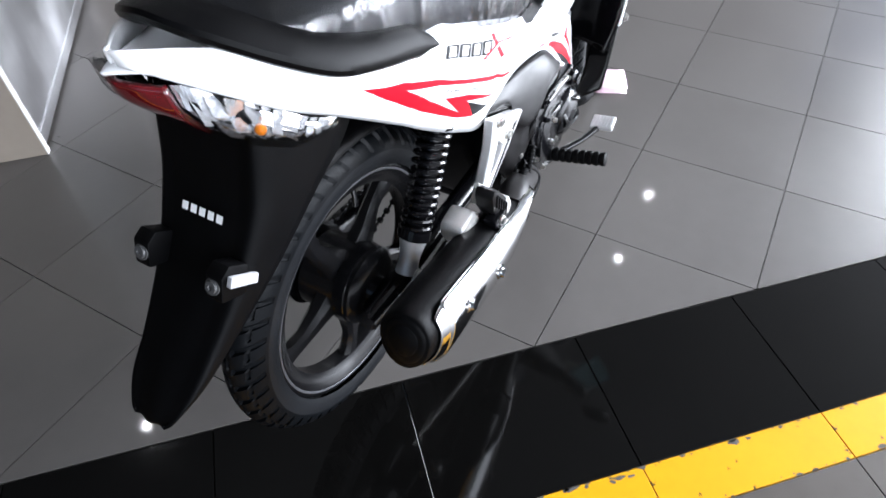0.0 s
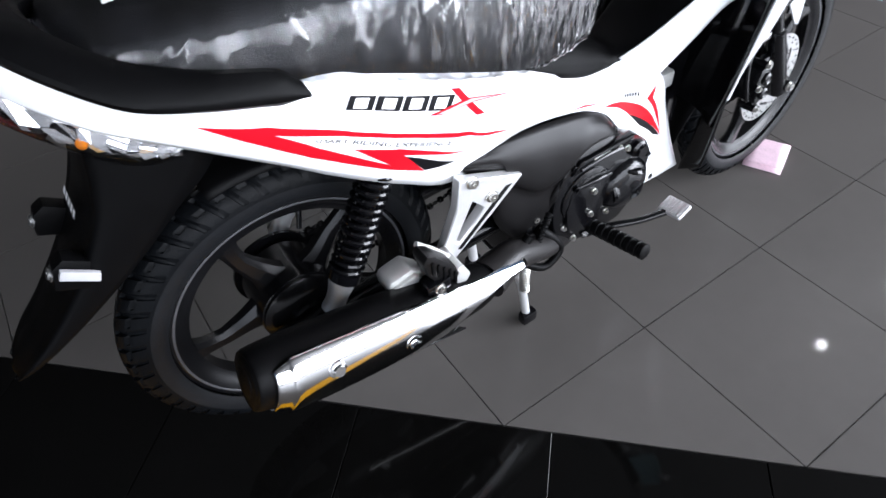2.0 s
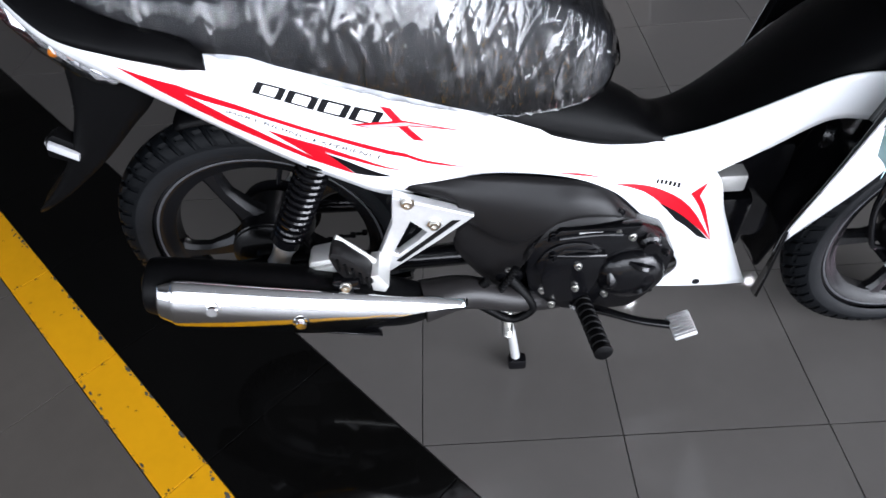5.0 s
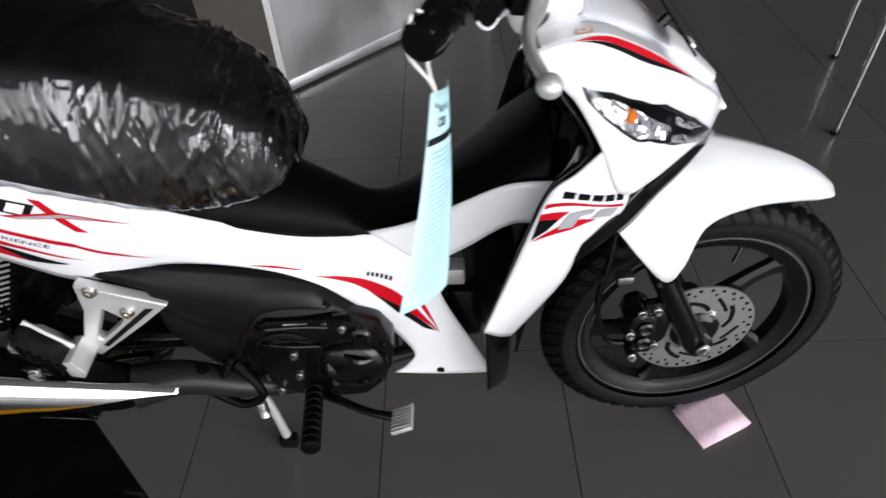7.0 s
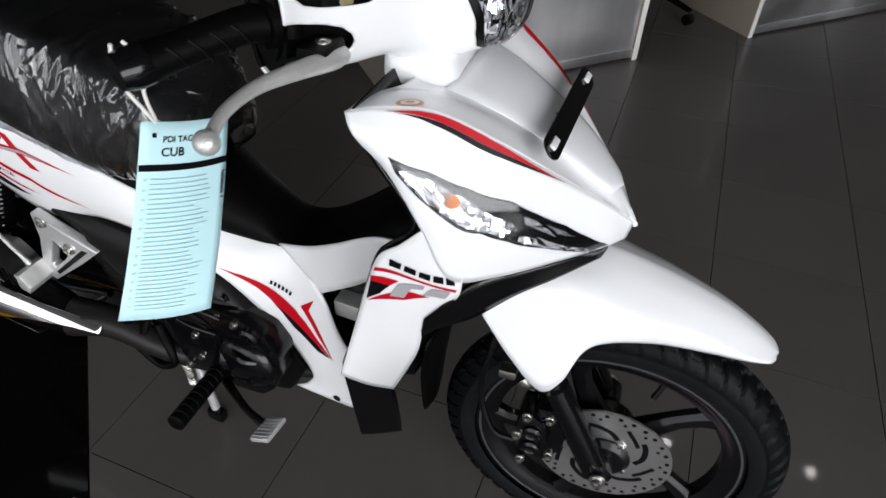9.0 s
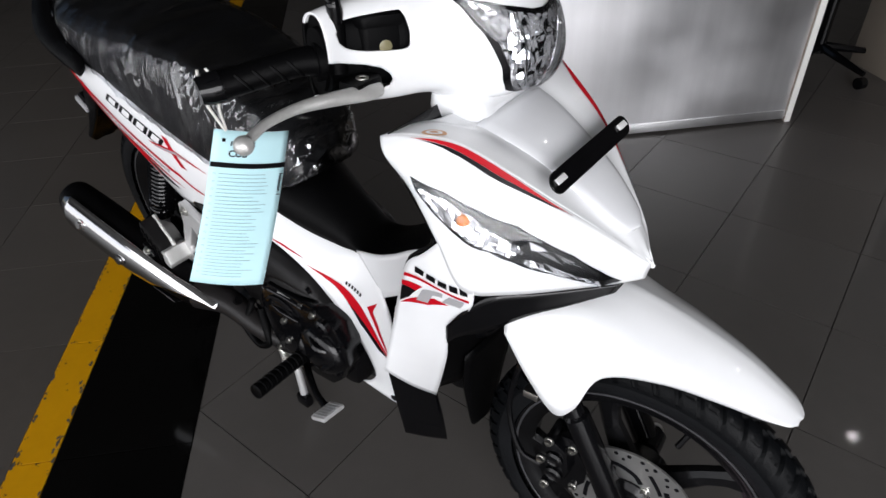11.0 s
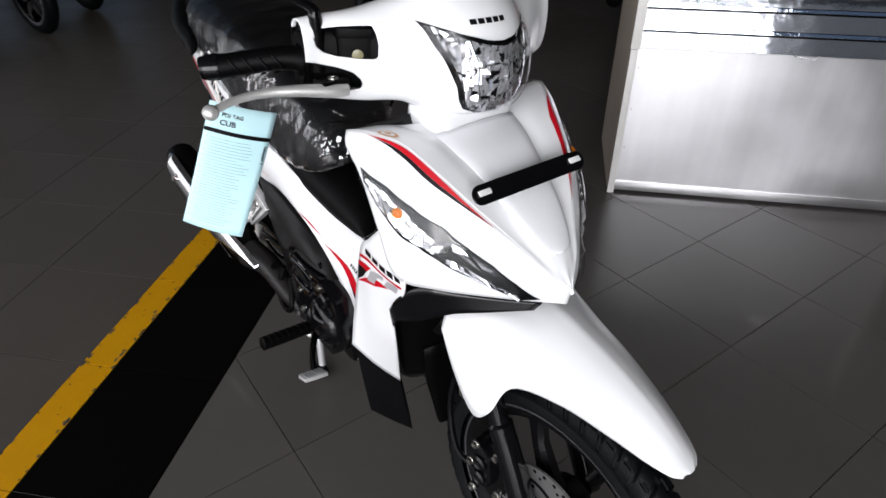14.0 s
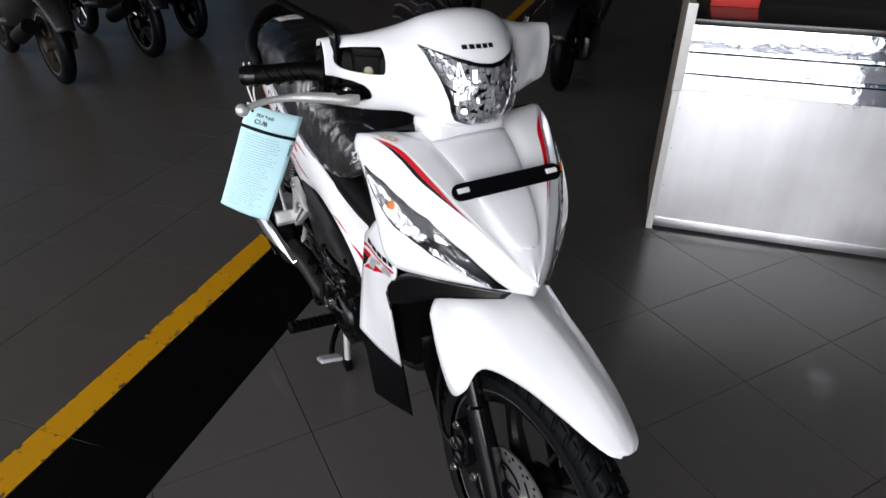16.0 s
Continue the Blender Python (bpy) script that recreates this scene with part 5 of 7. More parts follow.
sections = [[(x, -y, z) for x, z in pts] + [(pts[0][0], -y, pts[0][1])] for y, pts in HC[::-1]] + [[(x + d, y + 0.4 * d, z) for x, z in pts] + [(pts[0][0] + d, y + 0.4 * d, pts[0][1])] for (y, pts), d in zip(HC[1:], (0.0, 0.008, 0.020, 0.028, 0.030))]
HCOWL = sheet(sections, 64, 48)
WINDOW = [(0.078, 0.352), (0.066, 0.372), (0.049, 0.392), (0.055, 0.425), (0.084, 0.453), (0.122, 0.470), (0.168, 0.479), (0.201, 0.479), (0.211, 0.471), (0.215, 0.420), (0.213, 0.378), (0.207, 0.348), (0.172, 0.346), (0.131, 0.347)]
NOTCH = [(-0.01, 0.490), (0.051, 0.497), (0.123, 0.514), (0.155, 0.529), (0.172, 0.550), (0.178, 0.570), (0.174, 0.593), (0.158, 0.603), (0.116, 0.614), (-0.01, 0.628)]


# shell with openings for reservoir and lever, cut to their outlines
nu, nv = 150, 120
holes = [WINDOW, NOTCH]
bm = bmesh.new()
V = [[(bm.verts.new((0, 0, 0)), i / (nu - 1), j / nv) for j in range(nv)] for i in range(nu)]
gone = [[any(inside(h, (i + 0.5) / (nu - 1), (j + 0.5) / nv) for h in holes) for j in range(nv)] for i in range(nu - 1)]
for i in range(nu):
    for j in range(nv):
        v, a, b = V[i][j]
        round_it = [gone[p][q % nv] for p in (i - 1, i) if 0 <= p < nu - 1 for q in (j - 1, j)]
        if any(round_it) and not all(round_it):
            e, (a, b) = min(nearest(h, a, b) for h in holes)
        v.co = on_sheet(HCOWL, a, b, 0)
rear = bmesh.new()
for i in range(nu - 1):
    for j in range(nv):
        quad = (V[i][j][0], V[i + 1][j][0], V[i + 1][(j + 1) % nv][0], V[i][(j + 1) % nv][0])
        if 0.11 < j / nv < 0.82:
            if not gone[i][j]:
                bm.faces.new(quad)
        else:
            rear.faces.new([rear.verts.new(v.co) for v in quad])
bmesh.ops.remove_doubles(rear, verts=rear.verts, dist=1e-5)
part("rear_cowl", steered(rear), BLACK, bike, "black rear half of the handlebar cowl", solid=0.003)
bmesh.ops.delete(bm, geom=[v for v in bm.verts if not v.link_faces], context="VERTS")
part("handlebar_cowl", steered(bm), WHITE, bike, "glossy white handlebar cowl", solid=0.003)
# smaller black copy added inside the shell as shade behind its openings
rows = []
for row in HCOWL:
    mid = sum((p for p in row[:-1]), Vector()) / (len(row) - 1)
    rows.append([mid + (p - mid) * 0.70 for p in row[:-1]])
for end, s in ((0, 1), (-1, -1)):
    ring = HCOWL[end][:-1]
    mid = sum(ring, Vector()) / len(ring)
    own = bmesh.new()
    own.faces.new([own.verts.new(mid + (p - mid) * 0.97 + Vector((0, 0.005 * s, 0))) for p in ring])
    part("cowl_end", steered(own), BLACK, bike, smooth=False)
part("cowl_lining", steered(cap(grid_bm(rows, True))), BLACK, bike)
part("neck_cover", steered(box_bm(0.898, 0.990, -0.078, 0.078, 0.893, 0.962, 0.030, 4)), WHITE, bike, "white neck cover under the headlamp")


# headlamp let into the cowl's face
LEFT = [(0.307, 0.344), (0.322, 0.377), (0.334, 0.416), (0.349, 0.445), (0.368, 0.491), (0.380, 0.519), (0.387, 0.550), (0.404, 0.582), (0.45, 0.602), (0.5, 0.606)]
UPPER = [(0.344, 0.366), (0.391, 0.386), (0.456, 0.403), (0.5, 0.407)]
HEADLAMP = LEFT + [(1 - u, v) for u, v in LEFT[-2::-1]] + [(1 - u, v) for u, v in UPPER[:-1]] + UPPER[::-1]


def lamp_face(scale, lift, bulge=0.0, step=0.02):
    own = bmesh.new()
    face = own.faces.new([own.verts.new((0.5 + (u - 0.5) * scale, 0.485 + (v - 0.485) * scale, 0)) for u, v in HEADLAMP])
    face.normal_update()
    bmesh.ops.triangulate(own, faces=[face])
    for _ in range(6):
        long = [e for e in own.edges if (e.verts[0].co - e.verts[1].co).length > step]
        if not long:
            break
        bmesh.ops.subdivide_edges(own, edges=long, cuts=1)
        bmesh.ops.triangulate(own, faces=[f for f in own.faces if len(f.verts) > 3])
    for v in own.verts:
        u, w = v.co.x, v.co.y
        f = max(0.0, 1 - ((u - 0.5) / 0.19) ** 2) * max(0.0, 1 - ((w - 0.50) / 0.11) ** 2)
        p = on_sheet(HCOWL, u, w, 0)
        v.co = p + Vector((lift + bulge * f, 0.35 * lift * (1 if p.y > 0 else -1) * min(1, abs(p.y) / 0.06), 0))
    return steered(own)


headlamp = part("headlamp", lamp_face(1.0, 0.002), GLOSSBLACK, bike, "large clear headlamp", angle=80)
BOWL = [(0.5 + (u - 0.5) * 0.90, 0.488 + (v - 0.485) * 0.90) for u, v in HEADLAMP]


def bowl(u, v):
    """The reflector's plated bowl, hollow towards its middle."""
    f = max(0.0, 1 - ((u - 0.5) / 0.12) ** 2) * max(0.0, 1 - ((v - 0.50) / 0.10) ** 2)
    return on_sheet(HCOWL, u, v, 0) + Vector((0.0045 - 0.0015 * f, 0, 0))


part("reflector", steered(facet_bm(bowl, BOWL, 0.012, 0.014, 0.45, 3)), REFLECTOR, headlamp, "bright faceted reflector", smooth=False, recalc=False)
for s in (-1, 1):
    pts = [on_sheet(HCOWL, 0.5 + s * d, v, 0) + Vector((0.007, 0, 0)) for d, v in ((0.10, 0.40), (0.085, 0.46), (0.078, 0.52), (0.06, 0.57))]
    part("reflector_rib", steered(tube_bm(pts, 0.0020, 8, 20)), CHROME, headlamp)
part("lens", lamp_face(0.995, 0.008, 0.012), LENS, headlamp, "clear headlamp lens", angle=80)
part("bulb_shield", steered(disc_bm((1.027, 0.0, 1.005), (1, 0, 0), [(0, 0.015), (0.006, 0.014), (0.010, 0.010), (0.012, 0.004)], 24)), REFLECTOR, headlamp, "chrome bulb cap")

# grips, switches, levers, mirror stalks
for s in (-1, 1):
    def sy(pts):
        return [(x, -s * y, z) for x, y, z in pts]
    grip = part("grip", steered(tube_bm(sy([(0.852, -0.205, 1.026), (0.834, -0.235, 1.028), (0.803, -0.288, 1.020), (0.791, -0.309, 1.017)]), [0.019, 0.0165, 0.0165, 0.0175], 20, 24)), BLACK, bike, "black rubber handlebar grip")
    part("grip_flange", steered(tube_bm(sy([(0.850, -0.209, 1.027), (0.846, -0.216, 1.027)]), 0.024, 20)), BLACK, grip)
    part("bar_end", steered(tube_bm(sy([(0.792, -0.307, 1.017), (0.786, -0.319, 1.016), (0.781, -0.329, 1.015)]), [0.0185, 0.0185, 0.015], 20)), GLOSSBLACK, grip, "gloss black bar end")
    ribs = None
    a0, a1 = Vector(sy([(0.840, -0.226, 1.0265)])[0]), Vector(sy([(0.791, -0.309, 1.017)])[0])
    ax = (a1 - a0).normalized()
    e1 = Vector((0, 0, 1))
    e2 = ax.cross(e1).normalized()
    for k in range(12):
        f = 0.06 + 0.20 * (k % 4)
        w0 = 2.1 * (k // 4)
        arc = [a0.lerp(a1, f + 0.16 * t) + 0.0166 * (math.cos(w0 + 1.3 * t) * e1 + math.sin(w0 + 1.3 * t) * e2) for t in [i / 9 for i in range(10)]]
        ribs = tube_bm(arc, 0.0017, 6, bm=ribs)
    part("grip_ribs", steered(ribs), BLACK, grip)
    lo, hi = (0.139, 0.175)
    bm = box_bm(0.868, 0.9015, min(-s * lo, -s * hi), max(-s * lo, -s * hi), 1.012, 1.072, 0.004)
    bm = box_bm(0.868, 0.9035, min(-s * 0.137, -s * 0.177), max(-s * 0.137, -s * 0.177), 1.060, 1.074, 0.003, bm=bm)
    for v in bm.verts:
        v.co.x -= (abs(v.co.y) - 0.157) * 0.65
    if s < 0:
        bm.free()                            # only the right-hand side has a reservoir
    else:
        part("reservoir", steered(bm), BLACK, bike, "black brake reservoir")
    part("stalk_boss", steered(tube_bm(sy([(0.862, -0.195, 1.012), (0.864, -0.195, 1.064), (0.865, -0.195, 1.078)]), [0.0125, 0.0120, 0.009], 16)), BLACK, bike, "black mirror mount")
    part("mirror_stalk", steered(tube_bm(sy([(0.865, -0.195, 1.068), (0.868, -0.197, 1.088), (0.866, -0.206, 1.104), (0.850, -0.280, 1.150), (0.830, -0.375, 1.205)]), [0.010, 0.009, 0.0065, 0.006, 0.006], 12, 24)), GLOSSBLACK, bike, "black mirror stalk")
    rows = []
    for k, sc in ((0, 0.3), (0.006, 0.85), (0.014, 1.0), (0.026, 0.9), (0.034, 0.4)):
        rows.append([(0.835 + k, -s * (-0.385 + 0.062 * sc * math.cos(a)), 1.238 + 0.042 * sc * math.sin(a)) for a in [2 * math.pi * i / 24 for i in range(24)]])
    part("mirror", steered(cap(grid_bm(rows, True))), GLOSSBLACK, bike, "black oval mirror")
part("lever_holder", steered(prism_bm([(0.872, 0.985), (0.876, 1.008), (0.905, 1.008), (0.908, 0.992), (0.898, 0.982)], -0.212, -0.170, 0.003)), BLACK, bike)
lever = part("brake_lever", steered(tube_bm([(0.905, -0.176, 0.992), (0.903, -0.197, 0.994), (0.890, -0.240, 0.999), (0.876, -0.281, 1.000), (0.872, -0.321, 0.998), (0.876, -0.350, 0.993)], [0.009, 0.010, 0.0085, 0.0065, 0.0055, 0.0055], 14, 40)), ALLOY, bike, "silver brake lever with a ball end")
bm = bmesh.new()
bmesh.ops.create_uvsphere(bm, u_segments=22, v_segments=14, radius=0.0105)
bmesh.ops.translate(bm, vec=(0.878, -0.359, 0.991), verts=bm.verts)
part("ball_end", steered(bm), ALLOY, lever)
part("lever_pivot", steered(bolt_bm((0.893, -0.190, 1.003), (0, 0, 1), 0.008, 0.006)), STEEL_BOLT, lever)
part("sight_glass", steered(disc_bm((0.9000, -0.153, 1.037), (0.85, -0.52, 0), [(0, 0.0080), (0.004, 0.0080), (0.005, 0.005)], 18)), BRASS, bike)

# ---- engine, pegs, stand, exhaust
engine = part("engine", box_bm(0.40, 0.70, -0.115, 0.12, 0.215, 0.42, 0.03), ENGINE, bike, "black horizontal engine")
part("clutch_cover", prism_bm([(0.475, 0.300), (0.466, 0.360), (0.470, 0.415), (0.492, 0.445), (0.530, 0.458), (0.650, 0.456), (0.700, 0.430), (0.722, 0.390), (0.715, 0.330), (0.690, 0.275), (0.660, 0.243), (0.600, 0.236), (0.540, 0.246), (0.500, 0.270)], -0.148, -0.10, 0.010), ENGINE, engine)
part("cover_flange", prism_bm([(0.500, 0.440), (0.520, 0.466), (0.655, 0.468), (0.640, 0.446)], -0.153, -0.135, 0.004), ENGINE, engine)
part("cover_step", prism_bm([(0.500, 0.300), (0.492, 0.360), (0.500, 0.402), (0.530, 0.425), (0.585, 0.420), (0.600, 0.385), (0.590, 0.320), (0.560, 0.286), (0.525, 0.282)], -0.158, -0.146, 0.006), ENGINE, engine)
part("label_plate", prism_bm([(0.550, 0.452), (0.552, 0.461), (0.590, 0.461), (0.588, 0.452)], -0.1548, -0.1525, 0.0006), SILVER, engine, "small bright plate")
for k in range(3):
    a = radians(70 + 120 * k)
    c0 = Vector((0.650 + 0.034 * math.cos(a), 0, 0.350 + 0.034 * math.sin(a)))
    t0 = Vector((-math.sin(a), 0, math.cos(a)))
    part("cap_lobe", tube_bm([c0 - t0 * 0.022 + Vector((0, -0.160, 0)), c0 + Vector((0, -0.167, 0)), c0 + t0 * 0.022 + Vector((0, -0.160, 0))], [0.008, 0.012, 0.008], 8, 8, flat=0.6), ENGINE, engine)
part("crank_cap", disc_bm((0.650, -0.146, 0.345), (0, -1, 0), [(0, 0.060), (0.010, 0.058), (0.018, 0.048), (0.024, 0.030), (0.026, 0.012)], 36), ENGINE, engine, "domed gloss black cover")
part("clutch_boss", disc_bm((0.545, -0.144, 0.375), (0, -1, 0), [(0, 0.062), (0.008, 0.060), (0.012, 0.050), (0.010, 0.040), (0.012, 0.034), (0.015, 0.012)], 36), ENGINE, engine)
part("cover_rib", tube_bm([(0.520, -0.150, 0.450), (0.580, -0.151, 0.456), (0.622, -0.150, 0.452)], 0.008, 10, 12, flat=0.7), ENGINE, engine)
part("cover_rib", tube_bm([(0.512, -0.152, 0.408), (0.560, -0.160, 0.412), (0.600, -0.153, 0.402)], 0.006, 10, 12), ENGINE, engine)
part("oil_cap", disc_bm((0.672, -0.146, 0.425), (0, -1, 0), [(0, 0.019), (0.010, 0.019), (0.014, 0.014), (0.020, 0.013)], 20), ENGINE, engine)
for x, z in ((0.642, 0.439), (0.510, 0.452), (0.555, 0.384), (0.510, 0.411), (0.554, 0.325), (0.497, 0.311), (0.514, 0.282), (0.616, 0.456), (0.610, 0.356), (0.665, 0.297), (0.611, 0.291), (0.690, 0.300), (0.705, 0.395)):
    part("engine_bolt", bolt_bm((x, -0.1585 if 0.5 < x < 0.58 and z < 0.42 else -0.148, z), (0, -1, 0), 0.0052, 0.007), GLOSSBLACK if x in (0.510, 0.690, 0.705) else STEEL_BOLT, engine)
for x, z in ((0.438, 0.357), (0.429, 0.318)):
    part("engine_bolt", bolt_bm((x, -0.128, z), (0, -1, 0), 0.0065, 0.010), STEEL_BOLT, engine)
rings, radii = [], []
for k in range(12):
    for f, r in ((0.0, 0.0055), (0.2, 0.0075), (0.6, 0.0075), (0.8, 0.0055)):
        h = (k + f) / 12
        rings.append((0.450 - 0.046 * h, -0.156 - 0.006 * h, 0.384 - 0.085 * h))
        radii.append(r)
part("kick_rubber", tube_bm(rings, radii, 10), BLACK, engine, "ribbed black rubber of the kick lever")
part("kick_shaft_boss", disc_bm((0.440, -0.111, 0.335), (0, -1, 0), [(0, 0.026), (0.022, 0.024), (0.024, 0.014)], 24), ENGINE, engine)
for k in range(8):
    x = 0.715 + 0.013 * k
    part("fin", box_bm(x, x + 0.005, -0.085, 0.085, 0.295, 0.430, 0.002), ENGINE, engine)
part("cylinder", tube_bm([(0.69, 0, 0.362), (0.83, 0, 0.37)], [0.060, 0.055], 20), ENGINE, engine)
part("cylinder_head", box_bm(0.815, 0.875, -0.07, 0.07, 0.305, 0.432, 0.015), ENGINE, engine)
part("intake_pipe", tube_bm([(0.84, 0, 0.43), (0.83, -0.02, 0.49), (0.78, -0.023, 0.52), (0.70, -0.022, 0.52)], 0.022, 14, 18), ENGINE, bike)
part("throttle_body", box_bm(0.795, 0.845, -0.075, -0.035, 0.455, 0.492, 0.006), ALLOY, bike, "silver throttle body")
part("kick_starter", tube_bm([(0.440, -0.136, 0.335), (0.470, -0.155, 0.300), (0.478, -0.163, 0.272), (0.440, -0.166, 0.252), (0.395, -0.163, 0.285), (0.362, -0.161, 0.322), (0.400, -0.161, 0.360)], [0.011, 0.009, 0.008, 0.008, 0.008, 0.008, 0.009], 12, 40), BLACK, bike, "black kick starter lever")
part("peg_bar", tube_bm([(0.560, -0.149, 0.262), (0.535, -0.048, 0.205), (0.535, 0.06, 0.205), (0.560, 0.16, 0.262)], 0.011, 12, 24), ENGINE, bike)
for s in (-1, 1):
    pts, rad = [], []
    for k in range(9):
        for f, r in ((0.0, 0.0138), (0.10, 0.0165), (0.70, 0.0165), (0.80, 0.0138)):
            h = (k + f) / 9
            pts.append((0.570 + 0.015 * h, s * (0.150 + 0.132 * h), 0.276 + 0.022 * h))
            rad.append(r)
    bm = tube_bm(pts, rad, 16)
    part("foot_peg", bm, BLACK, bike, "ribbed black rubber foot peg")
pedal = part("brake_pedal", tube_bm([(0.560, -0.139, 0.245), (0.610, -0.168, 0.262), (0.665, -0.196, 0.268), (0.716, -0.214, 0.276)], [0.009, 0.008, 0.007, 0.008], 12, 26), ENGINE, bike, "brake pedal with a silver pad")
bm = box_bm(-0.020, 0.020, -0.027, 0.027, -0.005, 0.005, 0.004)
AT_PAD = Matrix.Translation((0.731, -0.223, 0.286)) @ Matrix.Rotation(radians(-10), 4, "X") @ Matrix.Rotation(radians(-22), 4, "Y")
bmesh.ops.transform(bm, matrix=AT_PAD, verts=bm.verts)
pad = part("pedal_pad", bm, SILVER, pedal, "ridged silver pad")
for k in range(6):
    bm = box_bm(-0.017, 0.017, -0.0215 + 0.0078 * k, -0.0180 + 0.0078 * k, 0.0046, 0.0065, 0)
    bmesh.ops.transform(bm, matrix=AT_PAD, verts=bm.verts)
    part("ridge", bm, SILVER, pad, smooth=False)
stand = part("centre_stand", tube_bm([(0.420, -0.086, 0.215), (0.445, -0.094, 0.12), (0.458, -0.101, 0.010)], [0.011, 0.009, 0.010], 12, 14), SILVER, bike, "centre stand with bright legs")
part("stand_leg", tube_bm([(0.420, 0.086, 0.215), (0.445, 0.094, 0.12), (0.458, 0.100, 0.022)], [0.013, 0.011, 0.012], 12, 14), SILVER, stand)
for s in (-1, 1):
    part("stand_foot", box_bm(0.440, 0.480, s * 0.104 - 0.012, s * 0.104 + 0.012, -0.013, 0.022, 0.008), ENGINE, stand)
part("stand_bar", tube_bm([(0.425, -0.086, 0.20), (0.425, 0.10, 0.20)], 0.013, 12), ENGINE, stand)
coil = [(0.438 + 0.009 * math.cos(2 * math.pi * 11 * t), -0.112 + 0.009 * math.sin(2 * math.pi * 11 * t), 0.21 - 0.085 * t) for t in [i / 132 for i in range(133)]]
part("stand_spring", tube_bm(coil, 0.0026, 6), STEEL_BOLT, stand)

# exhaust
MUF_A, MUF_B = Vector((-0.122, -0.211, 0.459)), Vector((0.255, -0.184, 0.349))
md = (MUF_B - MUF_A).normalized()
def deepen(bm):
    """The muffler is deeper below its axis than above."""
    for v in bm.verts:
        rel = v.co - MUF_A
        d = (rel - md * rel.dot(md)).dot(upm)
        if d < 0:
            v.co += upm * d * 0.42
    return bm


out = md.cross(Vector((0, 0, 1))).normalized()
if out.y > 0:
    out = -out
upm = out.cross(md)
if upm.z < 0:
    upm = -upm
muffler = part("muffler", deepen(tube_bm([MUF_A - md * 0.026, MUF_A - md * 0.022, MUF_A - md * 0.006, MUF_A.lerp(MUF_B, 0.3), MUF_A.lerp(MUF_B, 0.72), MUF_B, MUF_B + md * 0.05], [0.020, 0.033, 0.042, 0.046, 0.045, 0.037, 0.022], 30, 46)), BLACK, bike, "matte black muffler with a chrome heat shield")
part("end_cap", deepen(disc_bm(MUF_A - md * 0.024, -md, [(-0.006, 0.026), (0.002, 0.022), (0.005, 0.014), (0.006, 0.005)], 28)), BLACK, muffler)
rows = []
for f, r, a0, a1 in ((0.0, 0.0470, -60, 46), (0.05, 0.0530, -78, 54), (0.10, 0.0570, -92, 58), (0.45, 0.0570, -84, 58), (0.62, 0.0555, -58, 58), (0.78, 0.052, -22, 58), (0.95, 0.046, 8, 58), (1.12, 0.039, 30, 66), (1.26, 0.035, 44, 70)):
    rows.append([MUF_A.lerp(MUF_B, f) + r * (math.cos(radians(a0 + (a1 - a0) * k / 9)) * out + math.sin(radians(a0 + (a1 - a0) * k / 9)) * upm) for k in range(10)])
SHIELD = sheet(rows, 46, 20)
shield = part("heat_shield", deepen(grid_bm(SHIELD)), CHROME, muffler, "chrome heat shield", solid=0.003, recalc=True)
rows = [[MUF_A.lerp(MUF_B, f) + 0.0525 * (math.cos(radians(a)) * out + math.sin(radians(a)) * upm) for a in range(-150, -50, 8)] for f in (0.10, 0.3, 0.5, 0.7, 0.92)]
part("shield_lower", deepen(grid_bm(rows)), GLOSSBLACK, muffler, solid=0.003)
for f, ang in ((0.215, radians(14)), (0.56, radians(-4))):
    at = MUF_A.lerp(MUF_B, f)
    nrm = math.cos(ang) * out + math.sin(ang) * upm
    part("shield_bolt", disc_bm(at + nrm * 0.0555, nrm, [(0, 0.014), (0.003, 0.0135), (0.004, 0.009), (0.009, 0.0085), (0.009, 0.003)], 20), CHROME, muffler, "large chrome screw")
part("clamp_band", tube_bm([MUF_A.lerp(MUF_B, 0.70), MUF_A.lerp(MUF_B, 0.76)], 0.0515, 28), GLOSSBLACK, muffler)
lug = MUF_A.lerp(MUF_B, 0.73) + upm * 0.054 + out * 0.012
part("clamp_lug", box_bm(lug.x - 0.022, lug.x + 0.022, lug.y - 0.012, lug.y + 0.012, lug.z - 0.010, lug.z + 0.012, 0.004), GLOSSBLACK, muffler)
part("clamp_bolt", bolt_bm(lug + Vector((0, -0.012, 0.002)), (0, -1, 0), 0.007, 0.008), STEEL_BOLT, muffler)
part("exhaust_pipe", tube_bm([MUF_B + md * 0.03, (0.36, -0.163, 0.335), (0.46, -0.147, 0.285), (0.56, -0.109, 0.235), (0.68, -0.051, 0.215), (0.80, -0.02, 0.235), (0.865, 0, 0.31)], [0.038, 0.030, 0.023, 0.017, 0.016, 0.016, 0.016], 16, 50), PIPE, bike, "dark grey satin exhaust pipe")

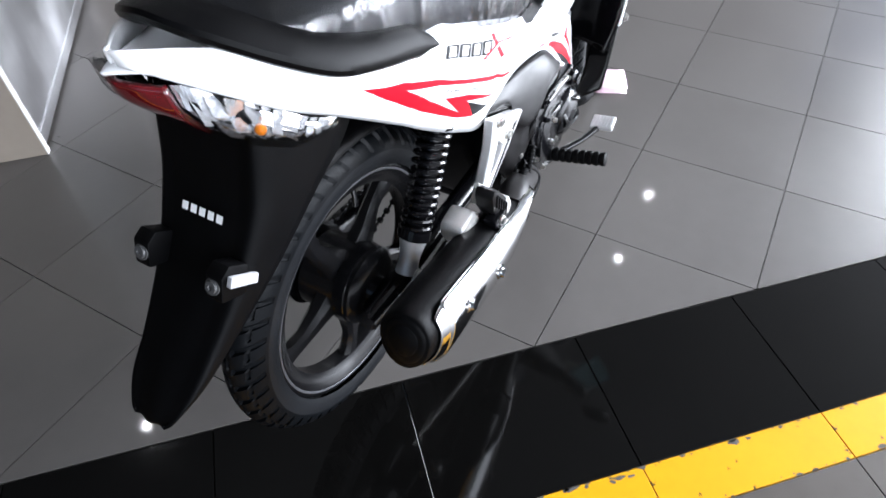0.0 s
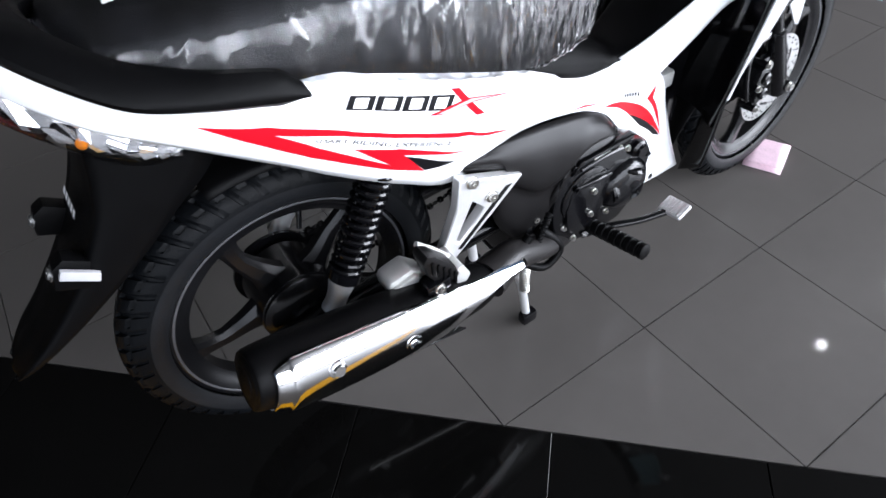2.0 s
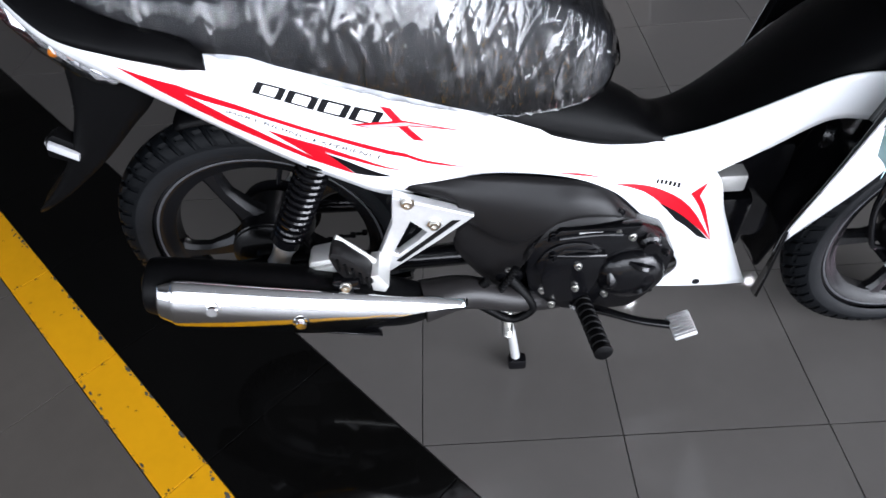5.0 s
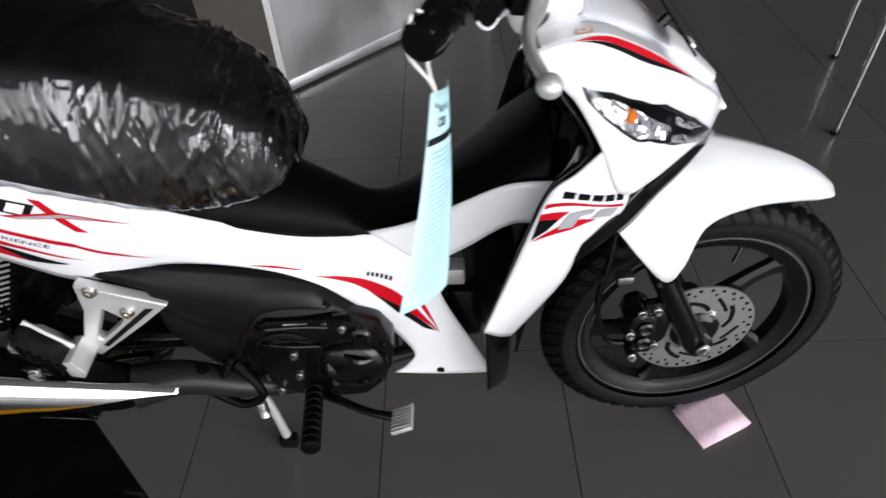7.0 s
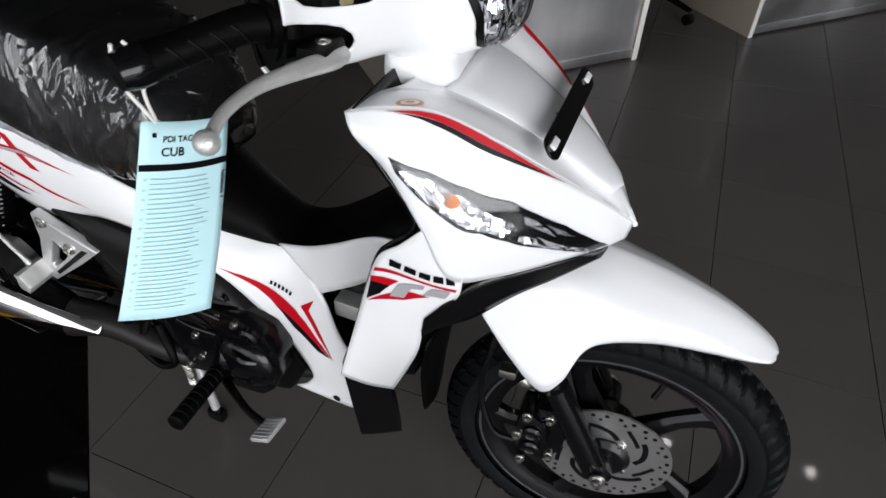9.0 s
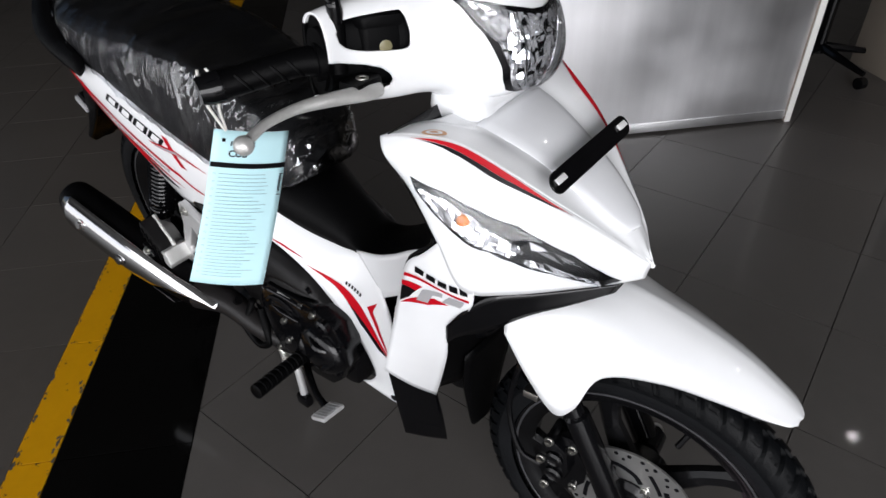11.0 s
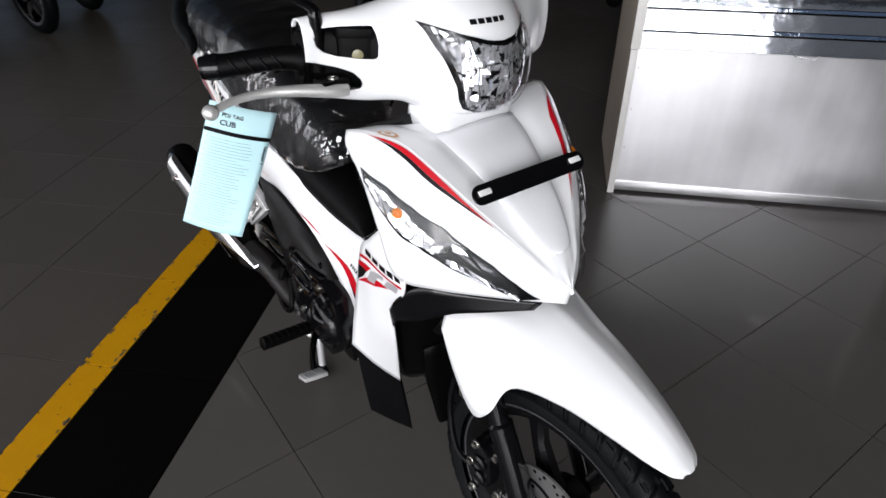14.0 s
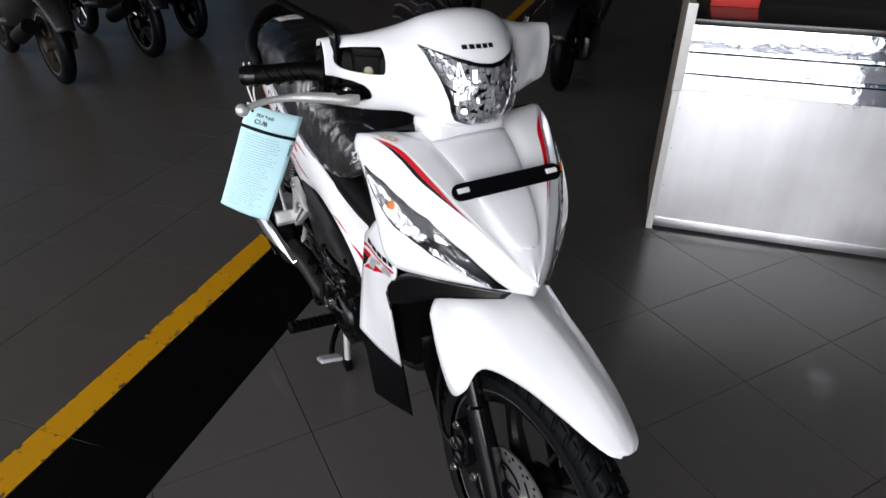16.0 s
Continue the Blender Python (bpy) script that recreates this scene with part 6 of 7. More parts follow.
# rear suspension, swing arm, chain, brake
for s in (-1, 1):
    lo, hi = Vector((0.027, s * 0.107, 0.378)), Vector((0.165, s * 0.104, 0.640))
    d = hi - lo
    shock = part("shock_absorber", tube_bm([lo + d * 0.24, lo + d], [0.016, 0.016], 14), ENGINE, bike, "black coil-over shock absorber")
    turns = 15
    ax = d.normalized()
    e1 = ax.orthogonal().normalized()
    e2 = ax.cross(e1)
    pts = [lo + d * (0.27 + 0.72 * t) + 0.0245 * (math.cos(2 * math.pi * turns * t) * e1 + math.sin(2 * math.pi * turns * t) * e2) for t in [i / (turns * 14) for i in range(turns * 14 + 1)]]
    part("coil_spring", tube_bm(pts, 0.0042, 7), GLOSSBLACK, shock, "gloss black coil spring")
    part("spring_seat", tube_bm([lo + d * 0.22, lo + d * 0.28], 0.028, 20), GLOSSBLACK, shock)
    part("clevis", tube_bm([lo, lo + d * 0.06, lo + d * 0.12, lo + d * 0.235], [0.020, 0.017, 0.018, 0.025], 16), SILVER, shock, "grey cast clevis")
    part("mount_bolt", bolt_bm(lo + Vector((0, s * 0.019, 0)), (0, s, 0), 0.010, 0.010), STEEL_BOLT, shock)
    part("swing_arm", tube_bm([(0.40, s * 0.078, 0.345), (0.20, s * 0.082, 0.340), (0.03, s * 0.088, 0.342), (-0.075, s * 0.088, 0.340)], [0.022, 0.022, 0.026, 0.020], 12, 20), ENGINE, bike, "black swing arm")
    part("axle_nut", bolt_bm(REAR + Vector((0, s * 0.104, 0)), (0, s, 0), 0.012, 0.012), STEEL_BOLT, bike)
part("brake_drum", disc_bm(REAR + Vector((0, -0.022, 0)), (0, -1, 0), [(0, 0.074), (0.020, 0.072), (0.026, 0.062), (0.034, 0.030), (0.052, 0.026)], 36), ENGINE, rear_wheel)
part("sprocket", disc_bm(REAR + Vector((0, 0.066, 0)), (0, 1, 0), [(0, 0.078), (0.006, 0.078)], 36), ENGINE, rear_wheel)
part("brake_arm", tube_bm([(0.045, -0.076, 0.275), (0.030, -0.090, 0.215)], [0.011, 0.008], 10), SILVER, bike)
part("brake_rod", tube_bm([(0.000, -0.091, 0.214), (0.030, -0.092, 0.216), (0.30, -0.108, 0.255), (0.52, -0.128, 0.262)], 0.0035, 8), STEEL_BOLT, bike)
coil = [(0.050 + 0.055 * t, -0.092 + 0.0065 * math.cos(2 * math.pi * 9 * t), 0.218 + 0.008 * t + 0.0065 * math.sin(2 * math.pi * 9 * t)) for t in [i / 108 for i in range(109)]]
part("rod_spring", tube_bm(coil, 0.0016, 6), STEEL_BOLT, bike)
part("torque_stay", tube_bm([(0.06, -0.078, 0.245), (0.26, -0.087, 0.300)], 0.008, 10), ENGINE, bike)
for run in range(2):
    bm = None
    z0, z1 = (0.388, 0.372) if run == 0 else (0.232, 0.318)
    for k in range(34):
        f = k / 33
        x, z = 0.02 + 0.43 * f, z0 + (z1 - z0) * f
        bm = box_bm(x - 0.0062, x + 0.0062, 0.066 + 0.004 * (k % 2), 0.078 - 0.004 * (k % 2), z - 0.005, z + 0.005, 0.002, 1, bm=bm)
    part("drive_chain", bm, ENGINE, bike, "dark drive chain")

# passenger peg bracket
bm = bmesh.new()
OUTER = ((0.258, 0.562), (0.384, 0.512), (0.325, 0.462), (0.232, 0.390), (0.208, 0.406), (0.250, 0.505))
INNERB = ((0.281, 0.507), (0.305, 0.481), (0.290, 0.464), (0.252, 0.430), (0.244, 0.436), (0.264, 0.474))
for y in (-0.134, -0.153):
    o = [bm.verts.new((x, y, z)) for x, z in OUTER]
    i = [bm.verts.new((x, y, z)) for x, z in INNERB]
    for a in range(6):
        bm.faces.new((o[a], o[(a + 1) % 6], i[(a + 1) % 6], i[a]))
vs = bm.verts[:]
for a in range(6):
    b = (a + 1) % 6
    bm.faces.new((vs[a], vs[12 + a], vs[12 + b], vs[b]))
    bm.faces.new((vs[6 + a], vs[6 + b], vs[18 + b], vs[18 + a]))
stay = part("peg_bracket", bm, SILVER, bike, "silver cast passenger peg bracket", bevel=0.003, smooth=True)
part("groove", prism_bm([(0.360, 0.505), (0.347, 0.506), (0.247, 0.418), (0.254, 0.414)], -0.1538, -0.1528), GREY, stay, "dark groove")
for x, z in ((0.280, 0.549), (0.318, 0.500)):
    part("bracket_bolt", bolt_bm((x, -0.153, z), (0, -1, 0), 0.0085, 0.008), STEEL_BOLT, stay)
part("peg_hanger", prism_bm([(0.101, 0.432), (0.106, 0.444), (0.147, 0.452), (0.172, 0.425), (0.190, 0.392), (0.176, 0.374), (0.113, 0.392), (0.103, 0.418)], -0.172, -0.130, 0.007), ALLOY, bike, "cast aluminium peg hanger")
part("hanger_rib", prism_bm([(0.108, 0.434), (0.150, 0.443), (0.162, 0.424), (0.150, 0.420), (0.114, 0.424)], -0.178, -0.170, 0.003), ALLOY, bike)
peg = part("passenger_peg", prism_bm([(0.150, 0.490), (0.158, 0.503), (0.172, 0.494), (0.206, 0.454), (0.216, 0.426), (0.204, 0.418), (0.172, 0.430), (0.156, 0.458)], -0.206, -0.170, 0.007), GREY, bike, "folded dark rubber passenger peg")
for k in range(5):
    a = Vector((0.164 + 0.010 * k, 0, 0.492 - 0.0115 * k))
    part("peg_rib", box_bm(a.x - 0.0022, a.x + 0.0022, -0.209, -0.172, a.z - 0.030, a.z - 0.004, 0.001), BLACK, peg)
part("peg_plate", tube_bm([(0.160, -0.170, 0.500), (0.186, -0.172, 0.474), (0.214, -0.172, 0.440)], 0.0050, 8), ALLOY, peg)
part("peg_clevis", prism_bm([(0.206, 0.440), (0.222, 0.442), (0.236, 0.412), (0.228, 0.398), (0.208, 0.404)], -0.204, -0.150, 0.003), ALLOY, peg, "bright peg clevis")
part("hanger_bolt", bolt_bm((0.168, -0.172, 0.398), (0, -1, 0), 0.012, 0.010), STEEL_BOLT, bike)

# luggage hook on the inner leg shield, and clear film left on the instruments
hook = part("luggage_hook", tube_bm([(0.972, -0.070, 0.852), (0.935, -0.070, 0.852), (0.928, -0.070, 0.852)], [0.020, 0.018, 0.012], 18), GLOSSBLACK, bike, "gloss black luggage hook")
part("hook_ring", disc_bm((0.930, -0.070, 0.852), (-1, 0, 0), [(0, 0.020), (0.004, 0.019), (0.005, 0.013), (0.001, 0.012)], 24, ring=True), GREY, hook)
rows = []
for i in range(26):
    f = i / 25
    rows.append([Vector((0.842 + 0.006 * math.sin(9 * f + 1.3 * j) - 0.010 * (j / 13), -0.075 + 0.135 * f + 0.004 * math.sin(1.7 * j + 5 * f), 1.075 + 0.115 * j / 13 + 0.006 * math.sin(14 * f))) for j in range(14)])
part("instrument_film", steered(grid_bm(rows)), LILACFILM, bike, "clear lilac film left on the instruments", angle=180)


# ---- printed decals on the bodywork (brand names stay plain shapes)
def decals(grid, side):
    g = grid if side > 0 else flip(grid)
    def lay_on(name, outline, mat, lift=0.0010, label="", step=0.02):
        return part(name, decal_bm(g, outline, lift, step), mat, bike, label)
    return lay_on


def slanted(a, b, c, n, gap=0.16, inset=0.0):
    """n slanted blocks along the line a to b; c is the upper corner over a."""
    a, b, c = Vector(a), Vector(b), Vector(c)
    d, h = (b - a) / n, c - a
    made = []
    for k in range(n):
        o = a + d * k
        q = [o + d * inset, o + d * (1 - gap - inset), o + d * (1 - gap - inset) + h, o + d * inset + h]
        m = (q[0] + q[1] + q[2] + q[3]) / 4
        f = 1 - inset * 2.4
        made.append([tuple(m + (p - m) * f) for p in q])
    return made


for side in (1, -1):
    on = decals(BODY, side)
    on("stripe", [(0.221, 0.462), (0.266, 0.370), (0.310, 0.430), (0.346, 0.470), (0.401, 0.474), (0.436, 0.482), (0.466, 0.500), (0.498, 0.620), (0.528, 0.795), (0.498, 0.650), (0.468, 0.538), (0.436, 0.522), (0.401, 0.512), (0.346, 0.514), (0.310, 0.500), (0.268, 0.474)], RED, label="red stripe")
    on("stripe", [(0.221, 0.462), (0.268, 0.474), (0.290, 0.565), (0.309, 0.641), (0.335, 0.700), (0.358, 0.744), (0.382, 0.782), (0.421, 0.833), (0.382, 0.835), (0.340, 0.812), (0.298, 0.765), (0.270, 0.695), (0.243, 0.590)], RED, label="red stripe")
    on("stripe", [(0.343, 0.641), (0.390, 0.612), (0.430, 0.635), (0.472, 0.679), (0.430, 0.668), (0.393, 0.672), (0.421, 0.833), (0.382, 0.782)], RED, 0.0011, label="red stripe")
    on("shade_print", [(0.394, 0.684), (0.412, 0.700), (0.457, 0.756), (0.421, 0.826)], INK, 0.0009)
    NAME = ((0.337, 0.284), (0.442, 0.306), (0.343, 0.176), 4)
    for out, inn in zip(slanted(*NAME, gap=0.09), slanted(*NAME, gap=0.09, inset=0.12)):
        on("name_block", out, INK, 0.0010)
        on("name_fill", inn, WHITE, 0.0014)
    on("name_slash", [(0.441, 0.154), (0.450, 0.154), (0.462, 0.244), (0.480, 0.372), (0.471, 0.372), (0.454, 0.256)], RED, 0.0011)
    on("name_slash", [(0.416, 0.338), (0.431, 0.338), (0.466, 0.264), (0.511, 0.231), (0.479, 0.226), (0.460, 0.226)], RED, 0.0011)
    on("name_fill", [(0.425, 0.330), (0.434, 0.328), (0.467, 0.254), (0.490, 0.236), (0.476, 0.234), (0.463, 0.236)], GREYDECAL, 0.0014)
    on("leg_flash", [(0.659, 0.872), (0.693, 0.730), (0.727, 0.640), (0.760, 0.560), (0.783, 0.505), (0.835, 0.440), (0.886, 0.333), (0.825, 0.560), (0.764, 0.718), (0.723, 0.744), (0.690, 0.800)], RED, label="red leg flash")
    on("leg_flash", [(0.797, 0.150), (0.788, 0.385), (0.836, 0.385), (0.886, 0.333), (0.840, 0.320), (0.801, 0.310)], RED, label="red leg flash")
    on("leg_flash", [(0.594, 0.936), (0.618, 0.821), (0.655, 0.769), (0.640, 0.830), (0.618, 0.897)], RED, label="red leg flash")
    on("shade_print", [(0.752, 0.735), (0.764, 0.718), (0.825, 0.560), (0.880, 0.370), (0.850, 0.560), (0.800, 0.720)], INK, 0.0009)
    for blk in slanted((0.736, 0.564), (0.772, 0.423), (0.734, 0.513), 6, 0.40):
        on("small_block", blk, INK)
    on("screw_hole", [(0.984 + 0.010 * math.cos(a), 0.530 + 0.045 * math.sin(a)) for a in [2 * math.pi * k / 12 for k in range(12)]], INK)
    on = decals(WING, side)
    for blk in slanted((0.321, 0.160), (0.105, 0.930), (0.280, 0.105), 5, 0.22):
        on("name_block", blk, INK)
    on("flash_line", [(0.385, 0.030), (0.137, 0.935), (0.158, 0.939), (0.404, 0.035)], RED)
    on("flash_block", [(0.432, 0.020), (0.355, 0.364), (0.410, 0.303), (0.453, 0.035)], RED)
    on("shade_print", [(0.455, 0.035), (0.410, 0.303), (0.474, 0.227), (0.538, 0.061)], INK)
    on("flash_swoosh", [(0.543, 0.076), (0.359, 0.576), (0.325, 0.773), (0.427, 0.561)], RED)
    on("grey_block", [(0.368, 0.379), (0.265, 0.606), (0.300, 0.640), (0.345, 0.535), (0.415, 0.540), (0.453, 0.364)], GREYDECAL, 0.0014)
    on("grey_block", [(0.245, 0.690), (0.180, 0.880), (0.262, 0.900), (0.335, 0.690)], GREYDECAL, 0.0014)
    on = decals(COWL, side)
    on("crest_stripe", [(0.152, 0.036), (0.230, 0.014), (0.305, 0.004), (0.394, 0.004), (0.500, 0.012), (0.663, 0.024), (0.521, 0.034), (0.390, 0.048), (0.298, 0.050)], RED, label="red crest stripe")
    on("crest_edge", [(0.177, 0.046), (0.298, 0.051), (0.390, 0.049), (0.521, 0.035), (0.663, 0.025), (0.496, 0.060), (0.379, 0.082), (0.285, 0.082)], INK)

# slogan along the side cover
bm = text_mesh("SMART RIDING EXPERIENCE", 1.0)
wide = max(v.co.x for v in bm.verts)
a, b, c = Vector((0.302, 0.572)), Vector((0.446, 0.588)), Vector((0.304, 0.530))
for v in bm.verts:
    f, h = v.co.x / wide, v.co.y / 0.72
    q = a + (b - a) * f + (c - a) * h
    v.co = on_sheet(BODY, q.x, q.y - 0.10 * f * (1 - f) * -0.4, 0.0011)
part("slogan", bm, INK, bike, "small black slogan", recalc=False)

# brand bars on mudguard and handlebar cowl
for k in range(5):
    y0 = 0.030 - 0.0135 * k
    x0 = -0.212
    bm = grid_bm([[Vector((-0.2262 - 0.62 * (0.674 - z) - 0.0020, y, z)) for y in (y0, y0 - 0.0095)] for z in (0.672, 0.681)])
    part("name_block", bm, WHITEDECAL, guard)
for k in range(5):
    blk = [(0.42 + 0.0215 * k, 0.370), (0.437 + 0.0215 * k, 0.370), (0.437 + 0.0215 * k, 0.3585), (0.42 + 0.0215 * k, 0.3585)]
    own = bmesh.new()
    own.faces.new([own.verts.new(on_sheet(HCOWL, u, v, 0)) for u, v in blk])
    for v in own.verts:
        v.co += Vector((0.0012, 0, 0.0006))
    part("name_block", steered(own), INK, bike)
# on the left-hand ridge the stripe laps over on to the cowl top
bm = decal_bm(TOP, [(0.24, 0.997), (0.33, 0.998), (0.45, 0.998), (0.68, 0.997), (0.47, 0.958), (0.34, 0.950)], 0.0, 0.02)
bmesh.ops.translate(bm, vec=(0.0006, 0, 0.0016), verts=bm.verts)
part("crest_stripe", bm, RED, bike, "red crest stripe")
# round sticker on the cowl: a peach ring round a pale middle
def sticker(r, lift):
    own = bmesh.new()
    ring = [(0.204 + r * math.cos(a), 0.046 + r * math.sin(a)) for a in [2 * math.pi * k / 20 for k in range(20)]]
    own.faces.new([own.verts.new(on_sheet(TOP, u, v, 0) + Vector((0, 0, lift))) for u, v in ring])
    return own


disc_label = part("round_sticker", sticker(0.036, 0.0016), PEACH, bike, "round peach ring sticker", smooth=False)
part("sticker_middle", sticker(0.024, 0.0021), WHITEDECAL, disc_label, smooth=False)
part("sticker_dot", sticker(0.012, 0.0026), PEACH, disc_label, smooth=False)


# ---------------------------------------------------------------- loose things
# folded pink paper under the front tyre
bm = grid_bm([[Vector((x, y, z)) for x, z in ((0.0, 0.001), (0.062, 0.002), (0.112, 0.004), (0.122, 0.012), (0.116, 0.021), (0.070, 0.022), (0.004, 0.019))] for y in (0.0, 0.025, 0.05, 0.075, 0.10)])
pink = part("folded_paper", bm, PINK, smooth=True, solid=0.002, angle=60)
pink.matrix_world = pose(1.321, -0.190, 0, 0, 0, 24)
tagged(pink, "folded pink printed paper pinned under the front tyre", "paper")

# inspection tag on a string
tag = new("inspection_tag")
tagged(tag, "pale blue inspection tag with black print hanging from the grip", "tag")
TL, TR, BR, BL = Vector((0.808, -0.386, 0.956)), Vector((0.821, -0.298, 0.920)), Vector((0.814, -0.383, 0.732)), Vector((0.769, -0.454, 0.765))


def tag_at(u, v, lift=0.0):
    p = TL * (1 - u) * (1 - v) + TR * u * (1 - v) + BL * (1 - u) * v + BR * u * v
    n = (TR - TL).cross(BL - TL).normalized()
    bow = 0.006 * math.sin(math.pi * u) + 0.004 * math.sin(math.pi * v)
    return p - n * (bow + lift) if n.x < 0 else p + n * (bow + lift)


def tag_shape(u0, u1, v0, v1, lift, nu=6, nv=8):
    return grid_bm([[tag_at(u0 + (u1 - u0) * i / nu, v0 + (v1 - v0) * j / nv, lift) for j in range(nv + 1)] for i in range(nu + 1)])


part("paper", tag_shape(0, 1, 0, 1, 0, 10, 16), PAPER, tag, solid=0.0006)
part("rule", tag_shape(0.0, 1.0, 0.185, 0.215, 0.0008, 8, 1), INK, tag, "black rule")
def tag_text(name, body, u, v, size, turn=False):
    bm = text_mesh(body, size, size * 0.022)
    for w in bm.verts:
        a, b = w.co.x, w.co.y
        w.co = tag_at(u + (b if turn else a), v + (a * 0.46 if turn else -b * 0.46), 0.0009)
    part(name, bm, INK, tag, recalc=False)
tag_text("print_title", "PDI TAG", 0.20, 0.086, 0.082)
tag_text("print_word", "CUB", 0.19, 0.148, 0.118)
tag_text("print_page", "halaman 1", 0.93, 0.25, 0.075, True)
part("punch_hole", tag_shape(0.10, 0.14, 0.045, 0.065, 0.0009, 1, 1), INK, tag, "small punched hole")
rng = random.Random(5)
bm = None
for k in range(30):
    v = 0.25 + 0.0235 * k
    w = 0.55 + 0.25 * rng.random()
    bm = join_bm(bm, tag_shape(0.11, 0.11 + w * 0.85, v, v + 0.0036, 0.0009, 4, 1))
part("small_print", bm, PALEPRINT, tag, "grey print")
bm = None
for k in range(15):
    v = 0.248 + 0.047 * k
    for a, b, c, d in ((0.045, 0.075, v, v + 0.002), (0.045, 0.075, v + 0.009, v + 0.011), (0.045, 0.049, v, v + 0.011), (0.071, 0.075, v, v + 0.011)):
        bm = join_bm(bm, tag_shape(a, b, c, d, 0.0009, 1, 1))
part("tick_boxes", bm, PALEPRINT, tag, "grey outlined tick boxes")
knot = [(0.800, -0.372, 1.018), (0.818, -0.370, 1.000), (0.806, -0.372, 0.976), (0.811, -0.374, 0.950)]
part("string", tube_bm(knot + [(0.807, -0.378, 0.962), (0.790, -0.380, 0.990), (0.796, -0.380, 1.018)], 0.0016, 6, 40), STRING, tag, "white string")

# red box standing on the counter
box = new("red_box")
box.matrix_world = Matrix.Translation(C_AT) @ pose(0, 0, 0, 0, 0, C_DIR) @ pose(0.09, 0.28, 0.8502)
tagged(box, "plain red card box standing on the black counter top", "box")
part("carton", box_bm(0, 0.175, 0, 0.13, 0, 0.10, 0.002), REDCARD, box)
part("lid", box_bm(-0.002, 0.177, -0.002, 0.132, 0.075, 0.103, 0.002), REDCARD, box, "red lid")


# ---------------------------------------------------------------- tiles of the floor
GAP = 0.0012


def slab(name, outline, top=0.0, low=-0.0115, ease=0.0004):
    """One tile: a thin prism with eased top edges, shared by all alike tiles."""
    bm = bmesh.new()
    n = len(outline)
    cx, cy = sum(p[0] for p in outline) / n, sum(p[1] for p in outline) / n
    def ring(z, inset):
        return [bm.verts.new((cx + (x - cx) * (1 - inset / 0.2), cy + (y - cy) * (1 - inset / 0.2), z)) for x, y in outline]
    rings = [ring(low, 0)] + ([ring(top - ease * 0.7, 0)] if ease else []) + [ring(top, ease)]
    for lo, hi in zip(rings, rings[1:]):
        for i in range(n):
            bm.faces.new((lo[i], lo[(i + 1) % n], hi[(i + 1) % n], hi[i]))
    bm.faces.new(rings[-1])
    me = bpy.data.meshes.new(name)
    bmesh.ops.recalc_face_normals(bm, faces=bm.faces)
    bm.to_mesh(me)
    bm.free()
    return me


def lay(mesh, mat, x, y, turn=0.0, name="tile"):
    if not mesh.materials:
        mesh.materials.append(mat)
    ob = new(name, mesh)
    ob.matrix_world = pose(x, y, 0, 0, 0, turn)
    ob.parent = floor
    return ob


a = TILE_SIDE / 2 - GAP
full = slab("tile", [(-a, -a), (a, -a), (a, a), (-a, a)], ease=0.0)
half = slab("tile", [(a, -a + GAP * 2.4), (a, a), (-a + GAP * 2.4, a)], ease=0.0)
rest = bmesh.new()
count = 0
for i in range(-24, 28):
    for j in range(-24, 24):
        k = i + j
        if k < -1:
            continue
        x, y = TX + TILE_SIDE * (i + 0.5), TY + TILE_SIDE * (j + 0.5)
        if x < -9 or x > 9.4 or y < -9 or y > 9:
            continue
        if (x - 0.9) ** 2 + (y - 0.9) ** 2 < 3.6 ** 2 and count < 300:
            lay(half if k == -1 else full, TILE, x, y)
            count += 1
        elif k >= 0:
            vs = [rest.verts.new((x + dx, y + dy, 0)) for dx, dy in ((-a, -a), (a, -a), (a, a), (-a, a))]
            rest.faces.new(vs)
        else:
            rest.faces.new([rest.verts.new((x + dx, y + dy, 0)) for dx, dy in ((a, -a + GAP * 2.4), (a, a), (-a + GAP * 2.4, a))])
far = part("far_tiles", rest, TILE, floor, smooth=False)
far["kind"] = "stuff"

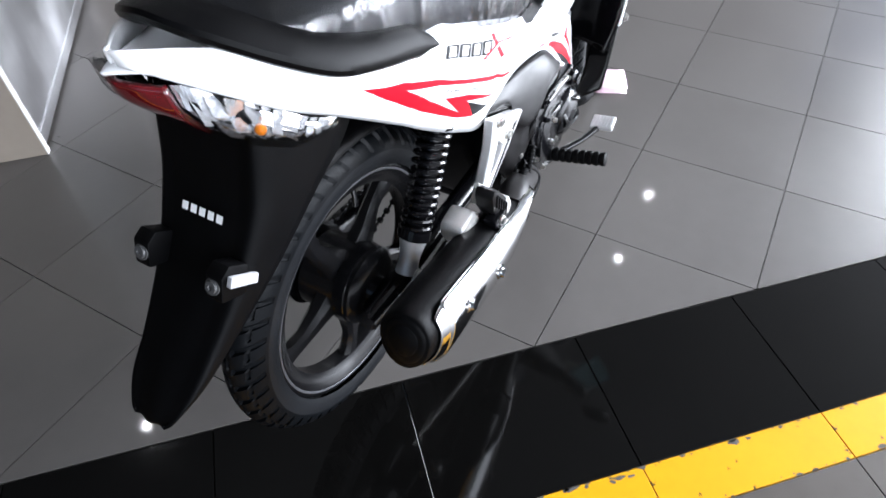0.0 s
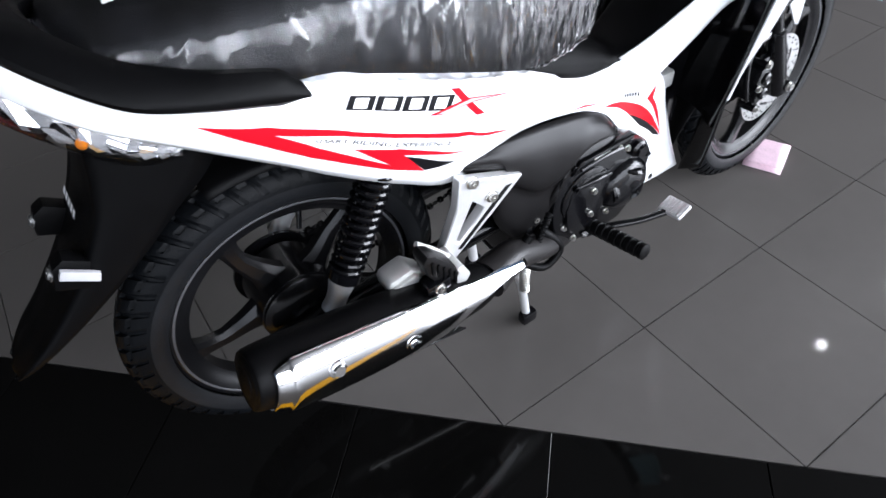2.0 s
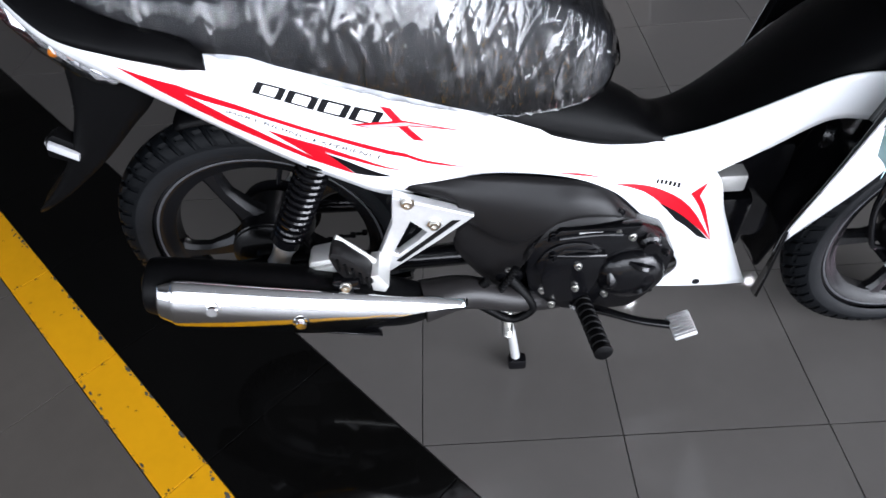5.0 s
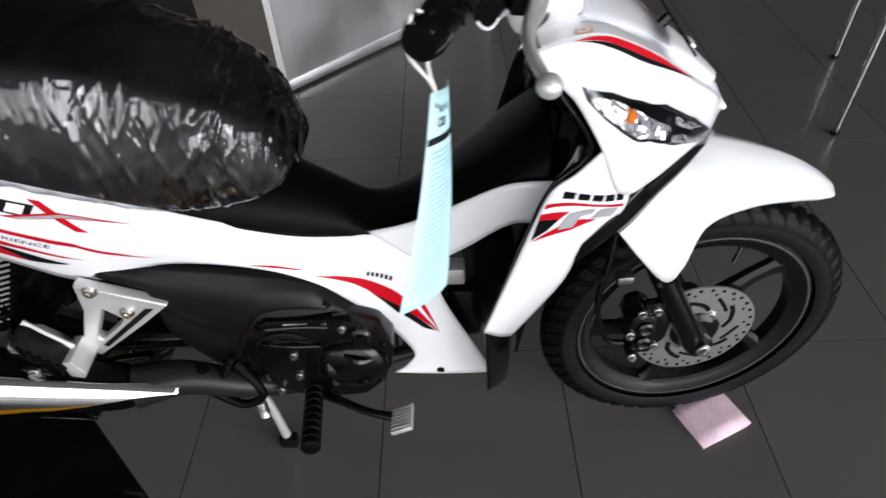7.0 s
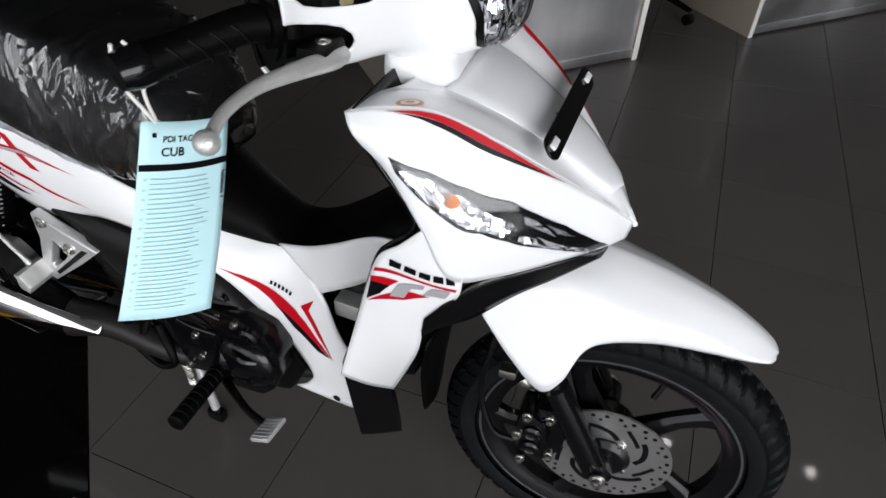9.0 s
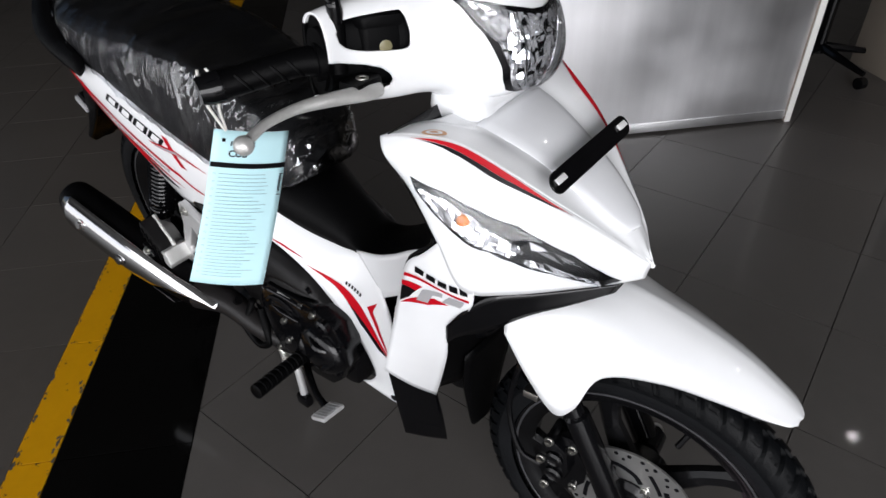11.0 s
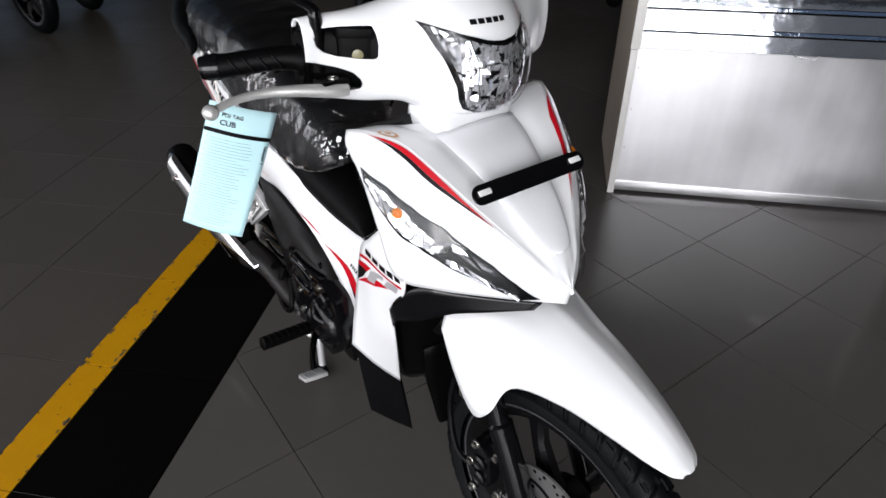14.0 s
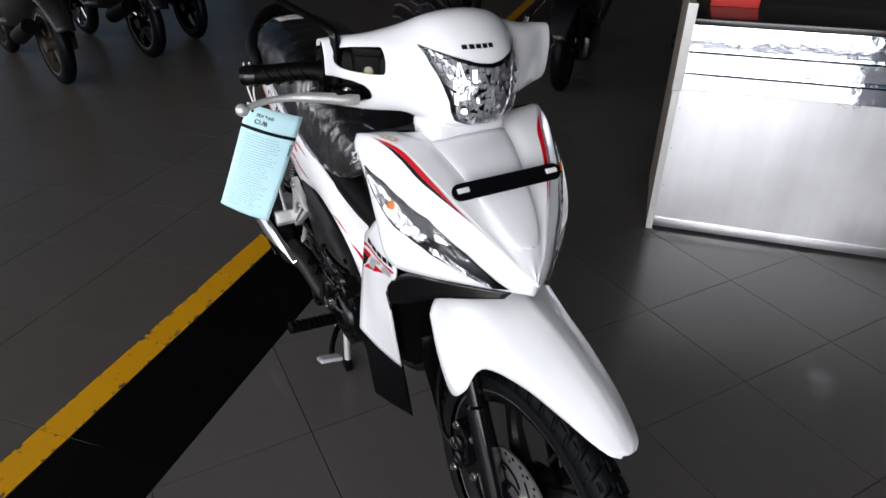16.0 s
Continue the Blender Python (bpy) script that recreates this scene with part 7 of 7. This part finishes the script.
w0, w1 = GAP, STRIP_W - GAP
strip = slab("tile", [(-a, -w1), (a, -w1), (a, -w0), (-a, -w0)], ease=0.0007)
edge = slab("tile", [(-a, -STRIP_W - YELLOW_W + GAP), (a, -STRIP_W - YELLOW_W + GAP), (a, -STRIP_W - 0.0005), (-a, -STRIP_W - 0.0005)], 0.001)
outer = slab("tile", [(-a, -STRIP_W - YELLOW_W - 0.4 + GAP), (a, -STRIP_W - YELLOW_W - 0.4 + GAP), (a, -STRIP_W - YELLOW_W - GAP), (-a, -STRIP_W - YELLOW_W - GAP)])
for k in range(-16, 16):
    u = SEAM + 0.4 * (k + 0.5)
    x, y = along(u, 0)
    lay(strip, DARKTILE, x, y, -45)
    lay(edge, YELLOW, x, y, -45, "edge_tile")
    for r in range(0, 3):
        if abs(k + 1) < 9:
            x, y = along(u, 0.4 * r)
            lay(outer, OUTTILE, x, y, -45, "outer_tile")
apron = bmesh.new()
for k in range(-24, 24):
    for r in range(0, 26):
        if abs(k + 1) < 9 and r < 3:
            continue
        p = [along(SEAM + 0.4 * k + GAP + du, STRIP_W + YELLOW_W + 0.4 * r + GAP + dw) for du, dw in ((0, 0), (0.4 - 2 * GAP, 0), (0.4 - 2 * GAP, 0.4 - 2 * GAP), (0, 0.4 - 2 * GAP))]
        apron.faces.new([apron.verts.new((x, y, 0)) for x, y in p])
ap = part("far_outer_tiles", apron, OUTTILE, floor, smooth=False)
ap["kind"] = "stuff"

# worn chips eaten into both edges of the yellow paint, too small to pick apart
rng = random.Random(11)
chips = bmesh.new()
for k in range(340):
    u = -2.2 + 4.4 * rng.random()
    inner = rng.random() < 0.6
    w = STRIP_W + (0.001 if inner else YELLOW_W - 0.001) + (1 if inner else -1) * abs(rng.gauss(0, 0.005))
    r = 0.0014 + 0.005 * rng.random() ** 2.5
    n, stretch = 9, 1 + 1.6 * rng.random()
    ring = []
    for i in range(n):
        q = r * (0.6 + 0.6 * rng.random())
        a = 2 * math.pi * i / n
        x, y = along(u + q * stretch * math.cos(a), min(STRIP_W + YELLOW_W, max(STRIP_W, w + q * math.sin(a))))
        ring.append((x, y, 0.0014))
    chips.faces.new([chips.verts.new(p) for p in ring])
worn = part("paint_chips", chips, GROUT, floor, "dark chips in the yellow paint", smooth=False)
worn["kind"] = "stuff"
